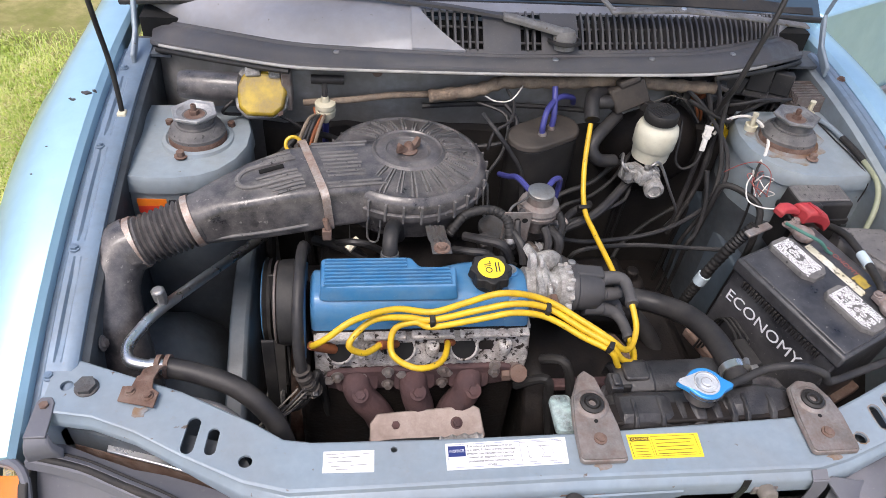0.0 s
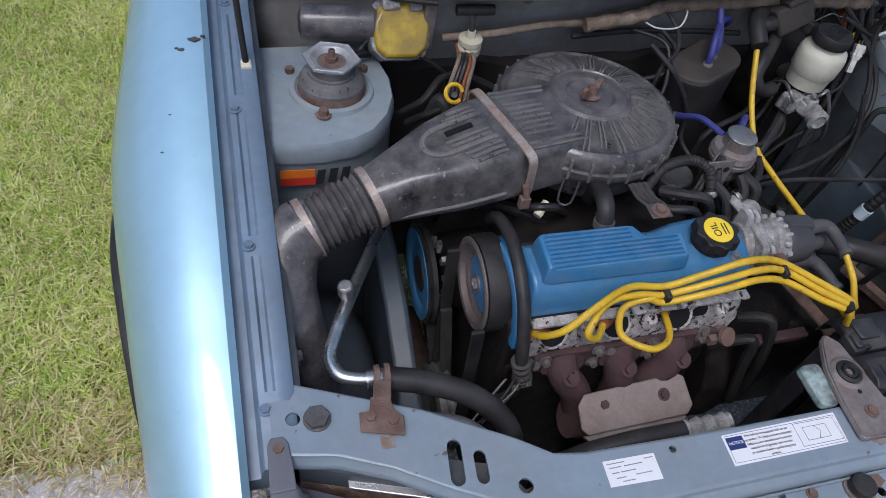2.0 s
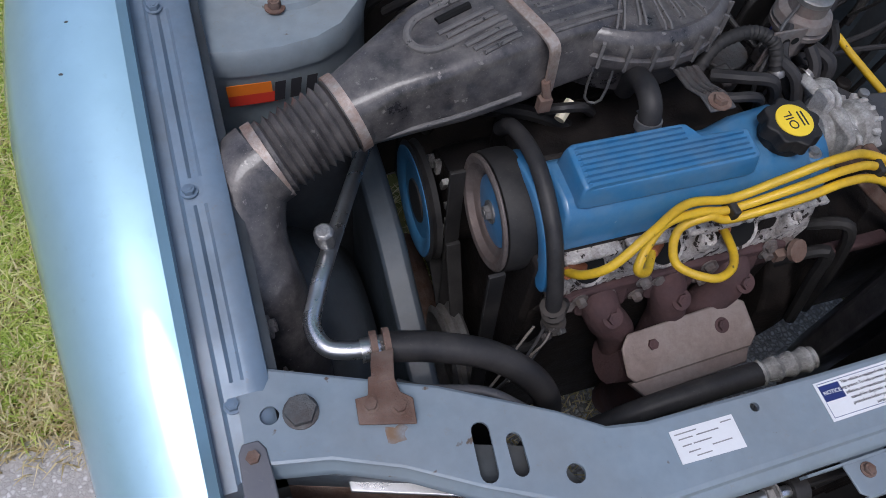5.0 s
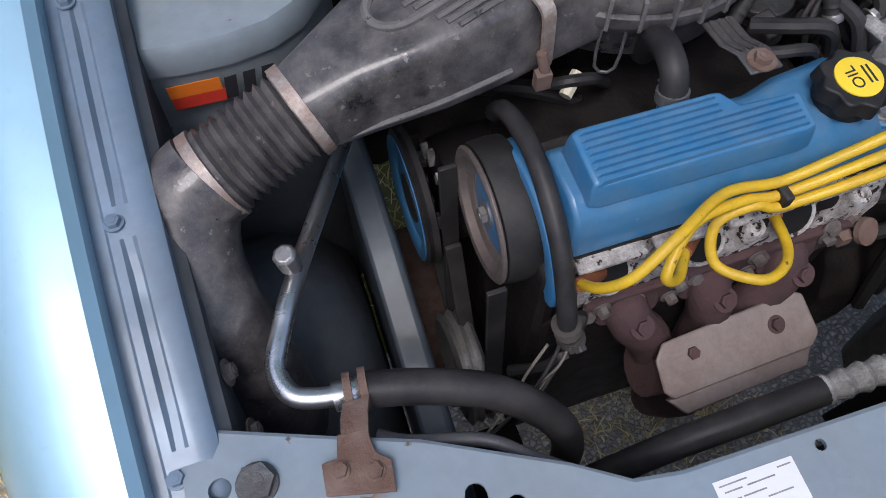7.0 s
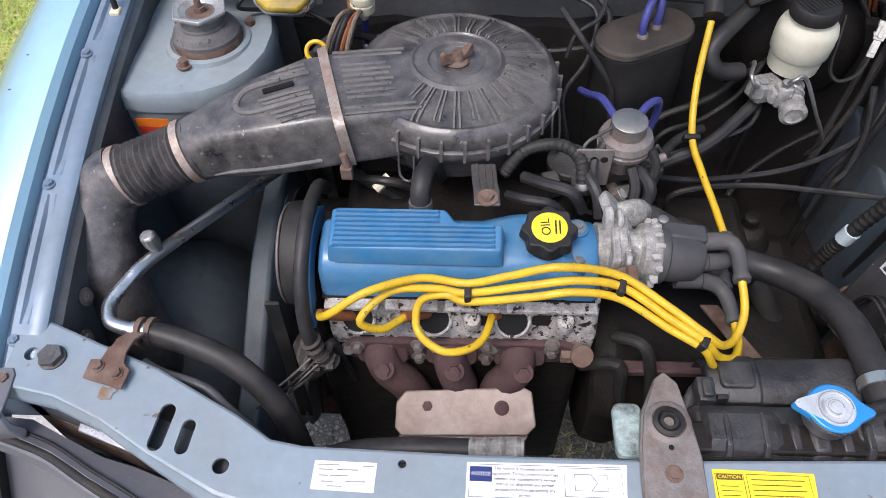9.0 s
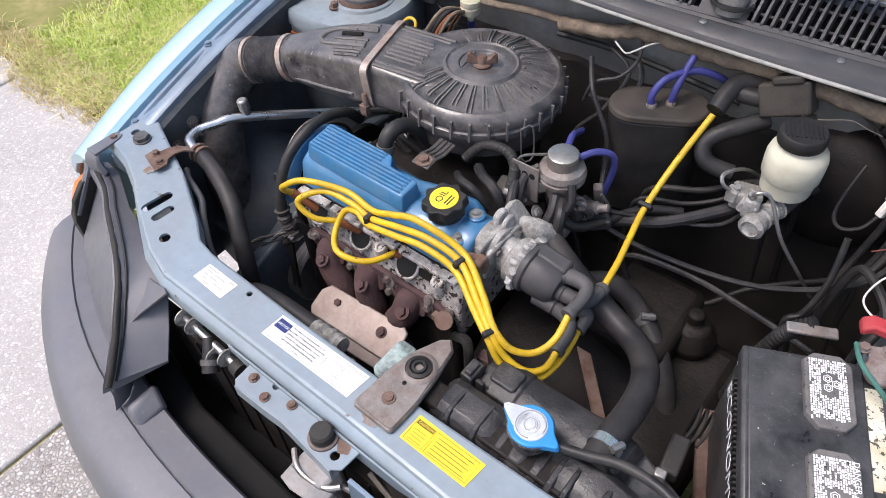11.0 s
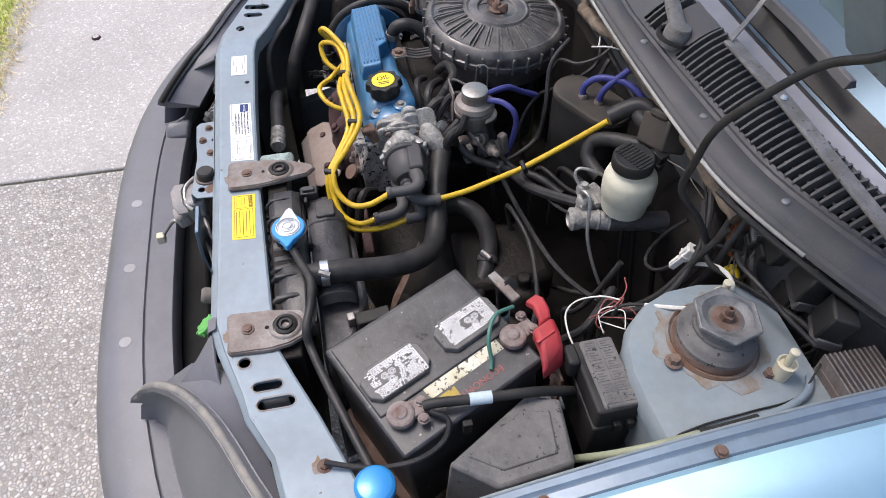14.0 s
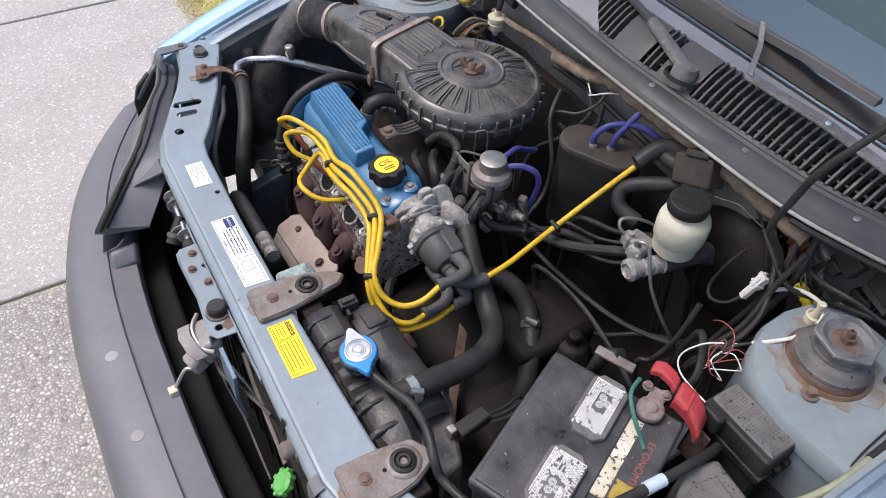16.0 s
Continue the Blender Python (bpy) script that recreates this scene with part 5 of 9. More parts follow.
for x, z in ((-0.302, 0.668), (-0.226, 0.646), (-0.142, 0.646), (-0.226, 0.676), (-0.142, 0.674), (-0.062, 0.668)):
    bolt((x, 0.2135, z), 0.0062, M_rustgrey, man, (0, -1, 0.1), h=1.2)
part("lifting_eye", Shape().lathe([(0.008, -0.003), (0.014, -0.003), (0.014, 0.003), (0.008, 0.003)], 20, along((-0.026, 0.205, 0.672), (0.2, -0.7, 0.7))).box(-0.05, -0.036, 0.204, 0.214, 0.655, 0.668), M_rust, man, "rusty lifting eye")
part("collector", Shape().tube([(-0.25, 0.178, 0.550), (-0.17, 0.172, 0.535), (-0.10, 0.176, 0.550)], 0.030, 14), M_iron, man)
part("downpipe", Shape().tube([(-0.17, 0.172, 0.53), (-0.165, 0.165, 0.42), (-0.15, 0.20, 0.28)], 0.028, 14), M_iron, man)
sh = along((-0.168, 0.160, 0.603), (0.02, -0.45, 0.89))
shield = part("heat_plate", Shape().prism([(-0.088, -0.020), (-0.080, -0.030), (0.078, -0.032), (0.090, -0.020), (0.086, 0.022), (0.076, 0.028), (-0.074, 0.026), (-0.086, 0.012)], 0, 0.004, sh).prism([(-0.085, -0.030), (0.08, -0.032), (0.07, -0.05), (-0.07, -0.05)], -0.012, -0.002, sh), M_shield, man, "pale heat-stained steel plate", 0.002)
for x in (-0.215, -0.121):
    bolt((x, 0.163, 0.607), 0.0068, M_iron, man, (0.02, -0.42, 0.90), washer=1.4)

# thermostat, distributor
dist = thing("distributor", "grey distributor with oxidised aluminium neck and boots", "distributor")
dm = along((0.000, 0.295, 0.770), (1, -0.02, -0.10))
part("housing", Shape().lathe([(0.030, -0.02), (0.030, 0.0), (0.036, 0.004), (0.036, 0.012), (0.026, 0.016), (0.026, 0.03), (0.034, 0.034), (0.036, 0.052), (0.033, 0.056)], 28, dm), M_alu, dist, "white-crusted aluminium distributor housing", 0.001)
part("cap", Shape().lathe([(0.031, 0.054), (0.032, 0.075), (0.029, 0.10), (0.022, 0.108), (0.008, 0.110)], 28, dm), M_distcap, dist, "dusty grey distributor cap")
part("clamp_plate", Shape().prism(rounded(-0.042, 0.034, -0.030, 0.030, 0.012), 0.010, 0.017, dm), M_alu, dist, "crusted aluminium clamp plate", 0.002)
for a in (0.6, 2.4, 4.3):
    bolt(dm @ Vector((0.031 * math.cos(a), 0.031 * math.sin(a), 0.017)), 0.0055, M_rustgrey, dist, dm.to_3x3() @ Vector((0, 0, 1)))
part("end_flange", Shape().prism(rounded(-0.040, 0.036, -0.034, 0.034, 0.010), -0.006, 0.004, dm), M_alu, dist, "crusted aluminium end flange", 0.002)
part("rusty_tab", Shape().block((0.030, 0.018, 0.022), pose(0.005, 0.246, 0.782, 10, 0, 20)).block((0.012, 0.022, 0.010), pose(0.016, 0.240, 0.797)), M_rust, dist, "rusty bracket by the distributor", 0.003)
part("cap_side", Shape().block((0.052, 0.024, 0.022), pose(0.084, 0.306, 0.784, 0, 6, -2)), M_distcap, dist, "square side of the distributor cap", 0.004)
part("cap_screw", Shape().lathe([(0.006, 0), (0.006, 0.004), (0.003, 0.005)], 12, pose(0.060, 0.318, 0.796)), M_steel, dist)
part("cap_rim", Shape().lathe([(0.0335, 0.052), (0.0355, 0.056), (0.0355, 0.062), (0.033, 0.064)], 28, dm), M_distcap, dist)
for p in ((0.112, 0.302, 0.776), (0.110, 0.276, 0.738), (0.112, 0.300, 0.733), (0.114, 0.288, 0.757)):
    part("cap_tower", Shape().lathe([(0.0125, -0.03), (0.0118, 0.0), (0.010, 0.002)], 14, along(p, (1, 0, -0.06))), M_distcap, dist)
BOOTS = [((0.104, 0.302, 0.777), (0.134, 0.303, 0.778), (0.145, 0.291, 0.777), (0.144, 0.254, 0.774)),
         ((0.102, 0.276, 0.739), (0.128, 0.277, 0.729), (0.142, 0.264, 0.724), (0.146, 0.230, 0.722)),
         ((0.104, 0.300, 0.734), (0.134, 0.304, 0.723), (0.147, 0.302, 0.715), (0.147, 0.282, 0.713)),
         ((0.106, 0.288, 0.757), (0.136, 0.293, 0.753), (0.147, 0.308, 0.750), (0.148, 0.331, 0.748))]
for pts in BOOTS:
    part("boot", Shape().tube([Vector(p) for p in pts], lambda t: 0.0115 - 0.0035 * t, 12, 5), M_boot, dist, "grey rubber plug boot")
    part("boot_collar", Shape().lathe([(0.0095, -0.004), (0.0105, 0.0), (0.0095, 0.004)], 14, along(pts[3], Vector(pts[3]) - Vector(pts[2]))), M_boot, dist)
neck = thing("thermostat_housing", "oxidised aluminium thermostat housing", "thermostat housing")
part("flange", Shape().prism(rounded(-0.020, 0.020, -0.036, 0.036, 0.014), -0.006, 0.006, along((0.012, 0.338, 0.782), (0.8, 0.15, 0.6))), M_alu, neck, bevel=0.002)
part("neck", Shape().tube([(0.005, 0.336, 0.775), (0.03, 0.342, 0.78), (0.045, 0.36, 0.76)], 0.017, 14), M_alu, neck)
for y in (0.312, 0.364):
    bolt((0.018, y, 0.788), 0.007, M_steel, neck, (0.8, 0.15, 0.6))

part("flange_lobe", Shape().prism(rounded(-0.013, 0.013, -0.030, 0.030, 0.011), -0.005, 0.005, along((-0.004, 0.312, 0.790), (1, 0.0, 0.06))).prism(rounded(-0.013, 0.013, -0.026, 0.026, 0.010), 0.010, 0.016, along((-0.004, 0.312, 0.790), (1, 0.0, 0.06))), M_crusted, neck, "white-crusted upright flange", 0.003)
rng_c = random.Random(5)
for k in range(16):
    a = 6.28319 * k / 16
    part("crust", Shape().block((0.010 + 0.004 * rng_c.random(), 0.007, 0.006 + 0.008 * rng_c.random()), dm @ Matrix.Rotation(a, 4, "Z") @ pose(0.0355, 0, 0.046 + 0.005 * rng_c.random(), 0, 80, 40 * rng_c.random()), 0.7), M_crusted, dist, "white corrosion crust", 0.0015)

# ignition leads
leads = thing("ignition_leads", "bright yellow silicone spark plug leads in clips", "ignition lead")
LEADS = [
    [(-0.336, 0.213, 0.744), (-0.330, 0.196, 0.766), (-0.312, 0.188, 0.790), (-0.275, 0.200, 0.812), (-0.218, 0.227, 0.802), (-0.165, 0.226, 0.795), (-0.12, 0.222, 0.817), (-0.068, 0.219, 0.839), (-0.003, 0.229, 0.812), (0.05, 0.20, 0.796), (0.086, 0.174, 0.786), (0.112, 0.174, 0.762), (0.134, 0.194, 0.749), (0.146, 0.222, 0.757), (0.144, 0.256, 0.774)],
    [(-0.238, 0.216, 0.738), (-0.262, 0.190, 0.752), (-0.283, 0.186, 0.778), (-0.25, 0.213, 0.795), (-0.20, 0.222, 0.789), (-0.165, 0.219, 0.786), (-0.10, 0.213, 0.812), (-0.05, 0.214, 0.822), (0.0, 0.218, 0.806), (0.05, 0.19, 0.79), (0.086, 0.168, 0.780), (0.110, 0.168, 0.748), (0.134, 0.178, 0.727), (0.147, 0.202, 0.717), (0.146, 0.232, 0.722)],
    [(-0.136, 0.230, 0.722), (-0.146, 0.196, 0.728), (-0.165, 0.176, 0.735), (-0.194, 0.170, 0.742), (-0.222, 0.195, 0.742), (-0.219, 0.218, 0.768), (-0.19, 0.218, 0.783), (-0.165, 0.212, 0.779), (-0.10, 0.204, 0.803), (-0.05, 0.206, 0.812), (0.0, 0.208, 0.797), (0.05, 0.182, 0.782), (0.086, 0.163, 0.773), (0.106, 0.162, 0.738), (0.130, 0.170, 0.716), (0.148, 0.195, 0.706), (0.152, 0.240, 0.704), (0.147, 0.284, 0.713)],
    [(0.148, 0.329, 0.748), (0.142, 0.38, 0.752), (0.133, 0.43, 0.760), (0.126, 0.480, 0.772), (0.132, 0.54, 0.812), (0.147, 0.600, 0.866)],
]
for pts in LEADS:
    part("lead", Shape().tube(pts, 0.0047, 10, 8), M_yellow, leads)
for a, b in (((-0.306, 0.232, 0.712), (-0.338, 0.212, 0.745)), ((-0.214, 0.236, 0.716), (-0.240, 0.214, 0.739)), ((-0.118, 0.246, 0.704), (-0.137, 0.228, 0.724))):
    a, b = Vector(a), Vector(b)
    part("plug_boot", Shape().tube([a, a.lerp(b, 0.6), b], lambda t: 0.0085 - 0.002 * t, 10), M_orange, leads, "terracotta rubber plug boot")
for p, d in (((-0.165, 0.2195, 0.787), (1, 0, 0)), ((0.0, 0.2185, 0.805), (1, -0.2, -0.2)), ((0.086, 0.1685, 0.780), (0.8, -0.4, -0.3)), ((0.125, 0.480, 0.771), (0, 1, 0.4))):
    m = along(p, d)
    part("separator", Shape().box(-0.011, 0.011, -0.007, 0.007, -0.004, 0.004, m), M_black, leads, "small black lead clip", 0.002)

# ---- air cleaner ----
ac = thing("air_cleaner", "dusty black plastic round air cleaner with long snorkel", "air cleaner")
acm = pose(-0.186, 0.505, 0.838, -3, 1.5, 0)
lid = Shape().lathe([(0.127, 0.000), (0.130, 0.004), (0.130, 0.016), (0.126, 0.024), (0.119, 0.028), (0.114, 0.0255), (0.075, 0.0345), (0.060, 0.036), (0.056, 0.041), (0.053, 0.038), (0.050, 0.038), (0.046, 0.040), (0.036, 0.039), (0.033, 0.034), (0.022, 0.033), (0.004, 0.034)], 64, acm)
lid_ob = part("lid", lid, M_plastic, ac, "ribbed round air cleaner lid", 0.0008)
part("lower_pan", Shape().lathe([(0.09, -0.06), (0.118, -0.05), (0.124, -0.022), (0.130, -0.014), (0.133, -0.008), (0.133, 0.000), (0.128, 0.003)], 64, acm), M_plastic, ac, "lower air cleaner pan")
for i in range(56):
    a = 6.28319 * (i // 2) / 28 + (0.062 if i % 2 else 0.0)
    deg = math.degrees(a) % 360
    if 150 < deg < 228:
        continue
    r0 = 0.061
    r1 = 0.117 if i // 2 % 2 else 0.108
    m = acm @ Matrix.Rotation(a, 4, "Z")
    s = Shape().loft([[(r, -0.0020, z), (r, -0.0011, z + d), (r, 0.0011, z + d), (r, 0.0020, z)] for r, z, d in ((r0, 0.035, 0.002), (r0 + 0.004, 0.034, 0.0060), (r1 - 0.006, 0.0255, 0.0055), (r1, 0.0245, 0.002))])
    s.v = [m @ p for p in s.v]
    part("radial_rib", s, M_dustplastic, lid_ob)
for i in range(30):
    a = 6.28319 * i / 30
    m = acm @ Matrix.Rotation(a, 4, "Z")
    part("rim_rib", Shape().box(0.127, 0.1345, -0.0018, 0.0018, -0.012, 0.018, m), M_dustplastic, lid_ob)
part("wing_nut", Shape().lathe([(0.014, 0.034), (0.016, 0.037), (0.009, 0.038), (0.008, 0.046), (0.005, 0.051)], 18, acm).loft([[acm @ pose(0, 0, 0, 0, 0, 35) @ Vector((u, v, w)) for v, w in ((-t, 0.038), (t, 0.038), (t, h), (-t, h))] for u, t, h in ((-0.024, 0.002, 0.052), (-0.019, 0.004, 0.056), (-0.012, 0.005, 0.048), (0.0, 0.006, 0.043), (0.012, 0.005, 0.048), (0.019, 0.004, 0.056), (0.024, 0.002, 0.052))]), M_rust, ac, "rusty two-winged nut", 0.0015)
# snorkel: section rings from the lid to the bellows
path = [(-0.205, 0.480, 0.845, 0.075, 0.030), (-0.262, 0.470, 0.846, 0.076, 0.032), (-0.325, 0.452, 0.850, 0.072, 0.036), (-0.36, 0.441, 0.850, 0.069, 0.038), (-0.42, 0.424, 0.842, 0.058, 0.038), (-0.47, 0.410, 0.832, 0.043, 0.038), (-0.515, 0.398, 0.820, 0.036, 0.037)]
rings = []
for i, (x, y, z, w, h) in enumerate(path):
    p, q = Vector(path[max(i - 1, 0)][:3]), Vector(path[min(i + 1, len(path) - 1)][:3])
    d = (q - p).normalized()
    side = d.cross(Vector((0, 0, 1))).normalized()
    up = side.cross(d)
    e = (0.24, 0.24, 0.24, 0.24, 0.28, 0.42, 0.85)[i]
    ring = []
    for k in range(40):
        a = 6.28319 * k / 40
        ca, sa = math.cos(a), math.sin(a)
        v = math.copysign(abs(sa) ** e, sa)
        ring.append(Vector((x, y, z)) + side * (w * math.copysign(abs(ca) ** e, ca) * (0.95 - 0.09 * v * (i < 6))) + up * (h * v))
    rings.append(ring)
snork = part("snorkel", Shape().loft(rings), M_plastic, ac, "flat black plastic intake snorkel")


def on_snorkel(x, v):
    """A point on the top of the snorkel: x along the car's width, v across it."""
    for a, b in zip(path, path[1:]):
        if b[0] <= x <= a[0]:
            t = (x - a[0]) / (b[0] - a[0])
            c = [a[i] + (b[i] - a[i]) * t for i in range(5)]
            d = Vector((-0.155, -0.042, -0.018)).normalized()
            side = d.cross(Vector((0, 0, 1))).normalized()
            return Vector(c[:3]) - side * v + side.cross(d) * (c[4] * (1 - 0.10 * (abs(v) / c[3]) ** 4) + 0.0005)


for v, x0, x1 in [(0.030, -0.352, -0.402), (0.038, -0.352, -0.398), (0.046, -0.352, -0.392), (0.003, -0.355, -0.415), (0.011, -0.355, -0.410), (-0.034, -0.356, -0.402), (-0.042, -0.356, -0.392)] + [(-0.056, -0.322, -0.235), (0.056, -0.322, -0.235), (-0.047, -0.322, -0.240), (0.047, -0.322, -0.240)] + [(-0.030 + 0.0100 * i, -0.316, -0.262 + 0.004 * (i % 2)) for i in range(7)]:
    part("raised_rib", Shape().tube([on_snorkel(x0 + (x1 - x0) * k / 4, v) for k in range(5)], 0.0026, 6), M_dustplastic, snork)
part("raised_ring", Shape().tube([on_snorkel(-0.352, -0.026), on_snorkel(-0.38, -0.026), on_snorkel(-0.412, -0.026)] + [on_snorkel(-0.415 - 0.026 * math.sin(a), -0.003 - 0.023 * math.cos(a)) for a in [3.1416 * k / 8 for k in range(1, 8)]] + [on_snorkel(-0.412, 0.020), on_snorkel(-0.38, 0.020), on_snorkel(-0.352, 0.020)], 0.0042, 8), M_dustplastic, snork)
# black bar on the surface drawn for the shade in the slot
part("slot", Shape().tube([on_snorkel(-0.372, -0.011), on_snorkel(-0.390, -0.011), on_snorkel(-0.408, -0.011)], 0.0042, 8), M_dark, snork)
for q in (-1, 1):
    part("seam_flange", Shape().tube([Vector((x, y, z)) + Vector((0.26, -0.965, 0)) * q * w * f + Vector((0, 0, -0.50 * h)) for (x, y, z, w, h), f in zip(path[3:], (0.995, 0.995, 0.96, 0.74))], 0.0026, 8), M_dustplastic, snork, "pale straight lower edge")


def band(center, direction, w, h, thick, wide, mat, parent, name, label, power=0.45):
    d = Vector(direction).normalized()
    side = d.cross(Vector((0, 0, 1))).normalized()
    up = side.cross(d)
    rings = []
    for k in range(33):
        a = 6.28319 * k / 32
        ca, sa = math.cos(a), math.sin(a)
        ex = lambda t: Vector(center) + side * ((w + t) * math.copysign(abs(ca) ** power, ca)) + up * ((h + t) * math.copysign(abs(sa) ** power, sa))
        rings.append([ex(0) - d * wide / 2, ex(thick) - d * wide / 2, ex(thick) + d * wide / 2, ex(0) + d * wide / 2])
    return part(name, Shape().loft(rings, True, False), mat, parent, label)


sdir = Vector((-0.42, 0.424, 0.842)) - Vector((-0.325, 0.452, 0.850))
band((-0.333, 0.450, 0.850), sdir, 0.0735, 0.037, 0.003, 0.012, M_clamp, ac, "clamp_band", "rusty pale steel clamp band round the snorkel", 0.26)
part("clamp_screw", Shape().tube([(-0.317, 0.376, 0.842), (-0.313, 0.372, 0.822)], 0.005, 8).box(-0.322, -0.308, 0.366, 0.376, 0.806, 0.824), M_rust, ac, "rusty clamp screw", 0.001)
# bellows and elbow
b0, b1 = Vector((-0.512, 0.399, 0.821)), Vector((-0.600, 0.374, 0.797))
prof = []
for i in range(9):
    z = 0.012 + 0.068 * i / 8
    prof += [(0.033, z - 0.003), (0.039, z)]
prof = [(0.038, -0.008), (0.038, 0.008)] + prof + [(0.037, 0.086), (0.037, 0.098)]
bm_ = along(b0, b1 - b0)
part("bellows", Shape().lathe(prof, 32, bm_), M_plastic, ac, "black rubber bellows")
for z in (0.002, 0.090):
    part("hose_clamp", Shape().lathe([(0.0385, z - 0.005), (0.041, z - 0.005), (0.041, z + 0.005), (0.0385, z + 0.005)], 32, bm_), M_clamp, ac, "rusty steel hose clamp")
part("elbow", Shape().tube([(-0.598, 0.375, 0.798), (-0.622, 0.362, 0.786), (-0.634, 0.325, 0.752), (-0.626, 0.285, 0.70), (-0.617, 0.26, 0.62), (-0.612, 0.25, 0.50)], 0.042, 20), M_plastic, ac, "dusty black plastic intake elbow")
# bracket to the rocker cover, clips
part("bracket", Shape().loft([[(x - 0.015, y, z), (x + 0.015, y, z), (x + 0.015, y, z + 0.003), (x - 0.015, y, z + 0.003)] for x, y, z in ((-0.145, 0.308, 0.829), (-0.146, 0.330, 0.830), (-0.148, 0.350, 0.822), (-0.150, 0.378, 0.822))]), M_darksteel, ac, "grey ribbed steel air cleaner bracket", 0.002)
for k in (-0.008, 0.0, 0.008):
    part("bracket_rib", Shape().tube([(-0.146 + k, 0.332, 0.8335), (-0.148 + k, 0.350, 0.8260), (-0.150 + k, 0.376, 0.8258)], 0.0020, 6), M_darksteel, ac)
bolt((-0.145, 0.318, 0.832), 0.008, M_rust, ac)
for x, y, r in ((-0.243, 0.392, 25), (-0.062, 0.452, -60)):
    m = pose(x, y, 0.82, 0, 0, -r)
    part("wire_clip", Shape().tube([m @ Vector(p) for p in ((-0.009, 0, 0.022), (-0.009, -0.006, -0.03), (0.009, -0.006, -0.03), (0.009, 0, 0.022), (-0.009, 0, 0.022))], 0.0016, 6, 3), M_steel, ac, "bent steel wire clip")

# ---- battery ----
bat = thing("battery", "dusty black car battery with white print", "battery")
bL, bF, bR = Vector((0.333, 0.320, 0.0)), Vector((0.421, 0.129, 0.0)), Vector((0.502, 0.405, 0.0))
bx = (bF - bL).normalized()
by = Vector((-bx.y, bx.x, 0))
LB, WB = 0.214, 0.184
# local frame: x along the long side, y to the far side, z up
bm4 = Matrix.Translation((bL.x, bL.y, 0)) @ Matrix(((bx.x, by.x, 0, 0), (bx.y, by.y, 0, 0), (0, 0, 1, 0), (0, 0, 0, 1))) @ pose(0, 0, 0.803) @ pose(0, 0, 0, 0, 4.6, 0) @ pose(0, 0, -0.803)
part("case", Shape().box(0.004, LB - 0.004, 0.004, WB - 0.004, 0.60, 0.785, bm4), M_battery, bat, "glossy black battery case", 0.004)
part("lid", Shape().box(0, LB, 0, WB, 0.775, 0.800, bm4), M_battery, bat, "dusty black battery lid", 0.004)
part("lid_step", Shape().box(0.006, LB - 0.006, 0.006, 0.125, 0.798, 0.803, bm4), M_battery, bat, bevel=0.002)
for i in range(24):
    part("grip_tooth", Shape().box(0.03 + i * 0.0065, 0.033 + i * 0.0065, -0.002, 0.004, 0.762, 0.774, bm4), M_black, bat)
for cx, cy, kx in ((0.047, 0.086, 1), (0.160, 0.086, -1)):
    c = bm4 @ Matrix.Translation((cx, cy, 0))
    o = [(-0.046, -0.014), (-0.036, -0.025), (0.030, -0.025), (0.046, -0.012), (0.046, 0.014), (0.034, 0.026), (-0.034, 0.026), (-0.046, 0.014)]
    v = part("vent_cap", Shape().prism(o, 0.802, 0.811, c, 0.97), M_dustplastic, bat, "grey vent cap with white warning print", 0.0015)
    pr = Shape()
    rng = random.Random(5 + kx)
    for r in range(16):
        x, y = -0.037, -0.0195 + 0.0024 * r
        while x < 0.033:
            w = rng.uniform(0.0012, 0.0042)
            if not (4 < r < 12 and -0.022 < x * kx < 0.006) and rng.random() < 0.9:
                h = rng.uniform(0.0014, 0.0021)
                pr.box(x, x + w, y, y + h, 0.8109, 0.8113, c)
            x += w + rng.uniform(0.0004, 0.0012)
    for sx, sy in ((-0.014, -0.001), (-0.003, -0.001), (-0.0085, 0.0075)):
        for rad_ in (0.0046, 0.0024):
            pr.tube([c @ Vector((sx * kx + rad_ * math.cos(1.0472 * i), sy + rad_ * math.sin(1.0472 * i), 0.8112)) for i in range(7)], 0.0006, 4, 1, False)
    part("warning_print", pr, M_print, v, "white printed bars")
text("DANGER / POISON", 0.0082, bm4 @ pose(0.158, 0.1065, 0.8113), M_print, bat, "writing", "", 1.0, 0.0001)
text("ECONOMY", 0.031, bm4 @ pose(0.092, 0.0028, 0.728, 90, 0, 0), M_stickerwhite, bat, "writing", "white lettering on the case", 1.0, 0.0)
text("ECONOMY", 0.013, bm4 @ pose(0.080, 0.161, 0.8005), M_pink, bat, "writing", "worn red lettering on the lid")
M_tornyellow = material("worn_yellow_label", (0.50, 0.36, 0.05), 0.5, 0.0, (0.16, 0.13, 0.06), 0.95, 40, 0.3, 0.0, spots=(0.06, 0.05, 0.04), spots_at=0.55, spots_scale=120)
M_torn = material("torn_label", (0.62, 0.60, 0.52), 0.5, 0.0, (0.45, 0.40, 0.22), 0.8, 30, 0.2, 0.0, spots=(0.08, 0.07, 0.05), spots_at=0.56, spots_scale=160)
part("label", Shape().box(0.030, 0.145, 0.121, 0.142, 0.8000, 0.8006, bm4), M_torn, bat, "torn white and yellow label strip")
part("label", Shape().box(0.112, 0.138, 0.145, 0.165, 0.8000, 0.8006, bm4), M_tornyellow, bat, "torn yellow warning label")
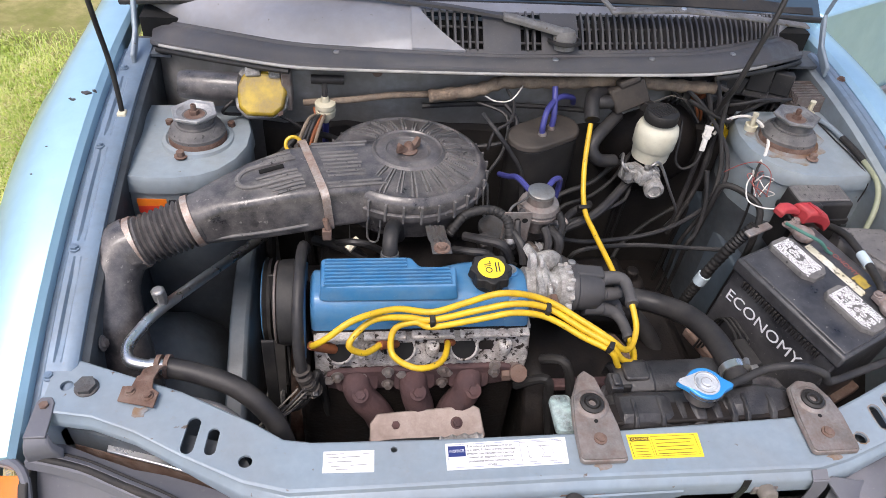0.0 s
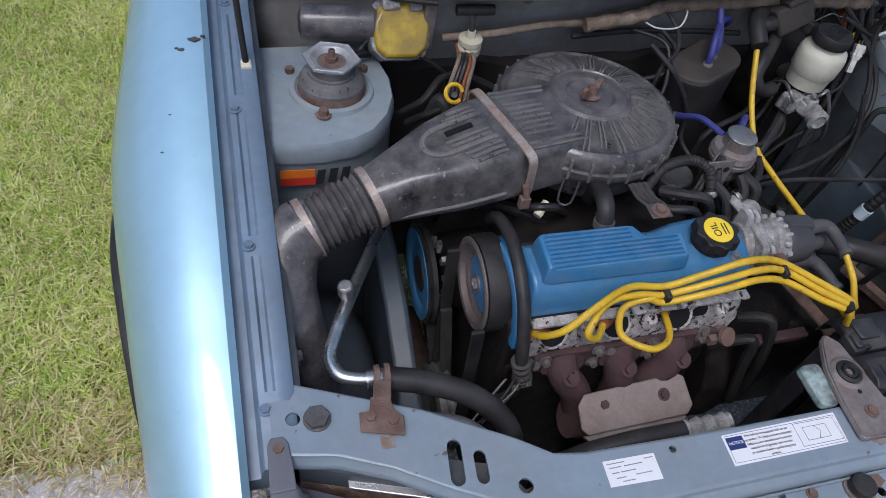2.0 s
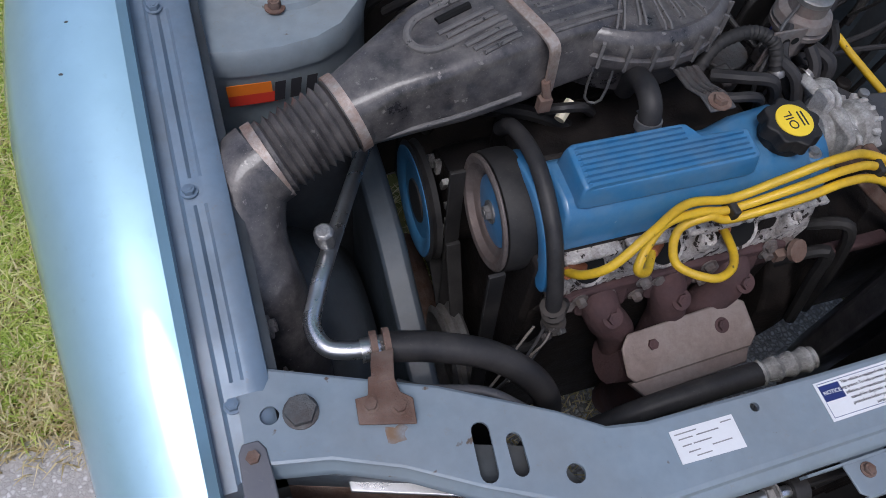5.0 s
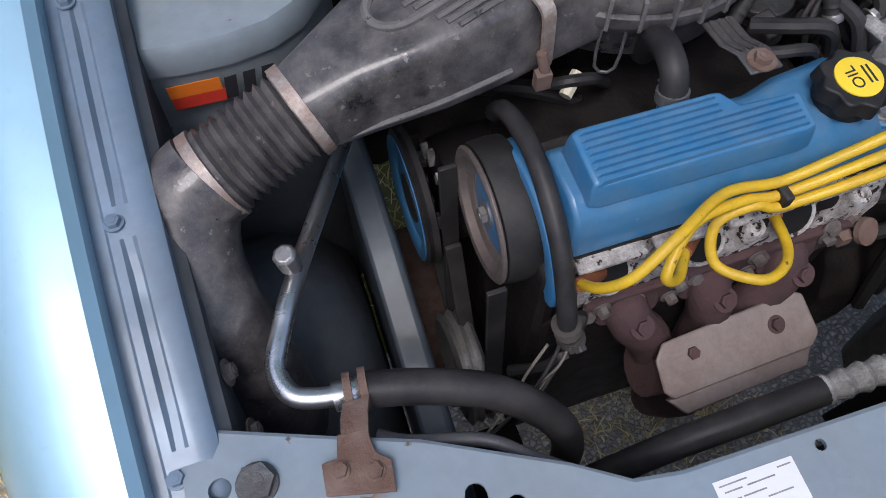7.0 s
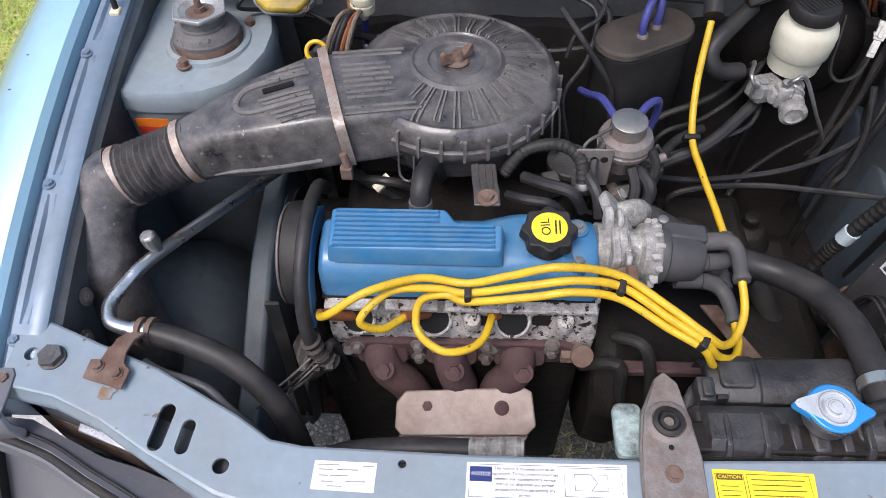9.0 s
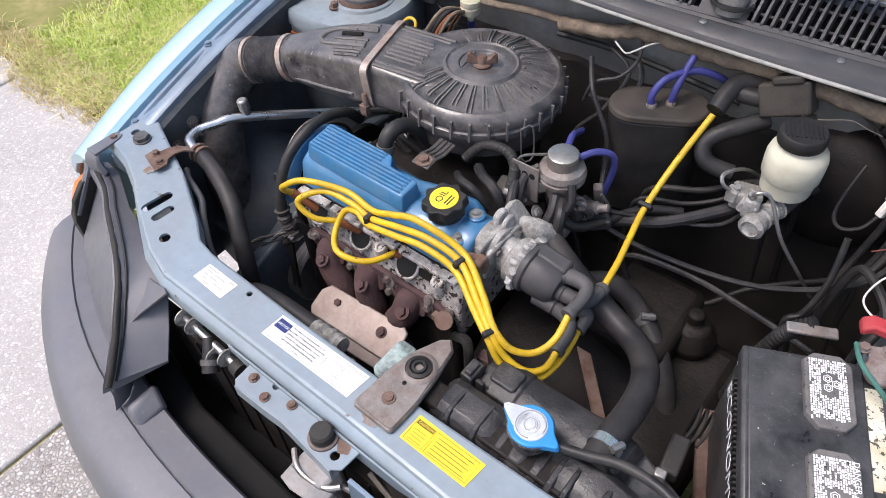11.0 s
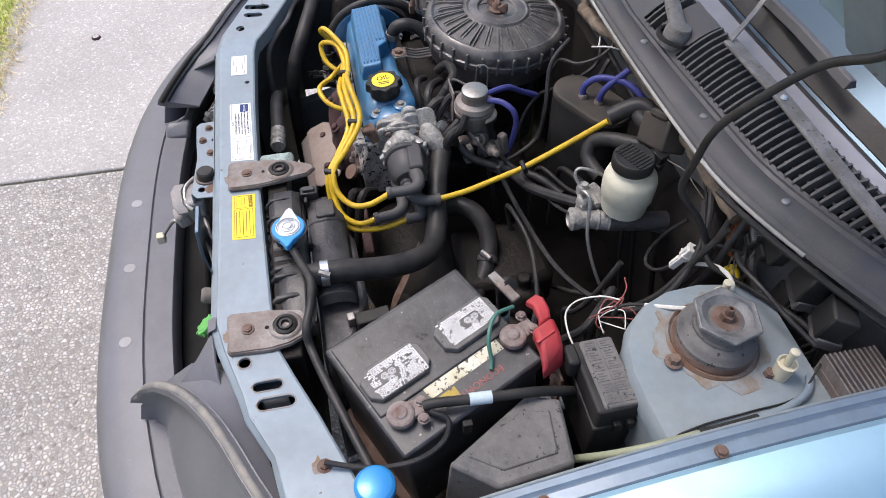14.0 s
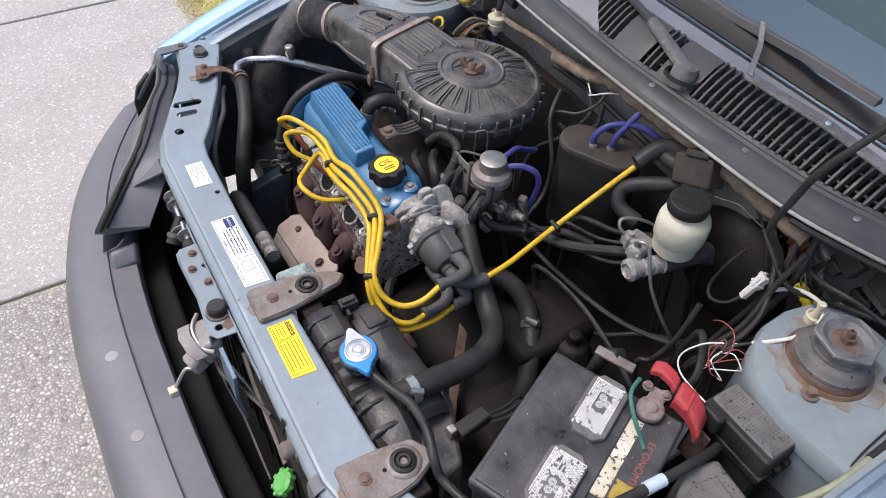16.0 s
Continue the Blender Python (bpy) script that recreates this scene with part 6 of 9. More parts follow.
for x, n in ((0.013, 0), (0.187, 1)):
    c = bm4 @ Matrix.Translation((x, 0.140, 0.800))
    part("post", Shape().lathe([(0.0095, 0), (0.009, 0.015), (0.007, 0.017), (0.003, 0.0175)], 20, c), M_corroded, bat, "grey lead battery post")
    turn = 160 if n == 0 else 150
    part("terminal_clamp", Shape().lathe([(0.017, 0.003), (0.018, 0.012), (0.015, 0.015), (0.010, 0.015)], 20, c).box(0.008, 0.032, -0.011, 0.011, 0.003, 0.012, c @ pose(0, 0, 0, 0, 0, turn + 20)), M_corroded, bat, "corroded battery terminal clamp", 0.002)
    for q in (((-0.026, -0.016), (-0.026, 0.008)) if n == 0 else ((-0.028, 0.001), (-0.018, 0.022))):
        bolt(c @ Vector((q[0], q[1], 0.012)), 0.0062, M_corroded, bat, washer=1.2)
red = thing("terminal_cover", "red plastic battery terminal cover", "terminal cover")
part("cover", Shape().loft([[bm4 @ Vector((x + a, y, z + b)) for a, b in ((-0.016, -0.016), (0.017, -0.016), (0.018, 0.004), (0.013, 0.009), (-0.010, 0.009), (-0.016, 0.003))] for x, y, z in ((-0.020, 0.158, 0.823), (-0.019, 0.162, 0.827), (-0.013, 0.180, 0.826), (-0.006, 0.194, 0.819), (0.000, 0.203, 0.806))]), M_red, red, "boxy red plastic cover", 0.004)
part("sleeve", Shape().loft([[bm4 @ Vector((x + a, y, z + b)) for a, b in ((-0.010, -0.008), (0.010, -0.008), (0.009, 0.005), (-0.009, 0.005))] for x, y, z in ((-0.034, 0.118, 0.826), (-0.036, 0.130, 0.830), (-0.032, 0.146, 0.828), (-0.026, 0.156, 0.824))]), M_red, red, "red plastic sleeve", 0.003)
part("rib", Shape().box(-0.022, 0.006, 0.174, 0.178, 0.833, 0.837, bm4), M_red, red)
part("hold_down", Shape().box(-0.034, -0.020, 0.045, 0.100, 0.806, 0.812, bm4), M_rustgrey, car, "steel battery hold-down end", 0.002)
part("tray", Shape().box(-0.01, LB + 0.01, -0.01, WB + 0.01, 0.585, 0.605, bm4), M_rust, car, "rusty battery tray", 0.004)
part("tray_support", Shape().box(0.03, LB - 0.03, 0.02, WB, 0.32, 0.59, bm4), M_rust, car, "rusty battery tray support", 0.01)

# fuse box and relay cover
fb = thing("fuse_box", "black plastic fuse box with embossed lid", "fuse box")
fm = Matrix.Translation((0.541, 0.461, 0)) @ pose(0, 0, 0, 0, 0, 1)
part("base", Shape().box(-0.050, 0.052, -0.026, 0.026, 0.690, 0.775, fm), M_black, fb, bevel=0.003)
part("skirt", Shape().box(-0.054, 0.056, -0.030, 0.030, 0.768, 0.782, fm), M_black, fb, "flared lower edge of the lid", 0.003)
part("lid", Shape().prism(rounded(-0.052, 0.054, -0.028, 0.028, 0.005), 0.778, 0.814, fm, 0.95), M_black, fb, "black fuse box lid", 0.003)
part("lid_top", Shape().prism(rounded(-0.048, 0.050, -0.018, 0.026, 0.004), 0.812, 0.8165, fm, 0.97), M_dustplastic, fb, "dusty embossed top of the lid", 0.0015)
for i in range(6):
    for j in range(2):
        x, y = -0.044 + 0.0150 * i, -0.014 + 0.019 * j
        f = part("raised_field", Shape().box(x, x + 0.0128, y, y + 0.0165, 0.8160, 0.8174, fm), M_dustplastic, fb, bevel=0.0005)
        for k in range(3):
            part("lettering_bar", Shape().box(x + 0.0020 + 0.0035 * k, x + 0.0034 + 0.0035 * k, y + 0.003, y + 0.0140 - 0.004 * ((i + k) % 2), 0.8172, 0.8179, fm), M_cowl, f)
part("side_clip", Shape().prism(rounded(-0.046, -0.014, -0.040, -0.024, 0.006), 0.790, 0.820, fm, 0.92), M_black, fb, "tall black clip on the lid's side", 0.003)
for x in (-0.005, 0.012):
    part("latch", Shape().box(0.052, 0.060, x, x + 0.010, 0.770, 0.788, fm), M_black, fb, bevel=0.002)
rust_bracket = thing("fuse_box_bracket", "rusty steel bracket beside the fuse box", "bracket")
part("plate", Shape().box(0.500, 0.530, 0.412, 0.416, 0.720, 0.790).box(0.500, 0.504, 0.412, 0.440, 0.720, 0.780), M_rust, rust_bracket, bevel=0.001)
bolt((0.515, 0.412, 0.772), 0.0065, M_rust, rust_bracket, (0, -1, 0.2))
rc = thing("relay_cover", "scuffed dark grey plastic cover beside the battery", "relay cover")
part("cover", Shape().prism([(0.536, 0.366), (0.550, 0.408), (0.640, 0.40), (0.652, 0.30), (0.610, 0.245)], 0.66, 0.792, None, 0.93), M_dustplastic, rc, bevel=0.005)
part("raised_panel", Shape().prism([(0.560, 0.352), (0.568, 0.386), (0.622, 0.380), (0.630, 0.312), (0.605, 0.275)], 0.7915, 0.7945, None, 0.96), M_dustplastic, rc, bevel=0.0015)
for y in (0.30, 0.36):
    part("snap", Shape().box(0.556, 0.564, y - 0.02, y - 0.008, 0.765, 0.786), M_black, rc, bevel=0.001)
wash = thing("washer_bottle", "cream washer bottle with round blue cap", "washer bottle")
part("cap", Shape().lathe([(0.024, 0), (0.024, 0.012), (0.020, 0.016), (0.006, 0.018)], 28, pose(0.616, 0.166, 0.779)), M_radblue, wash, bevel=0.001)
part("neck", Shape().lathe([(0.019, -0.15), (0.019, 0.002), (0.010, 0.003)], 20, pose(0.616, 0.166, 0.779)), M_reservoir, wash, "cream filler neck")

# ---- radiator ----
rad = thing("radiator", "black radiator with plastic top tank behind the support", "radiator")
part("core", Shape().box(0.04, 0.40, 0.062, 0.095, 0.32, 0.745), M_block, rad, "dark finned radiator core", 0.003)
part("top_tank", Shape().loft([[(x, y, z) for y, z in ((0.058, 0.715), (0.059, 0.733 - d), (0.066, 0.741 - d), (0.104, 0.744 - d), (0.116, 0.738 - d), (0.118, 0.715))] for x, d in ((0.072, 0.010), (0.078, 0.0), (0.20, -0.002), (0.345, 0.0), (0.352, 0.010))]), M_tank, rad, "black plastic radiator top tank", 0.004)
part("tank_dome", Shape().loft([[(x, y, z) for y, z in ((0.060, 0.735), (0.063, 0.745 - d), (0.072, 0.752 - d), (0.100, 0.753 - d), (0.112, 0.745 - d), (0.114, 0.735))] for x, d in ((0.080, 0.008), (0.085, 0.0), (0.122, -0.001), (0.150, 0.002), (0.163, 0.010))]), M_tank, rad, "raised end of the tank", 0.003)
part("tank_dome", Shape().loft([[(x, y + e, z) for y, z in ((0.060, 0.735), (0.064, 0.744 - d), (0.080, 0.754 - d), (0.104, 0.755 - d), (0.116, 0.744 - d), (0.118, 0.735))] for x, d, e in ((0.232, 0.012, 0.0), (0.246, 0.001, 0.0), (0.285, -0.001, 0.004), (0.320, 0.004, 0.002), (0.340, 0.012, 0.0))]), M_tank, rad, "raised end of the tank", 0.003)
for x, w, h in ((0.102, 0.004, 0.757), (0.140, 0.004, 0.756), (0.172, 0.006, 0.749), (0.196, 0.010, 0.751), (0.222, 0.007, 0.750), (0.243, 0.005, 0.755), (0.262, 0.004, 0.758), (0.300, 0.005, 0.757)):
    part("tank_rib", Shape().loft([[(x + a, y, z - d) for y, z in ((0.0570, 0.724), (0.0575, h - 0.014), (0.0660, h - 0.004), (0.088, h - 0.001), (0.104, h - 0.005))] + [(x + a, 0.096, 0.735)] for a, d in ((-w, 0.004), (-w * 0.6, 0.0), (w * 0.6, 0.0), (w, 0.004))]), M_tank, rad, bevel=0.001)
for i in range(16):
    part("crimp_tab", Shape().box(0.082 + 0.0165 * i, 0.092 + 0.0165 * i, 0.0530, 0.0585, 0.712, 0.7225), M_darksteel, rad, bevel=0.001)
# black strip standing in for the shade between support and tank
part("gutter", Shape().box(0.074, 0.350, 0.049, 0.0575, 0.706, 0.713), M_dark, rad)
for i in range(3):
    part("seam_tab", Shape().box(0.10 + 0.09 * i, 0.112 + 0.09 * i, 0.1185, 0.124, 0.728, 0.748), M_black, rad, bevel=0.001)
part("crusted_clip", Shape().prism(rounded(-0.012, 0.018, 0.052, 0.110, 0.008), 0.738, 0.752, None, 0.97), M_crust, rad, "black clip crusted with pale green deposit", 0.003)
part("filler_neck", Shape().lathe([(0.023, -0.01), (0.023, 0.008), (0.027, 0.010), (0.027, 0.013)], 24, pose(0.198, 0.094, 0.770)), M_plastic, rad)
cm = pose(0.198, 0.094, 0.784, 3, 0, -6)
ears = [(0.027 * math.cos(a) * (1 + 0.50 * max(0, math.cos(2 * a)) ** 5), 0.026 * math.sin(a)) for a in [6.28319 * i / 48 for i in range(48)]]
rcap = part("radiator_cap", Shape().prism(ears, -0.006, 0.003, cm, 0.95), M_radblue, rad, "blue printed radiator cap with ears", 0.0015)
part("cap_disc", Shape().lathe([(0.0195, 0.0022), (0.0185, 0.0042), (0.0150, 0.0046), (0.0140, 0.0036), (0.0105, 0.0036), (0.0095, 0.0048), (0.0060, 0.0050), (0.0050, 0.0066), (0.001, 0.0068)], 28, cm), M_capwhite, rcap, "white printed centre")
part("white_ear", Shape().prism([(-0.010, 0.016), (-0.016, 0.013), (-0.036, 0.004), (-0.039, 0.0), (-0.036, -0.004), (-0.016, -0.013), (-0.010, -0.014)], 0.0031, 0.0036, cm), M_capwhite, rcap, "white printed ear")
for r in (0.0165, 0.0075):
    part("print_ring", Shape().tube([cm @ Vector((r * math.cos(0.5236 * k), r * math.sin(0.5236 * k), 0.0047)) for k in range(11)], 0.0007, 5), M_faint, rcap)
part("fan_shroud", Shape().prism([(0.07, 0.12), (0.38, 0.12), (0.37, 0.16), (0.28, 0.195), (0.16, 0.190), (0.09, 0.160)], 0.36, 0.700, None, 1.0), M_plastic, rad, "dusty black fan shroud", 0.006)
part("fan_shroud_top", Shape().loft([[(0.094, y, z - 0.012), (0.096, y, z - 0.002), (0.102, y, z), (0.150, y, z + 0.002), (0.152, y, z - 0.001), (0.235, y, z), (0.246, y, z + 0.003), (0.292, y, z - 0.006), (0.302, y, z - 0.020)] for y, z in ((0.121, 0.732), (0.130, 0.738), (0.150, 0.741), (0.168, 0.738), (0.178, 0.730), (0.182, 0.705))]), M_tank, rad, "dusty black shroud top", 0.002)
part("shroud_step", Shape().prism(rounded(0.108, 0.146, 0.134, 0.166, 0.006), 0.738, 0.7455, None, 0.95), M_tank, rad, "raised field on the shroud", 0.002)
part("shroud_clip", Shape().box(0.080, 0.098, 0.114, 0.142, 0.730, 0.752).box(0.084, 0.094, 0.118, 0.138, 0.751, 0.757), M_tank, rad, "black plastic shroud clip", 0.002)
fanplug = thing("fan_plug", "black fan wiring plug with steel clip beside the hose", "plug")
part("plug", Shape().block((0.022, 0.052, 0.022), pose(0.330, 0.198, 0.706, 0, 0, 8)), M_black, fanplug, bevel=0.003)
part("clip", Shape().block((0.014, 0.012, 0.018), pose(0.328, 0.166, 0.710, 0, 0, 8)), M_steel, fanplug, "dull steel clip", 0.002)
for k in (-0.008, 0.0, 0.008):
    part("wire", Shape().tube([(0.336 + k, 0.222, 0.708 + k * 0.4), (0.338 + k, 0.250, 0.706), (0.332 + k, 0.285, 0.694), (0.325 + k, 0.30, 0.60)], 0.0022, 7), M_black, fanplug)
hose = thing("radiator_hose", "thick black upper radiator hose with steel clamp", "hose")
part("hose", Shape().tube([(0.268, 0.112, 0.752), (0.268, 0.16, 0.752), (0.266, 0.215, 0.742), (0.252, 0.265, 0.728), (0.22, 0.305, 0.712), (0.17, 0.325, 0.712), (0.10, 0.340, 0.738), (0.045, 0.358, 0.760)], 0.0175, 16), M_hose, hose)
part("clamp", Shape().lathe([(0.0185, -0.006), (0.0198, -0.006), (0.0198, 0.006), (0.0185, 0.006)], 24, along((0.268, 0.138, 0.752), (0, 1, -0.03))), M_pipe, hose, "bright steel worm clamp")
part("clamp_screw", Shape().tube([(0.279, 0.130, 0.770), (0.285, 0.145, 0.766)], 0.005, 8), M_steel, hose)
part("overflow_tube", Shape().tube([(0.225, 0.095, 0.772), (0.26, 0.106, 0.774), (0.30, 0.118, 0.780), (0.345, 0.116, 0.786), (0.38, 0.106, 0.780), (0.40, 0.108, 0.758), (0.46, 0.125, 0.758), (0.60, 0.17, 0.755)], 0.0060, 12), M_hose, rad, "black overflow tube")
lower = thing("lower_hose", "black lower coolant hose with clamp", "hose")
part("hose", Shape().tube([(0.30, 0.30, 0.50), (0.262, 0.352, 0.565), (0.225, 0.388, 0.600), (0.185, 0.412, 0.622), (0.150, 0.420, 0.645), (0.118, 0.405, 0.668), (0.095, 0.375, 0.672), (0.080, 0.345, 0.640)], 0.0165, 14), M_hose, lower)
part("clamp", Shape().lathe([(0.0170, -0.006), (0.0188, -0.006), (0.0188, 0.006), (0.0170, 0.006)], 24, along((0.186, 0.4115, 0.6215), (-0.84, 0.40, 0.45))), M_darksteel, lower, "dull worm clamp")
part("clamp_screw", Shape().tube([(0.200, 0.412, 0.640), (0.184, 0.400, 0.644)], 0.0055, 8), M_steel, lower)

# brackets on the support
def mount(x0, points, hole, bo, turn):
    b = thing("radiator_bracket", "grey rust-flecked steel radiator mounting bracket", "bracket", "radiator brackets")
    for _ in range(2):
        points = [(p[0] * (1 - k) + q[0] * k, p[1] * (1 - k) + q[1] * k) for p, q in zip(points, points[1:] + points[:1]) for k in (0.07, 0.93)]
    part("plate", sheet_with_holes(points, [circle(hole[0], hole[1], 0.006, 12)], 0.7605, 0.003), M_rustgrey, b, bevel=0.001)
    n = len(points)
    cx, cy = sum(p[0] for p in points) / n, sum(p[1] for p in points) / n
    grow = lambda x, y, d: (x + d * (x - cx) / math.hypot(x - cx, y - cy), y + d * (y - cy) / math.hypot(x - cx, y - cy))
    rimp = Shape().loft([[(*grow(x, y, d), z) for d, z in ((0.0003, 0.7590), (0.0022, 0.7580), (0.0034, 0.7535), (0.0020, 0.7530), (0.0003, 0.7560))] for x, y in points + points[:1]], True, False)
    part("edge", rimp, M_rustgrey, b)
    part("cup", Shape().lathe([(0.0235, 0.0), (0.0215, 0.0022), (0.0175, 0.0030), (0.0165, 0.0012)], 26, pose(hole[0], hole[1], 0.7605)), M_rustgrey, b, "pressed ring round the grommet")
    part("grommet", Shape().lathe([(0.016, 0), (0.016, 0.004), (0.012, 0.006), (0.010, 0.003), (0.009, 0.006), (0.006, 0.006), (0.005, 0.001)], 24, pose(hole[0], hole[1], 0.760)), M_rubber, b, "black rubber grommet")
    bolt((bo[0], bo[1], 0.7605), 0.0065, M_rust, b, h=0.4, washer=1.35)
    part("pin", Shape().lathe([(0.0028, 0), (0.0028, 0.001), (0.001, 0.0012)], 10, pose((hole[0] + bo[0]) / 2, (hole[1] + bo[1]) / 2, 0.7602)), M_dark, b)


mount(0, [(0.008, 0.004), (0.068, 0.003), (0.068, 0.05), (0.062, 0.090), (0.056, 0.128), (0.044, 0.140), (0.034, 0.132), (0.018, 0.095), (0.012, 0.06)], (0.041, 0.085), (0.039, 0.032), 0)
mount(1, [(0.322, 0.000), (0.386, 0.000), (0.388, 0.055), (0.384, 0.080), (0.372, 0.105), (0.352, 0.110), (0.333, 0.098), (0.326, 0.055)], (0.356, 0.077), (0.353, 0.026), 0)

# labels on the support
def sticker(name, label, corners, mat):
    t = thing(name, label, "label")
    part("paper", Shape().prism(corners, 0.7502, 0.7508), mat, t)
    return t


st = sticker("parts_label", "small worn white paper label with faint print", [(-0.316, 0.009), (-0.253, 0.007), (-0.252, 0.037), (-0.315, 0.038)], M_stickerwhite)
for x0, x1, y0 in ((-0.312, -0.290, 0.0332), (-0.266, -0.255, 0.0325), (-0.310, -0.296, 0.0285), (-0.292, -0.270, 0.0285), (-0.309, -0.300, 0.0225), (-0.298, -0.280, 0.0225), (-0.306, -0.294, 0.0165), (-0.282, -0.262, 0.0170), (-0.300, -0.285, 0.0120)):
    part("print_bar", Shape().box(x0, x1, y0, y0 + 0.0011, 0.7508, 0.7510), M_faint, st)
no = sticker("notice_label", "white airbag notice label with blue heading", [(-0.163, 0.004), (-0.007, 0.005), (-0.004, 0.043), (-0.162, 0.041)], M_stickerwhite)
part("heading", Shape().box(-0.159, -0.137, 0.022, 0.037, 0.7508, 0.7510), M_inkblue, no, "blue heading box")
text("NOTICE", 0.0052, pose(-0.148, 0.0295, 0.7512), M_stickerwhite, no)
for i, line in enumerate(("This vehicle is equipped with an air", "bag system. To help prevent unwanted", "inflation, see manufacturer's service", "manual for diagnostic and service", "procedures before performing any", "service.")):
    c = text(line, 0.0042, pose(-0.105, 0.0355 - 0.0052 * i, 0.7510), M_ink, no)
dg = Shape()
for pts in (((-0.066, 0.010), (-0.010, 0.010), (-0.010, 0.038), (-0.066, 0.038), (-0.066, 0.010)), ((-0.056, 0.016), (-0.024, 0.016), (-0.024, 0.032), (-0.056, 0.032), (-0.056, 0.016)), ((-0.040, 0.016), (-0.034, 0.024), (-0.040, 0.032))):
    dg.tube([(x, y, 0.7509) for x, y in pts], 0.0003, 4, 1, False)
part("diagram", dg, M_ink, no)
part("frame", Shape().tube([(x, y, 0.7508) for x, y in ((-0.160, 0.007), (-0.009, 0.007), (-0.007, 0.040), (-0.159, 0.039), (-0.160, 0.007))], 0.0003, 4, 1, False), M_inkblue, no)
ye = sticker("caution_label", "yellow caution label with black print", [(0.078, 0.006), (0.174, 0.005), (0.177, 0.040), (0.079, 0.042)], M_stickeryellow)
fr = Shape()
for x0, x1 in ((0.081, 0.108), (0.111, 0.171)):
    fr.tube([(x, y, 0.7508) for x, y in ((x0, 0.009), (x1, 0.009), (x1, 0.0375), (x0, 0.0375), (x0, 0.009))], 0.0004, 4, 1, False)
for r in range(5):
    fr.box(0.115, 0.166 - 0.004 * (r % 2), 0.0115 + 0.0051 * r, 0.0124 + 0.0051 * r, 0.7507, 0.7510)
for r in range(4):
    fr.box(0.085, 0.104 - 0.002 * (r % 2), 0.0115 + 0.0045 * r, 0.0122 + 0.0045 * r, 0.7507, 0.7510)
fr.box(0.082, 0.107, 0.0315, 0.0370, 0.7507, 0.7510)
part("caution_print", fr, M_brownink, ye)
text("CAUTION", 0.0048, pose(0.0945, 0.0343, 0.7512), M_stickeryellow, ye)
kn = thing("filter_sticker", "red and orange sticker with black mark on the strut tower", "sticker")
knm = Matrix.Translation((-0.620, 0.4822, 0.781)) @ pose(0, 0, 0, 88, 0, -2)
part("band", Shape().box(0.0, 0.050, -0.014, 0.0, 0, 0.0008, knm), M_redink, kn, "red lower band")
part("band", Shape().box(0.0, 0.046, 0.0, 0.014, 0, 0.0008, knm), M_orangeink, kn, "orange upper band")
knk = Matrix.Translation((-0.5720, 0.4800, 0.781)) @ pose(0, 0, 0, 88, 0, 4) @ Matrix.Translation((-0.062, 0, 0))
for k in range(3):
    part("mark", Shape().prism([(0.060 + 0.017 * k, -0.012), (0.071 + 0.017 * k, -0.012), (0.075 + 0.017 * k, 0.013), (0.064 + 0.017 * k, 0.013)], 0.0009, 0.0016, knk), M_ink, kn, "plain black bar")

# ---- firewall components ----
wm = thing("wiper_motor", "grey wiper motor with yellowed plastic cover", "wiper motor")
part("motor", Shape().lathe([(0.010, 0), (0.022, 0.004), (0.025, 0.014), (0.025, 0.105), (0.021, 0.11)], 26, along((-0.572, 0.680, 0.888), (1, -0.08, 0))), M_plastic, wm, "grey cylindrical motor")
wmm = along((-0.430, 0.668, 0.884), (0.05, -0.72, 0.62))
case = [(-0.044, -0.030), (-0.030, -0.046), (0.020, -0.050), (0.040, -0.034), (0.048, 0.0), (0.042, 0.032), (0.012, 0.044), (-0.030, 0.040), (-0.046, 0.014)]
part("gear_case", Shape().prism(case, -0.02, 0.012, wmm).block((0.026, 0.020, 0.024), wmm @ pose(-0.012, 0.030, 0.016)).block((0.02, 0.02, 0.024), wmm @ pose(0.024, 0.026, 0.014)), M_alu, wm, "oxidised aluminium gear case", 0.003)
part("gear_cover", Shape().prism([(x * 0.92, y * 0.86 - 0.006) for x, y in case], 0.012, 0.022, wmm, 0.9), M_ywiper, wm, "yellowed plastic gear cover", 0.003)
for q in ((0.040, 0.0), (0.030, 0.032), (-0.040, 0.010), (0.028, -0.040)):
    bolt(wmm @ Vector((q[0], q[1], 0.012)), 0.004, M_rust, wm, (0.05, -0.72, 0.62))
part("lead", Shape().tube([(-0.478, 0.648, 0.875), (-0.492, 0.638, 0.866), (-0.496, 0.648, 0.85), (-0.47, 0.66, 0.84)], 0.003, 7), M_black, wm)
part("bracket", Shape().box(-0.395, -0.378, 0.655, 0.70, 0.85, 0.925), M_rustgrey, wm, bevel=0.003)
ff = thing("inline_filter", "cream plastic inline filter on a thin hose", "filter")
part("body", Shape().lathe([(0.006, -0.03), (0.008, -0.018), (0.017, -0.016), (0.018, -0.004), (0.015, -0.003), (0.015, 0.001), (0.018, 0.002), (0.018, 0.009), (0.008, 0.012), (0.006, 0.022)], 24, pose(-0.322, 0.652, 0.862)), M_cream, ff)
part("pipe", Shape().tube([(-0.322, 0.652, 0.83), (-0.325, 0.655, 0.76), (-0.32, 0.62, 0.70)], 0.006, 8), M_purple, ff)
part("pipe_top", Shape().tube([(-0.322, 0.652, 0.88), (-0.322, 0.66, 0.905)], 0.005, 8), M_hose, ff)
part("valve", Shape().tube([(-0.345, 0.668, 0.908), (-0.288, 0.666, 0.908)], 0.008, 10), M_hose, ff, "grey vacuum valve")
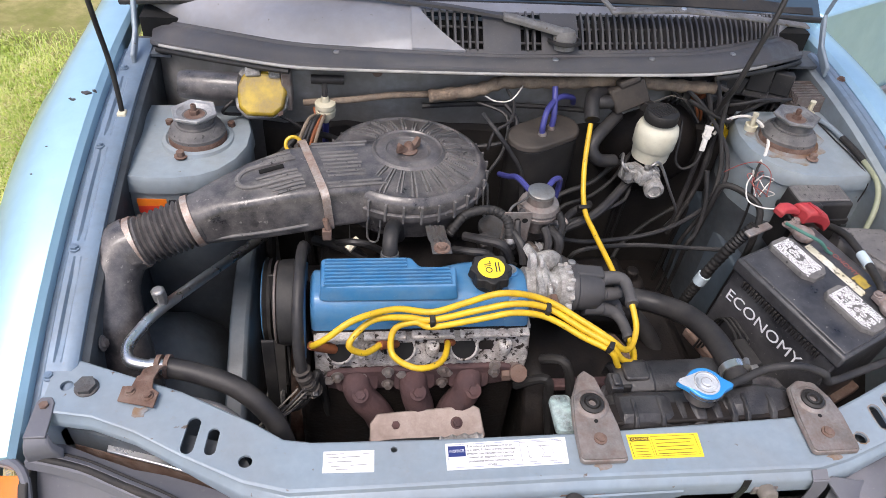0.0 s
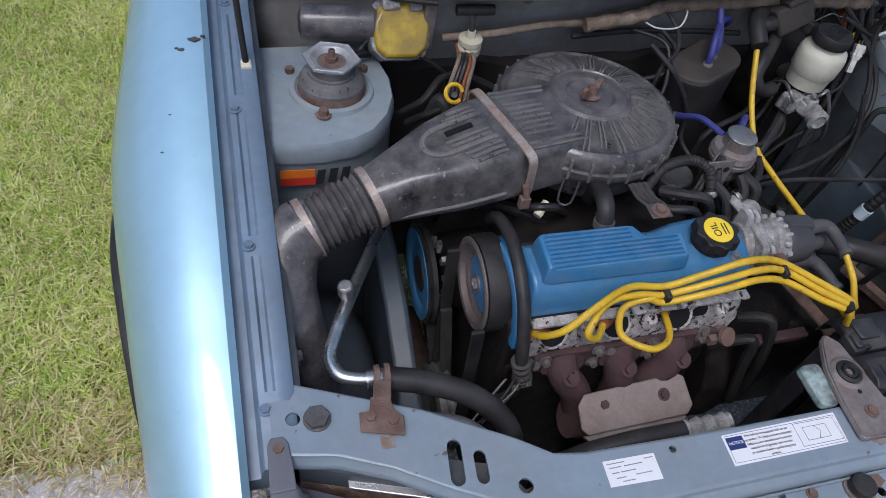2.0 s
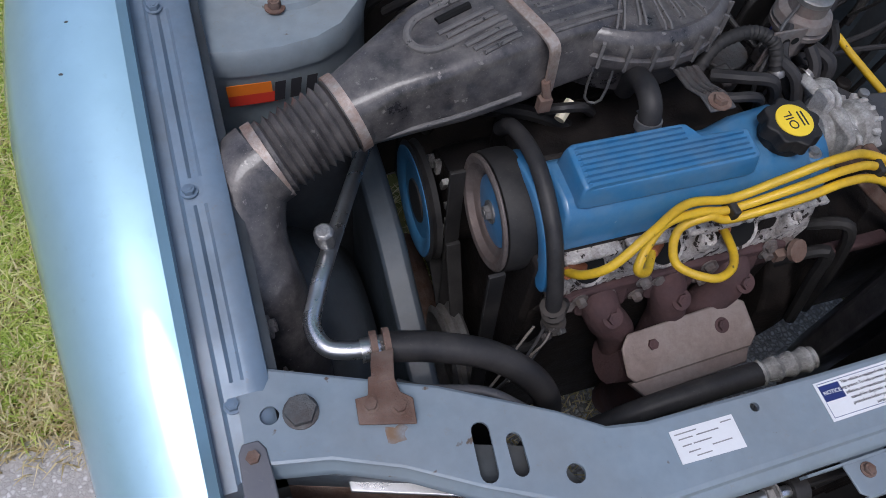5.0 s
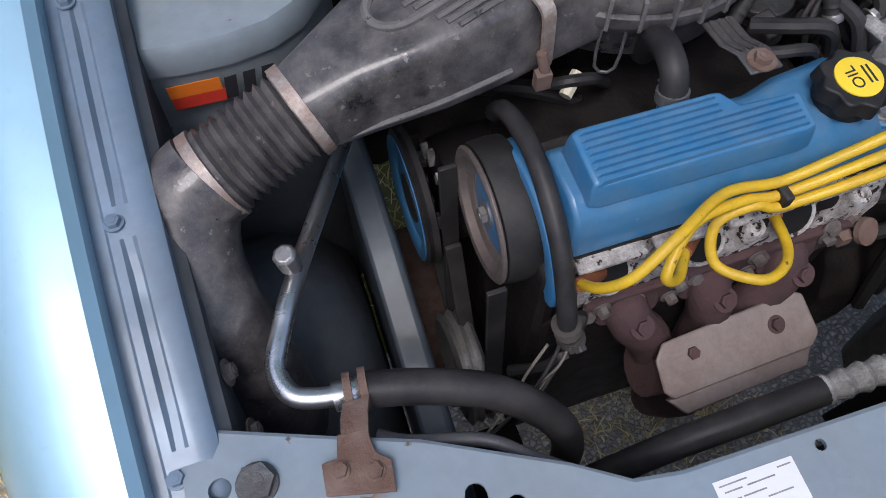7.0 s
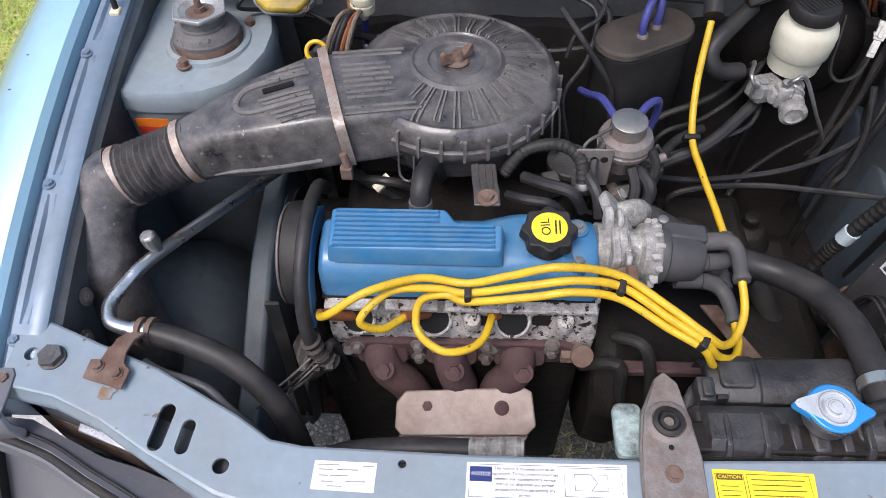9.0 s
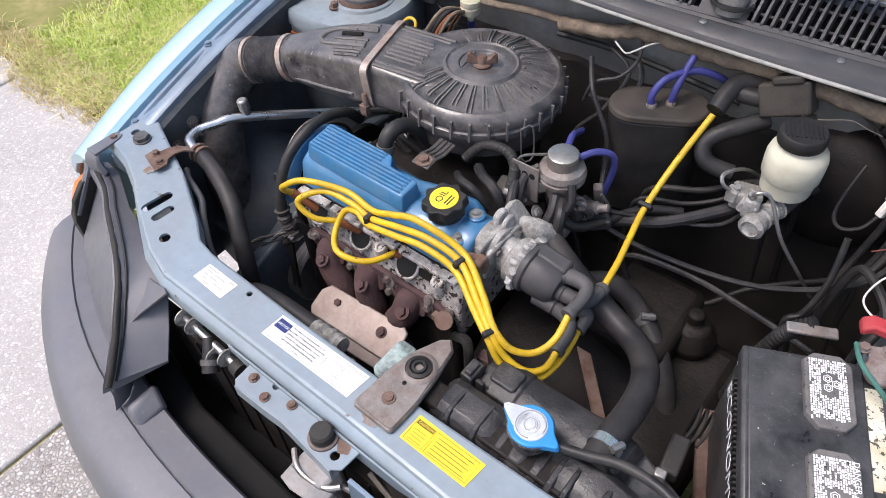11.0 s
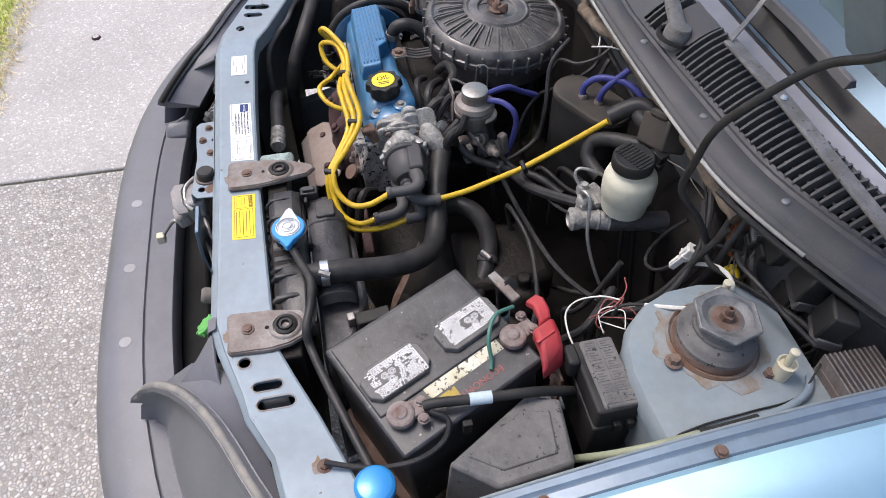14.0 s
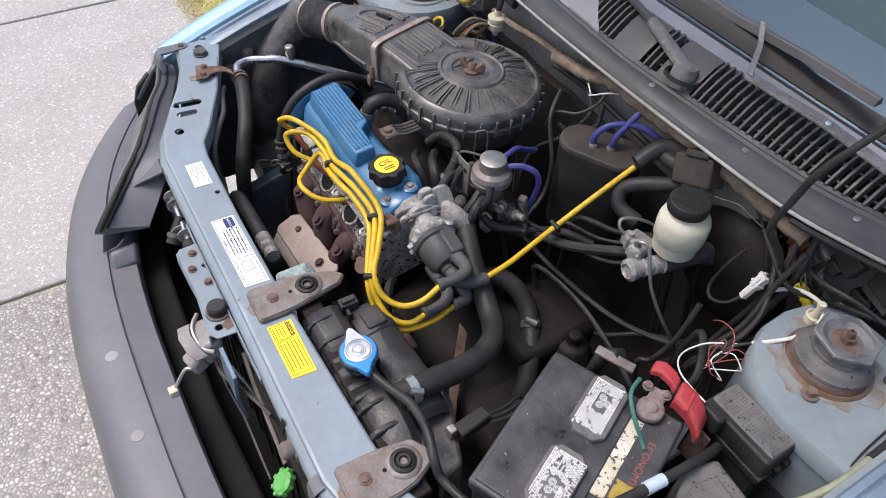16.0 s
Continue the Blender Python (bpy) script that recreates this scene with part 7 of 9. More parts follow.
rm = along((-0.372, 0.547, 0.856), (0.1, -0.75, 0.65))
part("test_connector", Shape().tube([rm @ Vector((0.0125 * math.cos(a), 0.0125 * math.sin(a), 0)) for a in [6.28319 * k / 20 for k in range(18)]], 0.0030, 8), M_yellow, ff, "yellow loop connector")
part("connector_stem", Shape().tube([(-0.368, 0.556, 0.846), (-0.362, 0.570, 0.83), (-0.352, 0.60, 0.80)], 0.005, 8), M_hose, ff)
for k, mm in enumerate((M_tapebrown, M_hose, M_hose, M_orange, M_tapebrown)):
    part("loom_wire", Shape().tube([(-0.376 + 0.008 * k, 0.575, 0.80), (-0.366 + 0.007 * k, 0.588, 0.835), (-0.350 + 0.006 * k, 0.612, 0.862 - 0.004 * (k % 2)), (-0.338 + 0.004 * k, 0.645, 0.85)], 0.0032, 7), mm, ff)


can = thing("charcoal_canister", "oval black charcoal canister with violet hoses", "canister")
om = Matrix.Translation((0.066, 0.606, 0)) @ pose(0, 0, 0, 0, 0, 28)
oval = slot(-0.032, 0, 0.032, 0, 0.038, 10)
part("body", Shape().prism(oval, 0.66, 0.838, om, 1.03), M_black, can, bevel=0.004)
part("top", Shape().prism([(x * 1.06, y * 1.06) for x, y in oval], 0.836, 0.848, om, 0.97), M_heater, can, "dusty oval canister lid", 0.003)
part("hose", Shape().tube([(0.060, 0.592, 0.848), (0.058, 0.592, 0.868), (0.068, 0.612, 0.888), (0.095, 0.645, 0.892), (0.125, 0.665, 0.88), (0.135, 0.68, 0.86)], 0.0055, 10), M_purple, can, "violet vacuum hose")
part("hose", Shape().tube([(0.080, 0.612, 0.848), (0.082, 0.616, 0.875), (0.085, 0.65, 0.91)], 0.0055, 10), M_purple, can, "violet vacuum hose")
for p in ((0.060, 0.592, 0.846), (0.080, 0.612, 0.846)):
    part("nipple", Shape().lathe([(0.008, 0), (0.008, 0.005), (0.006, 0.008)], 12, pose(*p)), M_rustgrey, can)

mc = thing("brake_master_cylinder", "aluminium brake master cylinder with cream reservoir", "master cylinder")
part("reservoir", Shape().lathe([(0.026, 0), (0.033, 0.005), (0.035, 0.026), (0.0365, 0.030), (0.0380, 0.032), (0.0388, 0.050), (0.0385, 0.062), (0.0360, 0.071), (0.0290, 0.077), (0.0268, 0.080), (0.0262, 0.088)], 36, pose(0.270, 0.590, 0.800)), M_reservoir, mc, "yellowed translucent fluid reservoir")
part("cap", Shape().lathe([(0.0292, 0.084), (0.0300, 0.086), (0.0300, 0.099), (0.0280, 0.1025), (0.003, 0.1030)], 40, pose(0.268, 0.588, 0.800)), M_black, mc, "black ribbed reservoir cap", 0.0008)
for i in range(9):
    part("cap_rib", Shape().box(-0.023 + 0.0055 * i, -0.0205 + 0.0055 * i, -0.015, 0.015, 0.1025, 0.1040, pose(0.268, 0.588, 0.800, 0, 0, 25)), M_black, mc)
part("barrel", Shape().tube([(0.290, 0.680, 0.775), (0.280, 0.61, 0.777), (0.274, 0.57, 0.779)], 0.0150, 16), M_darksteel, mc, "greasy dark cylinder barrel")
part("cylinder", Shape().tube([(0.276, 0.585, 0.778), (0.268, 0.55, 0.780), (0.262, 0.52, 0.782)], 0.0145, 16), M_alu, mc, "oxidised aluminium cylinder nose")
for k in range(3):
    part("ring", Shape().lathe([(0.0145, -0.002), (0.0165, 0.0), (0.0145, 0.002)], 18, along((0.2655 + 0.004 * k, 0.538 + 0.016 * k, 0.781), (0.23, 1, -0.04))), M_alu, mc)
part("end_plug", Shape().lathe([(0.017, -0.006), (0.018, 0.006), (0.012, 0.010), (0.011, 0.007), (0.004, 0.007)], 18, along((0.262, 0.520, 0.782), (-0.08, -1, 0.05))), M_alu, mc)
part("valve_body", Shape().block((0.030, 0.022, 0.020), along((0.243, 0.545, 0.793), (0.2, 0, 1))).block((0.016, 0.016, 0.022), pose(0.218, 0.545, 0.797)), M_alu, mc, "aluminium proportioning valve", 0.003)
for pts in (((0.222, 0.545, 0.80), (0.205, 0.535, 0.815), (0.20, 0.545, 0.825), (0.215, 0.58, 0.815), (0.23, 0.62, 0.78)), ((0.245, 0.54, 0.805), (0.25, 0.528, 0.828), (0.268, 0.535, 0.825), (0.30, 0.53, 0.77), (0.34, 0.55, 0.70), (0.36, 0.60, 0.62))):
    part("brake_line", Shape().tube(pts, 0.0028, 8), M_steel, mc, "thin steel brake line")
part("booster", Shape().lathe([(0.03, 0), (0.07, 0.008), (0.098, 0.028), (0.104, 0.045), (0.104, 0.06)], 40, along((0.315, 0.655, 0.745), (0, 1, 0))), M_block, mc, "round black brake booster")

vv = thing("vacuum_valve", "round metal vacuum valve with white cap", "valve")
part("body", Shape().lathe([(0.02, -0.05), (0.022, -0.022), (0.033, -0.018), (0.034, -0.012), (0.030, -0.010), (0.034, -0.006), (0.031, 0.002), (0.022, 0.006), (0.021, 0.022)], 32, pose(0.022, 0.418, 0.836)), M_rustgrey, vv, "dull plated valve body")
part("top", Shape().lathe([(0.0215, 0.018), (0.0215, 0.0235), (0.019, 0.025)], 28, pose(0.022, 0.418, 0.836)), M_steel, vv, "bright metal cap disc")
part("hose", Shape().tube([(0.036, 0.438, 0.846), (0.050, 0.456, 0.850), (0.066, 0.472, 0.842), (0.070, 0.478, 0.818), (0.064, 0.476, 0.780), (0.056, 0.470, 0.74)], 0.0050, 8), M_purple, vv, "violet vacuum hose")
part("hose", Shape().tube([(0.012, 0.440, 0.840), (-0.002, 0.480, 0.838), (-0.012, 0.510, 0.818), (-0.02, 0.54, 0.80)], 0.0050, 8), M_purple, vv, "violet vacuum hose")
part("hose", Shape().tube([(0.050, 0.398, 0.832), (0.058, 0.388, 0.812), (0.052, 0.380, 0.792), (0.046, 0.384, 0.77)], 0.0058, 8), M_hose, vv, "grey vacuum hose")
part("hose", Shape().tube([(-0.006, 0.404, 0.832), (-0.018, 0.386, 0.820), (-0.014, 0.366, 0.792), (0.0, 0.352, 0.770)], 0.0065, 8), M_hose, vv)
part("hose", Shape().tube([(0.030, 0.392, 0.806), (0.036, 0.374, 0.790), (0.030, 0.360, 0.768), (0.018, 0.352, 0.75)], 0.0072, 8), M_hose, vv)
part("hose", Shape().tube([(0.046, 0.392, 0.765), (0.062, 0.404, 0.752), (0.078, 0.440, 0.740), (0.093, 0.476, 0.735), (0.118, 0.510, 0.735), (0.16, 0.54, 0.73)], 0.0072, 10), M_hose, vv, "grey rubber hose")
part("bracket", Shape().box(-0.040, 0.004, 0.386, 0.389, 0.780, 0.842), M_rustgrey, vv, "perforated steel bracket", 0.001)
# holes are black discs on the plate, their shade given as colour
for k in range(3):
    part("bracket_hole", Shape().lathe([(0.0048, 0.0), (0.0048, 0.0006), (0.001, 0.0007)], 10, along((-0.030 + 0.012 * k, 0.3858, 0.826), (0, -1, 0))), M_dark, vv)
# carburettor under the air cleaner
cb = thing("carburettor", "dirty metal carburettor below the air cleaner", "carburettor")
part("body", Shape().box(-0.25, -0.10, 0.43, 0.56, 0.66, 0.79), M_block, cb, bevel=0.012)
part("throttle_body", Shape().lathe([(0.030, 0), (0.032, 0.012), (0.026, 0.016), (0.026, 0.050), (0.031, 0.054), (0.031, 0.064)], 22, pose(-0.035, 0.445, 0.700)), M_darksteel, cb, "dirty cast throttle body", 0.002)
for p, size, turn, mm in (((0.020, 0.425, 0.770), (0.040, 0.026, 0.030), 12, M_darksteel), ((0.046, 0.440, 0.752), (0.024, 0.036, 0.020), -20, M_darksteel), ((0.060, 0.462, 0.770), (0.014, 0.014, 0.040), 30, M_rustgrey), ((-0.005, 0.400, 0.742), (0.030, 0.022, 0.034), 25, M_block), ((0.036, 0.408, 0.735), (0.020, 0.018, 0.030), 5, M_alu), ((0.075, 0.448, 0.735), (0.030, 0.020, 0.018), 40, M_darksteel), ((-0.062, 0.400, 0.765), (0.022, 0.030, 0.022), 10, M_darksteel)):
    part("casting", Shape().block(size, pose(*p, 6, -8, turn)), mm, cb, "greasy small casting", 0.003)
for p, d, r in (((0.048, 0.425, 0.775), (0.6, -0.5, 0.5), 0.011), ((0.066, 0.440, 0.765), (0.9, 0.2, 0.3), 0.010), ((-0.020, 0.392, 0.770), (-0.3, -0.8, 0.5), 0.010), ((0.020, 0.398, 0.752), (0.3, -0.9, 0.2), 0.009)):
    part("fitting", Shape().lathe([(r, -0.012), (r, 0.006), (r * 0.7, 0.008), (r * 0.6, 0.022), (r * 0.4, 0.023)], 14, along(p, d)), M_rustgrey, cb, "dull metal hose fitting")
for pts, r in (([(0.005, 0.395, 0.815), (-0.028, 0.386, 0.820), (-0.030, 0.392, 0.846), (0.000, 0.412, 0.852), (0.010, 0.430, 0.850)], 0.0022), ([(-0.028, 0.388, 0.822), (-0.038, 0.378, 0.790), (-0.034, 0.372, 0.760), (-0.010, 0.374, 0.740)], 0.003), ([(0.072, 0.446, 0.790), (0.082, 0.452, 0.770), (0.080, 0.462, 0.745), (0.060, 0.470, 0.72)], 0.0025), ([(0.050, 0.405, 0.795), (0.066, 0.418, 0.782), (0.070, 0.430, 0.760), (0.052, 0.428, 0.735)], 0.003)):
    part("linkage", Shape().tube(pts, r, 7), M_darksteel, cb, "thin bent linkage rod")
part("spring", Shape().tube([(0.055 + 0.005 * math.cos(1.05 * k), 0.430 + 0.0012 * k, 0.745 + 0.005 * math.sin(1.05 * k)) for k in range(40)], 0.0011, 5, 2), M_steel, cb, "thin return spring")
part("intake_manifold", Shape().box(-0.33, -0.03, 0.345, 0.45, 0.60, 0.74), M_block, cb, "oily intake manifold", 0.015)

# ---- pipes and hoses on the left ----
pp = thing("air_conditioning_pipe", "bright aluminium pipe with blue-grey valve cap", "pipe")
part("pipe", Shape().tube([(-0.440, 0.560, 0.640), (-0.46, 0.510, 0.662), (-0.555, 0.305, 0.735), (-0.580, 0.250, 0.742), (-0.590, 0.222, 0.742), (-0.583, 0.199, 0.742), (-0.565, 0.190, 0.742), (-0.540, 0.186, 0.741)], 0.0085, 14), M_pipe, pp)
part("valve", Shape().lathe([(0.008, 0), (0.008, 0.012), (0.0105, 0.013), (0.0105, 0.030), (0.008, 0.033)], 8, along((-0.557, 0.304, 0.738), (-0.1, 0.0, 1))), M_steel, pp, "hexagonal valve with blue-grey cap", 0.001)
part("ferrule", Shape().lathe([(0.0115, 0), (0.0115, 0.022), (0.010, 0.024)], 18, along((-0.553, 0.187, 0.741), (1, -0.05, 0))), M_pipe, pp)
part("rubber_hose", Shape().tube([(-0.530, 0.185, 0.741), (-0.49, 0.176, 0.737), (-0.436, 0.158, 0.725), (-0.395, 0.135, 0.695), (-0.375, 0.118, 0.65), (-0.37, 0.110, 0.56), (-0.37, 0.11, 0.40)], 0.0145, 16), M_hose, pp, "thick black rubber hose")
cl = thing("hose_bracket", "rusty steel hose bracket bolted to the support", "bracket")
part("plate", Shape().prism([(-0.573, 0.112), (-0.527, 0.100), (-0.524, 0.122), (-0.533, 0.130), (-0.535, 0.148), (-0.556, 0.150), (-0.560, 0.134), (-0.571, 0.134)], 0.768, 0.7715), M_rust, cl, bevel=0.001)
for x in (0.0, 0.010):
    part("strap", Shape().lathe([(0.0145, -0.003), (0.017, -0.003), (0.017, 0.003), (0.0145, 0.003)], 22, along((-0.541 + x * 1.2, 0.186, 0.741), (1, -0.1, 0))), M_rust, cl)
part("strap_tail", Shape().loft([[(x - 0.010, y, z), (x + 0.010, y, z), (x + 0.010, y + 0.002, z + 0.002), (x - 0.010, y + 0.002, z + 0.002)] for x, y, z in ((-0.545, 0.140, 0.770), (-0.541, 0.158, 0.768), (-0.537, 0.172, 0.758))]), M_rust, cl)
for x, y in ((-0.560, 0.125), (-0.537, 0.117)):
    bolt((x, y, 0.7715), 0.0058, M_rust, cl, washer=1.25)

# ---- latch and hardware in front of the support ----
la = thing("bonnet_latch", "greasy bonnet latch plate with rusty bolts", "latch")
part("plate", sheet_with_holes([(-0.158, -0.024), (-0.156, -0.056), (-0.148, -0.062), (-0.10, -0.060), (-0.062, -0.058), (0.030, -0.066), (0.041, -0.058), (0.043, -0.024)], [circle(-0.105, -0.030, 0.005, 12), circle(0.022, -0.050, 0.006, 12)], 0.7225, 0.003), M_bay, la, "blue-grey latch mounting plate", 0.001)
part("plate_fold", Shape().loft([[(x, y, 0.7225), (x, y - 0.003, 0.7200), (x, y - 0.004, 0.700), (x, y - 0.001, 0.700)] for x, y in ((-0.150, -0.0600), (-0.10, -0.0590), (-0.062, -0.0570), (0.030, -0.0650))]), M_bay, la)
part("support_skirt", Shape().loft([[(x, -0.0285, 0.730), (x, -0.0305, 0.728), (x, -0.0300, z), (x, -0.0275, z)] for x, z in ((-0.20, 0.716), (-0.15, 0.700), (-0.05, 0.698), (0.06, 0.698), (0.10, 0.700), (0.14, 0.716))]), M_bay, la, "painted skirt below the support")
part("stop", Shape().lathe([(0.017, -0.012), (0.017, 0.002), (0.0145, 0.004), (0.0145, 0.014), (0.012, 0.017), (0.004, 0.017)], 24, pose(-0.006, -0.042, 0.7225)), M_rubber, la, "round rubber stop")
part("stop_ring", Shape().lathe([(0.0195, 0.0), (0.019, 0.003), (0.0172, 0.003)], 24, pose(-0.006, -0.042, 0.7225)), M_rustgrey, la)
for x, y in ((-0.068, -0.036), (-0.137, -0.040), (-0.104, -0.050)):
    bolt((x, y, 0.7228), 0.0056, M_rust, la, washer=1.3)
part("rust_stain", Shape().prism([(0.018, -0.026), (0.030, -0.030), (0.034, -0.040), (0.022, -0.046), (0.012, -0.036), (0.006, -0.027)], 0.7226, 0.7231), M_rust, la, "rust stain on the plate")
part("brace", Shape().loft([[(x - 0.012, y, z), (x - 0.012, y - 0.003, z), (x + 0.014, y - 0.003, z), (x + 0.014, y, z)] for x, y, z in ((0.005, -0.060, 0.66), (0.03, -0.066, 0.60), (0.066, -0.058, 0.55), (0.12, -0.058, 0.52), (0.155, -0.058, 0.50))]), M_rustgrey, la, "pale rusty latch brace")
part("cross_lever", Shape().tube([(-0.035, -0.070, 0.70), (-0.01, -0.085, 0.700), (0.025, -0.082, 0.695), (0.045, -0.068, 0.70)], 0.0036, 8), M_steel, la)
part("striker_plate", Shape().box(-0.030, 0.022, -0.096, -0.060, 0.682, 0.686), M_rustgrey, la, bevel=0.001)
for k in range(4):
    part("spring_coil", Shape().lathe([(0.007, -0.0012), (0.0085, 0.0), (0.007, 0.0012)], 14, along((-0.022 + 0.006 * k, -0.088, 0.674), (1, 0, 0))), M_steel, la)
part("latch_body", Shape().block((0.056, 0.040, 0.046), pose(0.002, -0.072, 0.676)).block((0.030, 0.026, 0.030), pose(0.020, -0.096, 0.664, 12, 0, 15)), M_dusty, la, "pale dusty latch body", 0.006)
part("latch_tab", Shape().loft([[(x, y, z), (x, y + 0.018, z + 0.002), (x, y + 0.018, z - 0.002), (x, y, z - 0.003)] for x, y, z in ((-0.022, -0.104, 0.700), (0.000, -0.108, 0.704), (0.028, -0.104, 0.700), (0.040, -0.096, 0.690))]), M_dusty, la, "pale bent latch tab", 0.001)
part("side_plate", Shape().loft([[(x, y, z) for y, z in ((-0.062, 0.715), (-0.066, 0.66), (-0.060, 0.60), (-0.056, 0.60), (-0.060, 0.66), (-0.056, 0.715))] for x in (0.052, 0.112)]), M_flange, la, "dark blue side plate", 0.001)
part("release_lever", Shape().tube([(0.02, -0.07, 0.69), (0.03, -0.10, 0.665), (0.025, -0.115, 0.66), (0.035, -0.14, 0.635)], 0.0035, 8), M_steel, la)
part("lever_tip", Shape().box(0.028, 0.042, -0.148, -0.134, 0.625, 0.642), M_cream, la, bevel=0.002)
part("cable", Shape().tube([(0.03, -0.06, 0.665), (0.07, -0.05, 0.66), (0.12, -0.03, 0.62), (0.16, -0.02, 0.60)], 0.004, 8), M_steel, la)
part("pipe", Shape().tube([(-0.33, -0.026, 0.682), (-0.303, -0.027, 0.684), (-0.25, -0.030, 0.686), (-0.203, -0.033, 0.688), (-0.185, -0.036, 0.684)], 0.0058, 10), M_pipe, la, "bright pipe fitting")
for p in ((-0.300, -0.027, 0.684), (-0.325, -0.026, 0.683), (-0.215, -0.033, 0.688), (-0.24, -0.038, 0.676)):
    bolt(p, 0.010, M_alu, la, (-1, 0.1, 0))
gp = thing("green_plug", "bright green plastic plug on the front panel", "plug")
gm = along((0.262, -0.050, 0.655), (-0.25, -0.6, 0.75))
part("plug", Shape().lathe([(0.015, 0), (0.017, 0.004), (0.017, 0.010), (0.012, 0.013), (0.008, 0.012), (0.003, 0.012)], 24, gm), M_green, gp)
for k in range(8):
    part("lug", Shape().box(0.014, 0.0195, -0.003, 0.003, 0.002, 0.012, gm @ Matrix.Rotation(0.7854 * k, 4, "Z")), M_green, gp, bevel=0.001)
part("front_panel", Shape().box(-0.42, 0.42, -0.005, 0.012, 0.30, 0.60), M_dark, car, "black painted panel behind the missing grille", 0.004)
cond = thing("condenser", "dark condenser core behind the open grille", "condenser")
part("core", Shape().box(-0.36, 0.36, -0.035, -0.010, 0.34, 0.66), M_block, cond, bevel=0.003)
part("under_shield", Shape().loft([[(x, bumper_y(x) + 0.09, 0.50), (x, bumper_y(x) + 0.09, 0.49), (x, 0.05, 0.40), (x, 0.05, 0.41)] for x in (-0.68, -0.4, -0.15, 0.15, 0.4, 0.68)]), M_dark, bumper, "black inner bumper shield")
part("beam", Shape().loft([[(x, bumper_y(x) + d, z) for d, z in ((0.125, 0.44), (0.125, 0.53), (0.175, 0.53), (0.175, 0.44))] for x in (-0.55, -0.3, 0, 0.3, 0.55)]), M_dark, bumper, "black bumper beam", 0.006)

# ---- wipers ----
wi = thing("wiper", "weathered grey wiper arm and linkage on the cowl", "wiper")
part("pivot", Shape().lathe([(0.020, -0.02), (0.020, 0.004), (0.017, 0.012), (0.008, 0.016)], 24, pose(0.101, 0.704, 0.978, -10, 0, 0)), M_wiper, wi, "grey pivot cap")
part("arm", Shape().loft([[(x, y - w, z - 0.006), (x, y - w, z + 0.003), (x, y - w * 0.5, z + 0.006), (x, y + w * 0.5, z + 0.006), (x, y + w, z + 0.003), (x, y + w, z - 0.006)] for x, y, z, w in ((0.112, 0.702, 0.985, 0.012), (0.06, 0.712, 0.994, 0.012), (0.02, 0.722, 1.0, 0.011), (-0.01, 0.728, 1.004, 0.010))]), M_wiper, wi, "weathered grey arm", 0.002)
part("rod", Shape().loft([[(x, y - 0.006, z), (x, y - 0.006, z + 0.006), (x, y + 0.006, z + 0.006), (x, y + 0.006, z)] for x, y, z in ((-0.01, 0.729, 1.0), (-0.1, 0.745, 1.006), (-0.25, 0.785, 1.004), (-0.45, 0.83, 0.985))]), M_cowl, wi, "flat wiper rod")
w2 = thing("wiper", "flat grey wiper arm with bright rivet along the screen", "wiper")
part("arm", Shape().loft([[(x, y - 0.010, z), (x, y - 0.010, z + 0.005), (x, y + 0.010, z + 0.005), (x, y + 0.010, z)] for x, y, z in ((0.60, 0.775, 0.975), (0.45, 0.752, 1.000), (0.32, 0.738, 1.016), (0.185, 0.735, 1.012))]), M_wiper, w2, "scuffed grey arm", 0.0015)
part("link", Shape().loft([[(x - 0.005, y, z), (x + 0.005, y, z), (x + 0.005, y, z + 0.004), (x - 0.005, y, z + 0.004)] for x, y, z in ((0.188, 0.733, 1.016), (0.160, 0.775, 1.035), (0.125, 0.815, 1.045))]), M_wiper, w2, "thin bent link", 0.001)
part("rivet", Shape().lathe([(0.005, 0), (0.004, 0.002), (0.001, 0.003)], 12, pose(0.322, 0.738, 1.021)), M_pipe, w2)
part("blade", Shape().loft([[(x, y - 0.009, z), (x, y - 0.004, z + 0.012), (x, y + 0.004, z + 0.012), (x, y + 0.009, z)] for x, y, z in ((0.335, 0.815, 1.032), (0.20, 0.822, 1.028), (0.076, 0.826, 1.020), (-0.25, 0.84, 1.015))]), M_cowl, w2, "grey wiper blade frame", 0.001)

part("pivot_recess", Shape().lathe([(0.031, -0.002), (0.030, 0.003), (0.026, 0.003), (0.022, -0.006), (0.018, -0.006)], 28, pose(0.101, 0.704, 0.972, -10, 0, 0)), M_black, wi, "dark recess round the pivot")
# washer hose
wh = thing("washer_hose", "dark grey washer hose rising to the bonnet", "hose")
part("hose", Shape().tube([(0.405, 0.655, 0.84), (0.398, 0.625, 0.90), (0.387, 0.592, 0.95), (0.396, 0.590, 1.01), (0.406, 0.592, 1.06), (0.422, 0.608, 1.105), (0.447, 0.648, 1.165), (0.487, 0.668, 1.200), (0.50, 0.695, 1.225)], 0.0048, 10), M_hose, wh)

# ---- right side wiring ----
def wire(name, label, pts, r, mat):
    t = thing(name, label, "wire")
    part("strand", Shape().tube(pts, r, 7, 6), mat, t)
    return t


wire("white_wire", "grey-white cable arched over the strut tower edge", [(0.408, 0.634, 0.822), (0.435, 0.652, 0.843), (0.470, 0.652, 0.852), (0.490, 0.630, 0.850), (0.490, 0.590, 0.843), (0.476, 0.560, 0.834), (0.462, 0.543, 0.824)], 0.0030, M_whitewire)
wire("black_cable", "black end of the grey-white cable", [(0.462, 0.543, 0.824), (0.452, 0.530, 0.815), (0.446, 0.515, 0.80), (0.448, 0.50, 0.74), (0.45, 0.50, 0.62)], 0.0024, M_rubber)
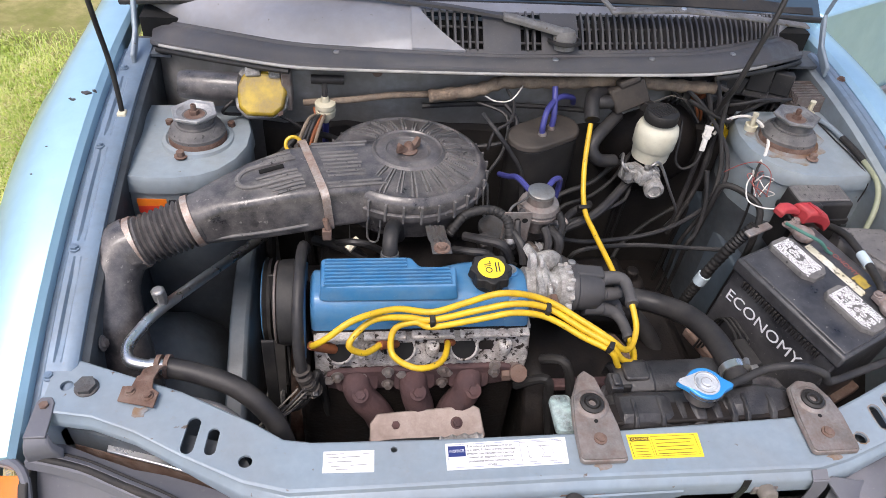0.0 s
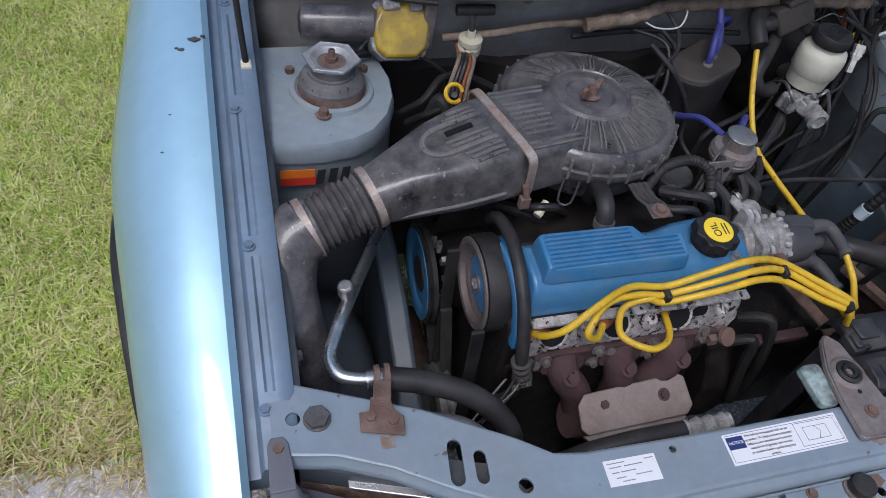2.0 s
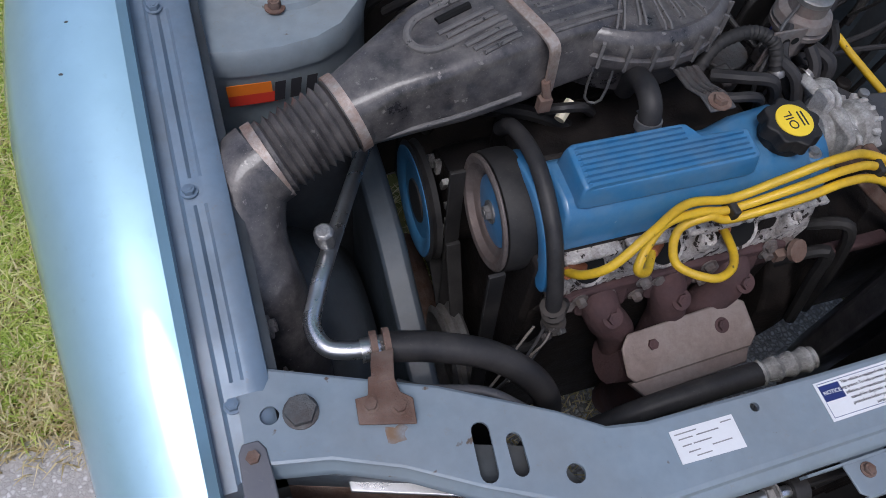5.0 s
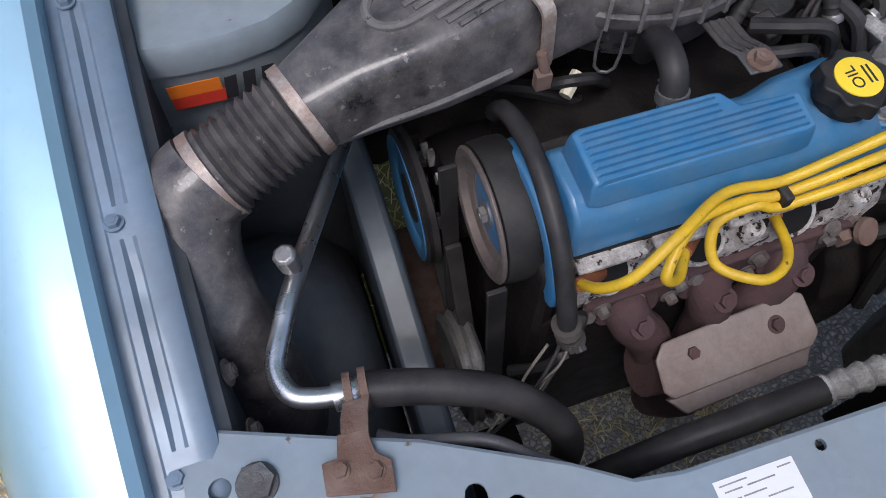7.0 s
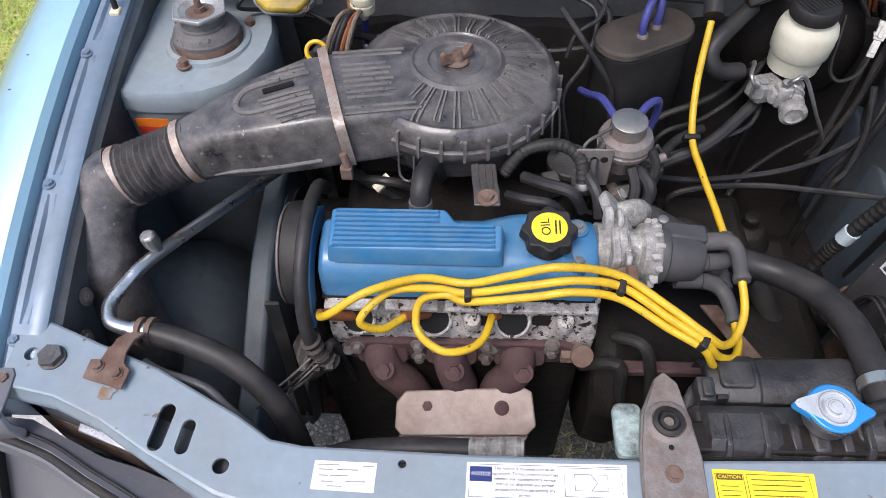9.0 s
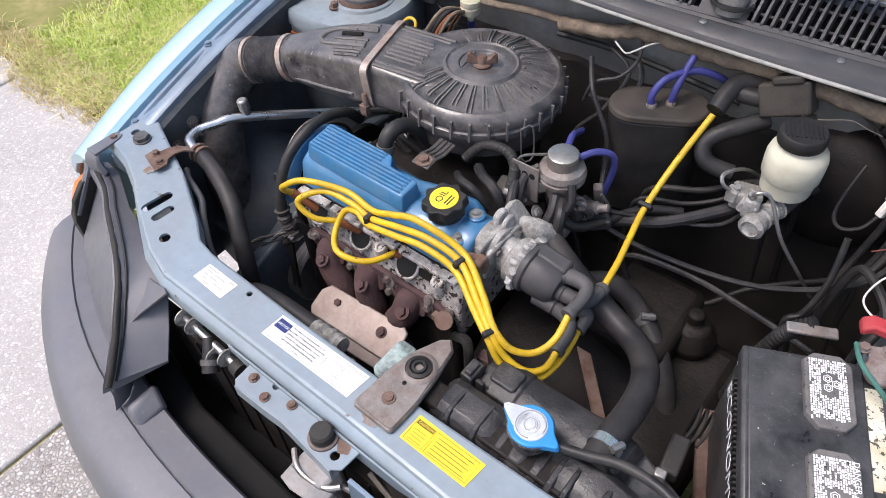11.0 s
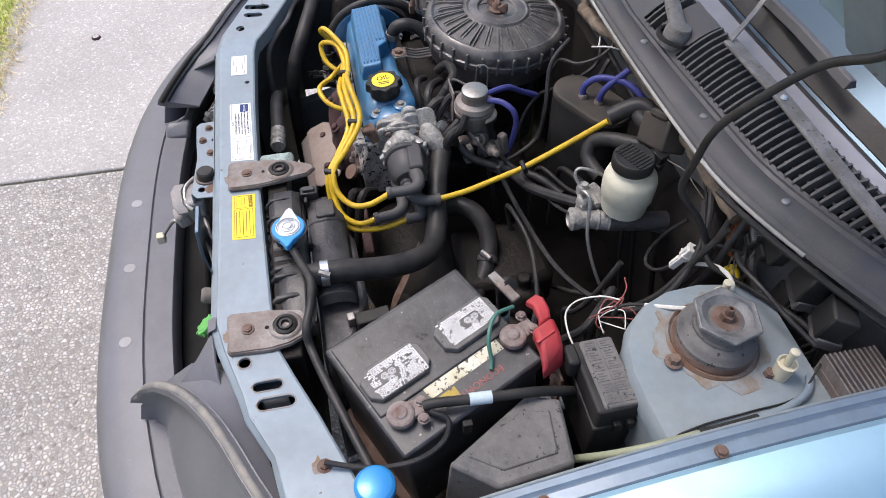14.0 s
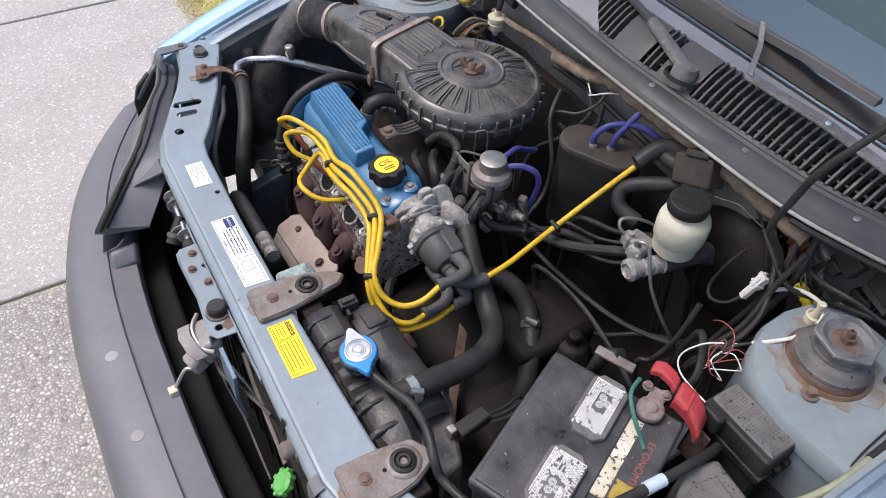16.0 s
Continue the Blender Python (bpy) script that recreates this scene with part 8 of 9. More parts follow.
wire("white_wire", "thin white wire looped near the fuse box", [(0.505, 0.442, 0.800), (0.470, 0.440, 0.800), (0.436, 0.448, 0.796), (0.418, 0.470, 0.794), (0.424, 0.500, 0.804), (0.440, 0.520, 0.812)], 0.0013, M_whitewire)
for k, mm in enumerate((M_whitewire, M_pink, M_whitewire, M_pink, M_pink, M_whitewire)):
    a = 0.9 * k
    wire("thin_wire", "thin cut wire end curled beside the strut tower", [(0.446, 0.515, 0.800), (0.450 + 0.010 * math.cos(a), 0.518 + 0.012 * math.sin(a), 0.812), (0.456 + 0.024 * math.cos(a), 0.512 + 0.026 * math.sin(a), 0.808), (0.462 + 0.020 * math.cos(a + 0.9), 0.500 + 0.018 * math.sin(a + 0.9), 0.796), (0.455 + 0.012 * math.cos(a + 2), 0.492, 0.785)], 0.0009, mm)
wc = thing("wire_connector", "white plastic wire connector", "connector")
wcm = along((0.392, 0.630, 0.822), (0.17, 0.36, 0.90))
part("shell", Shape().box(-0.0070, 0.0070, -0.0058, 0.0058, -0.006, 0.016, wcm), M_whitewire, wc, bevel=0.001)
part("nose", Shape().box(-0.0050, 0.0050, -0.0045, 0.0045, -0.030, -0.006, wcm).box(-0.0032, 0.0032, 0.0040, 0.0060, -0.024, -0.008, wcm), M_whitewire, wc, bevel=0.001)
part("collar", Shape().box(-0.0085, 0.0085, -0.0070, 0.0070, -0.001, 0.003, wcm).box(-0.0080, 0.0080, -0.0066, 0.0066, 0.012, 0.019, wcm), M_whitewire, wc, bevel=0.0008)
part("latch", Shape().box(-0.0030, 0.0030, 0.0056, 0.0085, -0.002, 0.014, wcm), M_whitewire, wc, bevel=0.0006)
part("lead", Shape().tube([(0.387, 0.619, 0.796), (0.375, 0.606, 0.775), (0.352, 0.602, 0.765), (0.338, 0.612, 0.778), (0.340, 0.630, 0.815), (0.345, 0.650, 0.840)], 0.0028, 7), M_black, wc)
part("lead", Shape().tube([(0.396, 0.637, 0.840), (0.404, 0.648, 0.855), (0.418, 0.662, 0.862), (0.432, 0.684, 0.858)], 0.0026, 7), M_black, wc)
for k, pl in enumerate((((0.478, 0.637, 0.832)), ((0.596, 0.656, 0.848)))):
    pc = thing("cream_plug", "cream nylon plug standing on the strut tower", "plug", "cream plugs")
    part("plug", Shape().lathe([(0.0100, -0.016), (0.0115, 0.006), (0.0120, 0.012), (0.0100, 0.0125), (0.0085, 0.008), (0.0045, 0.009), (0.0045, 0.030), (0.0055, 0.031), (0.0055, 0.036), (0.003, 0.037)], 16, pose(*pl)), M_cream, pc)
yc = thing("taped_connector", "yellow taped wire connector", "connector")
part("tape", Shape().tube([(0.424, 0.680, 0.826), (0.440, 0.684, 0.812), (0.456, 0.688, 0.796), (0.470, 0.690, 0.782)], lambda t: 0.010 - 0.004 * abs(t - 0.5) + 0.001 * math.sin(t * 40), 10), M_stickeryellow, yc)
for i, pts in enumerate((
        [(0.34, 0.67, 0.90), (0.39, 0.65, 0.86), (0.43, 0.60, 0.80), (0.41, 0.55, 0.74), (0.30, 0.50, 0.70), (0.15, 0.47, 0.70), (0.03, 0.44, 0.74)],
        [(0.05, 0.44, 0.76), (0.09, 0.47, 0.745), (0.15, 0.50, 0.74), (0.22, 0.53, 0.75), (0.25, 0.60, 0.76)],
        [(0.40, 0.42, 0.72), (0.33, 0.45, 0.70), (0.22, 0.47, 0.69), (0.12, 0.46, 0.68)],
        [(-0.05, 0.66, 0.87), (0.0, 0.63, 0.86), (-0.01, 0.58, 0.82), (-0.04, 0.55, 0.78), (-0.03, 0.52, 0.72)])):
    pts = pts + [tuple(Vector(pts[-1]) + Vector((0.01, 0.015, -0.09))), tuple(Vector(pts[-1]) + Vector((0.02, 0.04, -0.24)))]
    wire("black_cable", "dusty black cable in the engine bay", pts, 0.0042 if i % 2 == 0 else 0.0032, M_hose)
# heater hoses and loom along the firewall
hh = thing("heater_hose", "dusty brown-black heater hose at the firewall", "hose")
part("hose", Shape().tube([(0.148, 0.60, 0.874), (0.155, 0.64, 0.895), (0.185, 0.665, 0.893), (0.23, 0.672, 0.892)], 0.0135, 12), M_hose, hh)
part("hose", Shape().tube([(0.21, 0.64, 0.86), (0.17, 0.60, 0.848), (0.152, 0.58, 0.83), (0.165, 0.57, 0.81), (0.20, 0.58, 0.80)], 0.012, 12), M_hose, hh)
hbm = pose(0.222, 0.652, 0.896, -20, -22, 8)
part("valve", Shape().block((0.066, 0.042, 0.046), hbm).block((0.040, 0.046, 0.012), hbm @ pose(0.006, -0.002, 0.026)), M_heater, hh, "dusty black heater valve housing", 0.004)
part("spout", Shape().tube([hbm @ Vector(p) for p in ((-0.030, -0.006, 0.0), (-0.046, -0.010, 0.006), (-0.058, -0.008, 0.010))], 0.0125, 14), M_hose, hh)
part("sensor", Shape().block((0.020, 0.016, 0.018), pose(0.258, 0.632, 0.884, 0, 10, 25)).block((0.012, 0.012, 0.014), pose(0.266, 0.630, 0.872, 0, 10, 25)), M_black, hh, "small black plug", 0.0015)
lo = thing("wiring_loom", "taped brown wiring loom along the firewall", "wiring loom")
part("loom", Shape().tube([(-0.14, 0.655, 0.885), (-0.06, 0.655, 0.897), (0.0, 0.664, 0.910), (0.10, 0.668, 0.908), (0.20, 0.670, 0.912), (0.30, 0.672, 0.905), (0.40, 0.68, 0.895)], lambda t: 0.0115 + 0.0012 * math.sin(t * 95), 10, 16), M_tapebrown, lo)
part("loom", Shape().tube([(-0.36, 0.67, 0.86), (-0.28, 0.66, 0.872), (-0.2, 0.665, 0.88), (-0.1, 0.67, 0.88)], 0.006, 10), M_tapebrown, lo)
for x, y, z, w, h, turn in ((0.506, 0.708, 0.872, 0.044, 0.050, -18), (0.556, 0.712, 0.862, 0.040, 0.044, -25), (0.345, 0.700, 0.890, 0.036, 0.028, 0), (0.488, 0.716, 0.812, 0.036, 0.034, -10)):
    rl = thing("relay", "dusty black relay box on the firewall", "relay", "firewall relays")
    rm2 = pose(x, y, z, -12, 0, turn)
    part("case", Shape().box(-w / 2, w / 2, -0.004, 0.028, 0.0, h, rm2), M_black, rl, bevel=0.003)
    part("socket", Shape().box(-w / 2 - 0.002, w / 2 + 0.002, 0.0, 0.032, -0.012, 0.004, rm2), M_plastic, rl, bevel=0.002)
    for q in (-0.3, 0.0, 0.3):
        part("lead", Shape().tube([rm2 @ Vector(p) for p in ((q * w, 0.016, -0.010), (q * w + 0.003, 0.014, -0.03), (q * w - 0.010, 0.020, -0.06))], 0.0022, 6), M_hose, rl)
rp = thing("red_plug", "faded orange-red wiring plug with wires", "plug")
rpm = pose(0.391, 0.700, 0.882, 15, 12, 20)
part("shell", Shape().block((0.026, 0.018, 0.022), rpm).block((0.010, 0.012, 0.016), rpm @ pose(-0.010, -0.004, -0.016)), M_orange, rp, bevel=0.002)
part("latch", Shape().block((0.010, 0.004, 0.026), rpm @ pose(0.002, -0.011, -0.002)), M_orange, rp, bevel=0.001)
for dx in (-0.005, 0.003):
    part("wire", Shape().tube([(0.386 + dx, 0.696, 0.868), (0.388 + dx, 0.692, 0.852), (0.396 + dx, 0.690, 0.836), (0.404 + dx, 0.696, 0.815)], 0.0028, 7), M_orange, rp)
tcn = thing("grey_connector", "grimy grey wiring connector at the firewall", "connector")
part("shell", Shape().block((0.026, 0.020, 0.030), pose(0.419, 0.704, 0.884, 10, 18, -15)).block((0.018, 0.012, 0.014), pose(0.416, 0.700, 0.864, 0, 18, -15)), M_darksteel, tcn, bevel=0.002)
part("clip", Shape().block((0.030, 0.006, 0.008), pose(0.421, 0.692, 0.890, 10, 18, -15)), M_rustgrey, tcn, bevel=0.001)
dcn = thing("junction_block", "black wiring junction block under the cowl edge", "connector")
part("shell", Shape().block((0.044, 0.022, 0.034), pose(0.452, 0.710, 0.892, -8, 14, -12)).block((0.020, 0.026, 0.018), pose(0.446, 0.706, 0.872, -8, 14, -12)), M_black, dcn, bevel=0.003)
part("pale_lead", Shape().tube([(0.434, 0.700, 0.868), (0.433, 0.697, 0.856), (0.434, 0.697, 0.846)], 0.0014, 6), M_tan, dcn)
tb = thing("taped_wires", "bundle of taped black wires hanging under the cowl", "wiring")
for k, (x0, x1) in enumerate(((0.398, 0.430), (0.408, 0.446), (0.420, 0.458), (0.390, 0.418), (0.432, 0.474))):
    part("wire", Shape().tube([(x0, 0.716, 0.880), (x0 + 0.006 * math.sin(k), 0.704, 0.855), (x0 + 0.014, 0.700, 0.832), (x1, 0.704 + 0.004 * (k % 2), 0.800), (x1 + 0.010, 0.715, 0.750)], lambda t: 0.0050 + 0.0012 * math.sin(t * 25 + k), 8), (M_hose, M_plastic, M_rubber)[k % 3], tb)
for k in range(2):
    part("pale_wire", Shape().tube([(0.420, 0.684, 0.845), (0.426 + 0.012 * k, 0.676, 0.832), (0.446 + 0.012 * k, 0.680, 0.812), (0.474, 0.692, 0.798 - 0.012 * k), (0.530, 0.704, 0.796)], 0.0012, 6), M_tan, tb)
hc = thing("hanging_cable", "pair of dusty grey cables running down beside the strut tower", "cable")
for k in range(2):
    part("cable", Shape().tube([(0.385 + 0.022 * k, 0.690, 0.905), (0.398 + 0.020 * k, 0.668, 0.868), (0.404 + 0.018 * k, 0.655, 0.825), (0.398 + 0.018 * k, 0.640, 0.770), (0.385 + 0.02 * k, 0.62, 0.70), (0.37, 0.60, 0.60)], 0.0050, 9), M_hose, hc)
gc = thing("ground_cable", "thin green cable from the battery terminal", "cable")
part("strand", Shape().tube([bm4 @ Vector(p) for p in ((-0.010, 0.112, 0.824), (0.020, 0.112, 0.832), (0.045, 0.130, 0.826), (0.055, 0.148, 0.808), (0.062, 0.156, 0.803))], 0.0028, 8), M_greenwire, gc)
nc = thing("battery_cable", "black battery cable with pale tape", "cable")
part("strand", Shape().tube([bm4 @ Vector(p) for p in ((0.160, 0.150, 0.815), (0.145, 0.158, 0.818), (0.10, 0.184, 0.815), (0.04, 0.214, 0.805), (-0.01, 0.23, 0.77), (-0.04, 0.22, 0.70))], 0.0065, 10), M_rubber, nc)
part("tape", Shape().tube([bm4 @ Vector(p) for p in ((0.112, 0.177, 0.8155), (0.088, 0.190, 0.8135))], 0.0080, 10), M_tape, nc, "pale blue-white tape")
part("strand", Shape().tube([bm4 @ Vector(p) for p in ((0.158, 0.160, 0.815), (0.146, 0.180, 0.808), (0.167, 0.195, 0.80), (0.206, 0.192, 0.798), (0.250, 0.165, 0.792))] + [(0.571, 0.112, 0.776)], 0.0035, 8), M_hose, nc)
gh = thing("drain_hose", "pale green translucent hose along the fender", "hose")
part("hose", Shape().tube([(0.610, 0.40, 0.74), (0.638, 0.435, 0.80), (0.650, 0.475, 0.830), (0.650, 0.530, 0.838)], 0.005, 10), M_cream2, gh)
part("sleeve", Shape().tube([(0.650, 0.528, 0.838), (0.649, 0.56, 0.839), (0.646, 0.60, 0.839)], 0.0062, 10), M_rubber, gh, "black sleeve on the hose")
part("tail", Shape().tube([(0.646, 0.598, 0.839), (0.640, 0.64, 0.839), (0.626, 0.672, 0.838), (0.606, 0.690, 0.834)], 0.0052, 10), M_bay, gh, "grey end of the hose")
cu = thing("control_unit", "finned grey aluminium control unit", "control unit")
part("body", Shape().box(0.596, 0.656, 0.700, 0.768, 0.812, 0.846), M_rustgrey, cu, bevel=0.002)
part("bracket", Shape().box(0.585, 0.660, 0.695, 0.80, 0.795, 0.812), M_baydark, cu)
for i in range(11):
    part("fin", Shape().box(0.596, 0.656, 0.7005 + 0.0063 * i, 0.7030 + 0.0063 * i, 0.846, 0.864), M_rustgrey, cu)
pcv = thing("breather_hose", "black breather hose with steel clamp on the rocker cover", "hose")
part("nipple", Shape().lathe([(0.0105, -0.02), (0.0105, 0.012), (0.0095, 0.014)], 18, pose(-0.222, 0.316, 0.805, -12, 0, 0)), M_engineblue, pcv, "blue painted nipple")
part("hose", Shape().tube([(-0.222, 0.3175, 0.812), (-0.222, 0.321, 0.828), (-0.221, 0.330, 0.838), (-0.218, 0.350, 0.840), (-0.212, 0.375, 0.826), (-0.205, 0.392, 0.79)], 0.0118, 14), M_hose, pcv)
part("clamp", Shape().lathe([(0.0124, -0.005), (0.0138, -0.005), (0.0138, 0.005), (0.0124, 0.005)], 20, along((-0.222, 0.3185, 0.8185), (0, 0.22, 0.97))), M_steel, pcv, "dull steel spring clamp")
for k in (-1, 1):
    part("clamp_ear", Shape().box(-0.004, 0.004, -0.018, -0.012, 0.002 * k - 0.001, 0.002 * k + 0.001, along((-0.222, 0.3185, 0.8185), (0, 0.22, 0.97)) @ pose(0, 0, 0.002 * k)), M_steel, pcv)
lh = thing("coolant_pipe", "black lower hose beside the support", "hose")
part("hose", Shape().tube([(-0.36, 0.085, 0.60), (-0.30, 0.082, 0.655), (-0.235, 0.080, 0.678), (-0.16, 0.080, 0.680)], 0.013, 14), M_hose, lh)
part("joint", Shape().tube([(-0.16, 0.080, 0.680), (-0.13, 0.079, 0.686), (-0.10, 0.078, 0.690)], lambda t: 0.0125 + 0.002 * math.sin(t * 25), 12), M_alu, lh, "oxidised metal joint")
part("cable", Shape().tube([(-0.53, 0.150, 0.735), (-0.508, 0.138, 0.735), (-0.455, 0.122, 0.733), (-0.424, 0.100, 0.725), (-0.385, 0.075, 0.70), (-0.37, 0.07, 0.62)], 0.0055, 10), M_cowl, lh, "yellowed taped cable")

# ---- more hoses, plugs and cables ----
def hoses(name, label, rows, mat):
    for r, pts in rows:
        t = thing(name, label, "hose" if "hose" in name else "cable")
        if name == "wiring_cable" and 0.6 < pts[0][2] < 0.79 and pts[0][1] > 0.4:
            pts = [tuple(Vector(pts[0]) + Vector((-0.02, 0.0, -0.16))), tuple(Vector(pts[0]) + Vector((-0.012, -0.004, -0.05)))] + pts
        if name == "wiring_cable" and pts[-1][2] > 0.55:
            pts = pts + [tuple(Vector(pts[-1]) + Vector((0.008, 0.015, -0.10))), tuple(Vector(pts[-1]) + Vector((0.015, 0.04, -0.26)))]
        part("run", Shape().tube(pts, r, 9, 6), mat, t)


hoses("vacuum_hose", "dusty black vacuum hose round the carburettor", [
    (0.008, [(0.040, 0.395, 0.80), (0.052, 0.372, 0.795), (0.050, 0.365, 0.77), (0.03, 0.362, 0.745)]),
    (0.007, [(-0.02, 0.405, 0.80), (-0.025, 0.375, 0.812), (-0.015, 0.350, 0.805), (-0.01, 0.335, 0.78)]),
    (0.0075, [(-0.10, 0.385, 0.795), (-0.075, 0.365, 0.805), (-0.045, 0.352, 0.805), (-0.028, 0.350, 0.775)]),
    (0.006, [(-0.12, 0.36, 0.79), (-0.10, 0.345, 0.80), (-0.07, 0.338, 0.80), (-0.05, 0.345, 0.77)]),
    (0.0085, [(0.02, 0.445, 0.70), (0.06, 0.46, 0.715), (0.10, 0.475, 0.73), (0.15, 0.49, 0.745), (0.20, 0.53, 0.76), (0.25, 0.585, 0.772), (0.30, 0.66, 0.765)]),
    (0.004, [(0.06, 0.46, 0.72), (0.03, 0.53, 0.74), (0.02, 0.545, 0.80), (-0.02, 0.56, 0.86), (-0.05, 0.60, 0.885)]),
    (0.006, [(-0.30, 0.40, 0.77), (-0.28, 0.385, 0.785), (-0.255, 0.385, 0.78), (-0.23, 0.40, 0.75)]),
    (0.009, [(-0.34, 0.46, 0.72), (-0.30, 0.42, 0.745), (-0.26, 0.40, 0.735), (-0.22, 0.395, 0.70)]),
    (0.006, [(-0.42, 0.60, 0.76), (-0.40, 0.57, 0.80), (-0.38, 0.56, 0.82), (-0.36, 0.57, 0.80), (-0.33, 0.60, 0.74)]),
], M_hose)
hoses("wiring_cable", "black wiring cable hanging in the engine bay", [
    (0.0045, [(0.37, 0.55, 0.80), (0.375, 0.52, 0.74), (0.365, 0.50, 0.69), (0.35, 0.49, 0.67)]),
    (0.0045, [(0.20, 0.514, 0.549), (0.24, 0.55, 0.565), (0.275, 0.59, 0.583), (0.34, 0.62, 0.62), (0.40, 0.62, 0.66)]),
    (0.005, [(0.10, 0.56, 0.73), (0.17, 0.58, 0.75), (0.22, 0.61, 0.77), (0.28, 0.65, 0.76)]),
    (0.0035, [(0.10, 0.52, 0.74), (0.16, 0.55, 0.74), (0.21, 0.58, 0.76), (0.25, 0.62, 0.79)]),
    (0.0045, [(0.42, 0.655, 0.90), (0.415, 0.63, 0.84), (0.42, 0.59, 0.78), (0.40, 0.55, 0.72), (0.36, 0.53, 0.64)]),
    (0.006, [(0.40, 0.53, 0.78), (0.43, 0.50, 0.785), (0.45, 0.47, 0.77), (0.44, 0.44, 0.72)]),
    (0.008, [(-0.02, 0.22, 0.62), (0.02, 0.20, 0.66), (0.03, 0.19, 0.60), (0.05, 0.18, 0.50)]),
    (0.008, [(0.02, 0.24, 0.66), (0.05, 0.215, 0.68), (0.07, 0.20, 0.60), (0.08, 0.19, 0.50)]),
    (0.006, [(-0.44, 0.62, 0.75), (-0.40, 0.60, 0.80), (-0.36, 0.63, 0.82), (-0.30, 0.64, 0.80), (-0.24, 0.62, 0.76)]),
    (0.010, [(-0.42, 0.60, 0.70), (-0.40, 0.58, 0.77), (-0.385, 0.565, 0.83), (-0.37, 0.55, 0.80)]),
    (0.0013, [(0.60, 0.70, 0.850), (0.628, 0.660, 0.8345), (0.634, 0.60, 0.834), (0.640, 0.53, 0.834), (0.648, 0.49, 0.815)]),
    (0.004, [(0.35, 0.66, 0.88), (0.42, 0.64, 0.85), (0.45, 0.66, 0.84), (0.50, 0.695, 0.84), (0.56, 0.72, 0.84)]),
    (0.006, [(-0.39, 0.205, 0.60), (-0.36, 0.19, 0.63), (-0.34, 0.195, 0.66), (-0.33, 0.205, 0.69)]),
], M_rubber)
rb = thing("rusty_bracket", "rust-red steel mounting bar beside the gearbox", "bracket")
part("bar", Shape().loft([[(x - 0.012, y, z), (x + 0.012, y, z), (x + 0.012, y, z + 0.006), (x - 0.012, y, z + 0.006)] for x, y, z in ((0.150, 0.300, 0.640), (0.186, 0.270, 0.612), (0.222, 0.240, 0.585), (0.250, 0.222, 0.55))]), M_rust, rb, "rust-red bar", 0.002)
part("bar", Shape().box(0.03, 0.14, 0.205, 0.222, 0.620, 0.634), M_iron, rb, "dark rusty cross bar", 0.003)
pc2 = thing("wire_plug", "small cream plug behind the rocker cover", "plug")
part("plug", Shape().tube([(-0.285, 0.378, 0.775), (-0.268, 0.392, 0.785)], 0.0065, 8), M_cream, pc2)
bc = thing("cable_sleeve", "corrugated black cable sleeve with pale blue tape", "cable")
part("sleeve", Shape().tube([(0.388, 0.385, 0.812), (0.372, 0.380, 0.795), (0.360, 0.383, 0.765), (0.349, 0.390, 0.715), (0.339, 0.394, 0.665), (0.336, 0.403, 0.62), (0.33, 0.41, 0.55)], lambda t: 0.0095 + 0.0010 * math.sin(t * 190), 12, 20), M_rubber, bc)
part("tape", Shape().tube([(0.3435, 0.3925, 0.688), (0.3395, 0.394, 0.668)], 0.0118, 12), M_tape, bc, "pale blue tape")
an = thing("alternator", "dark finned alternator low beside the engine", "alternator")
part("body", Shape().lathe([(0.03, 0), (0.058, 0.006), (0.062, 0.03), (0.062, 0.09), (0.05, 0.10)], 28, along((-0.395, 0.422, 0.612), (1, 0, 0))), M_block, an)
for i in range(10):
    a = 0.6283 * i
    part("vent", Shape().box(0.036, 0.054, -0.004, 0.004, -0.004, 0.004, along((-0.395, 0.422, 0.612), (-1, 0, 0)) @ Matrix.Rotation(a, 4, "Z")), M_alu, an)
for i in range(14):
    part("fin", Shape().box(-0.35 + 0.05 * i, -0.3485 + 0.05 * i, -0.038, -0.012, 0.345, 0.655), M_block, cond)

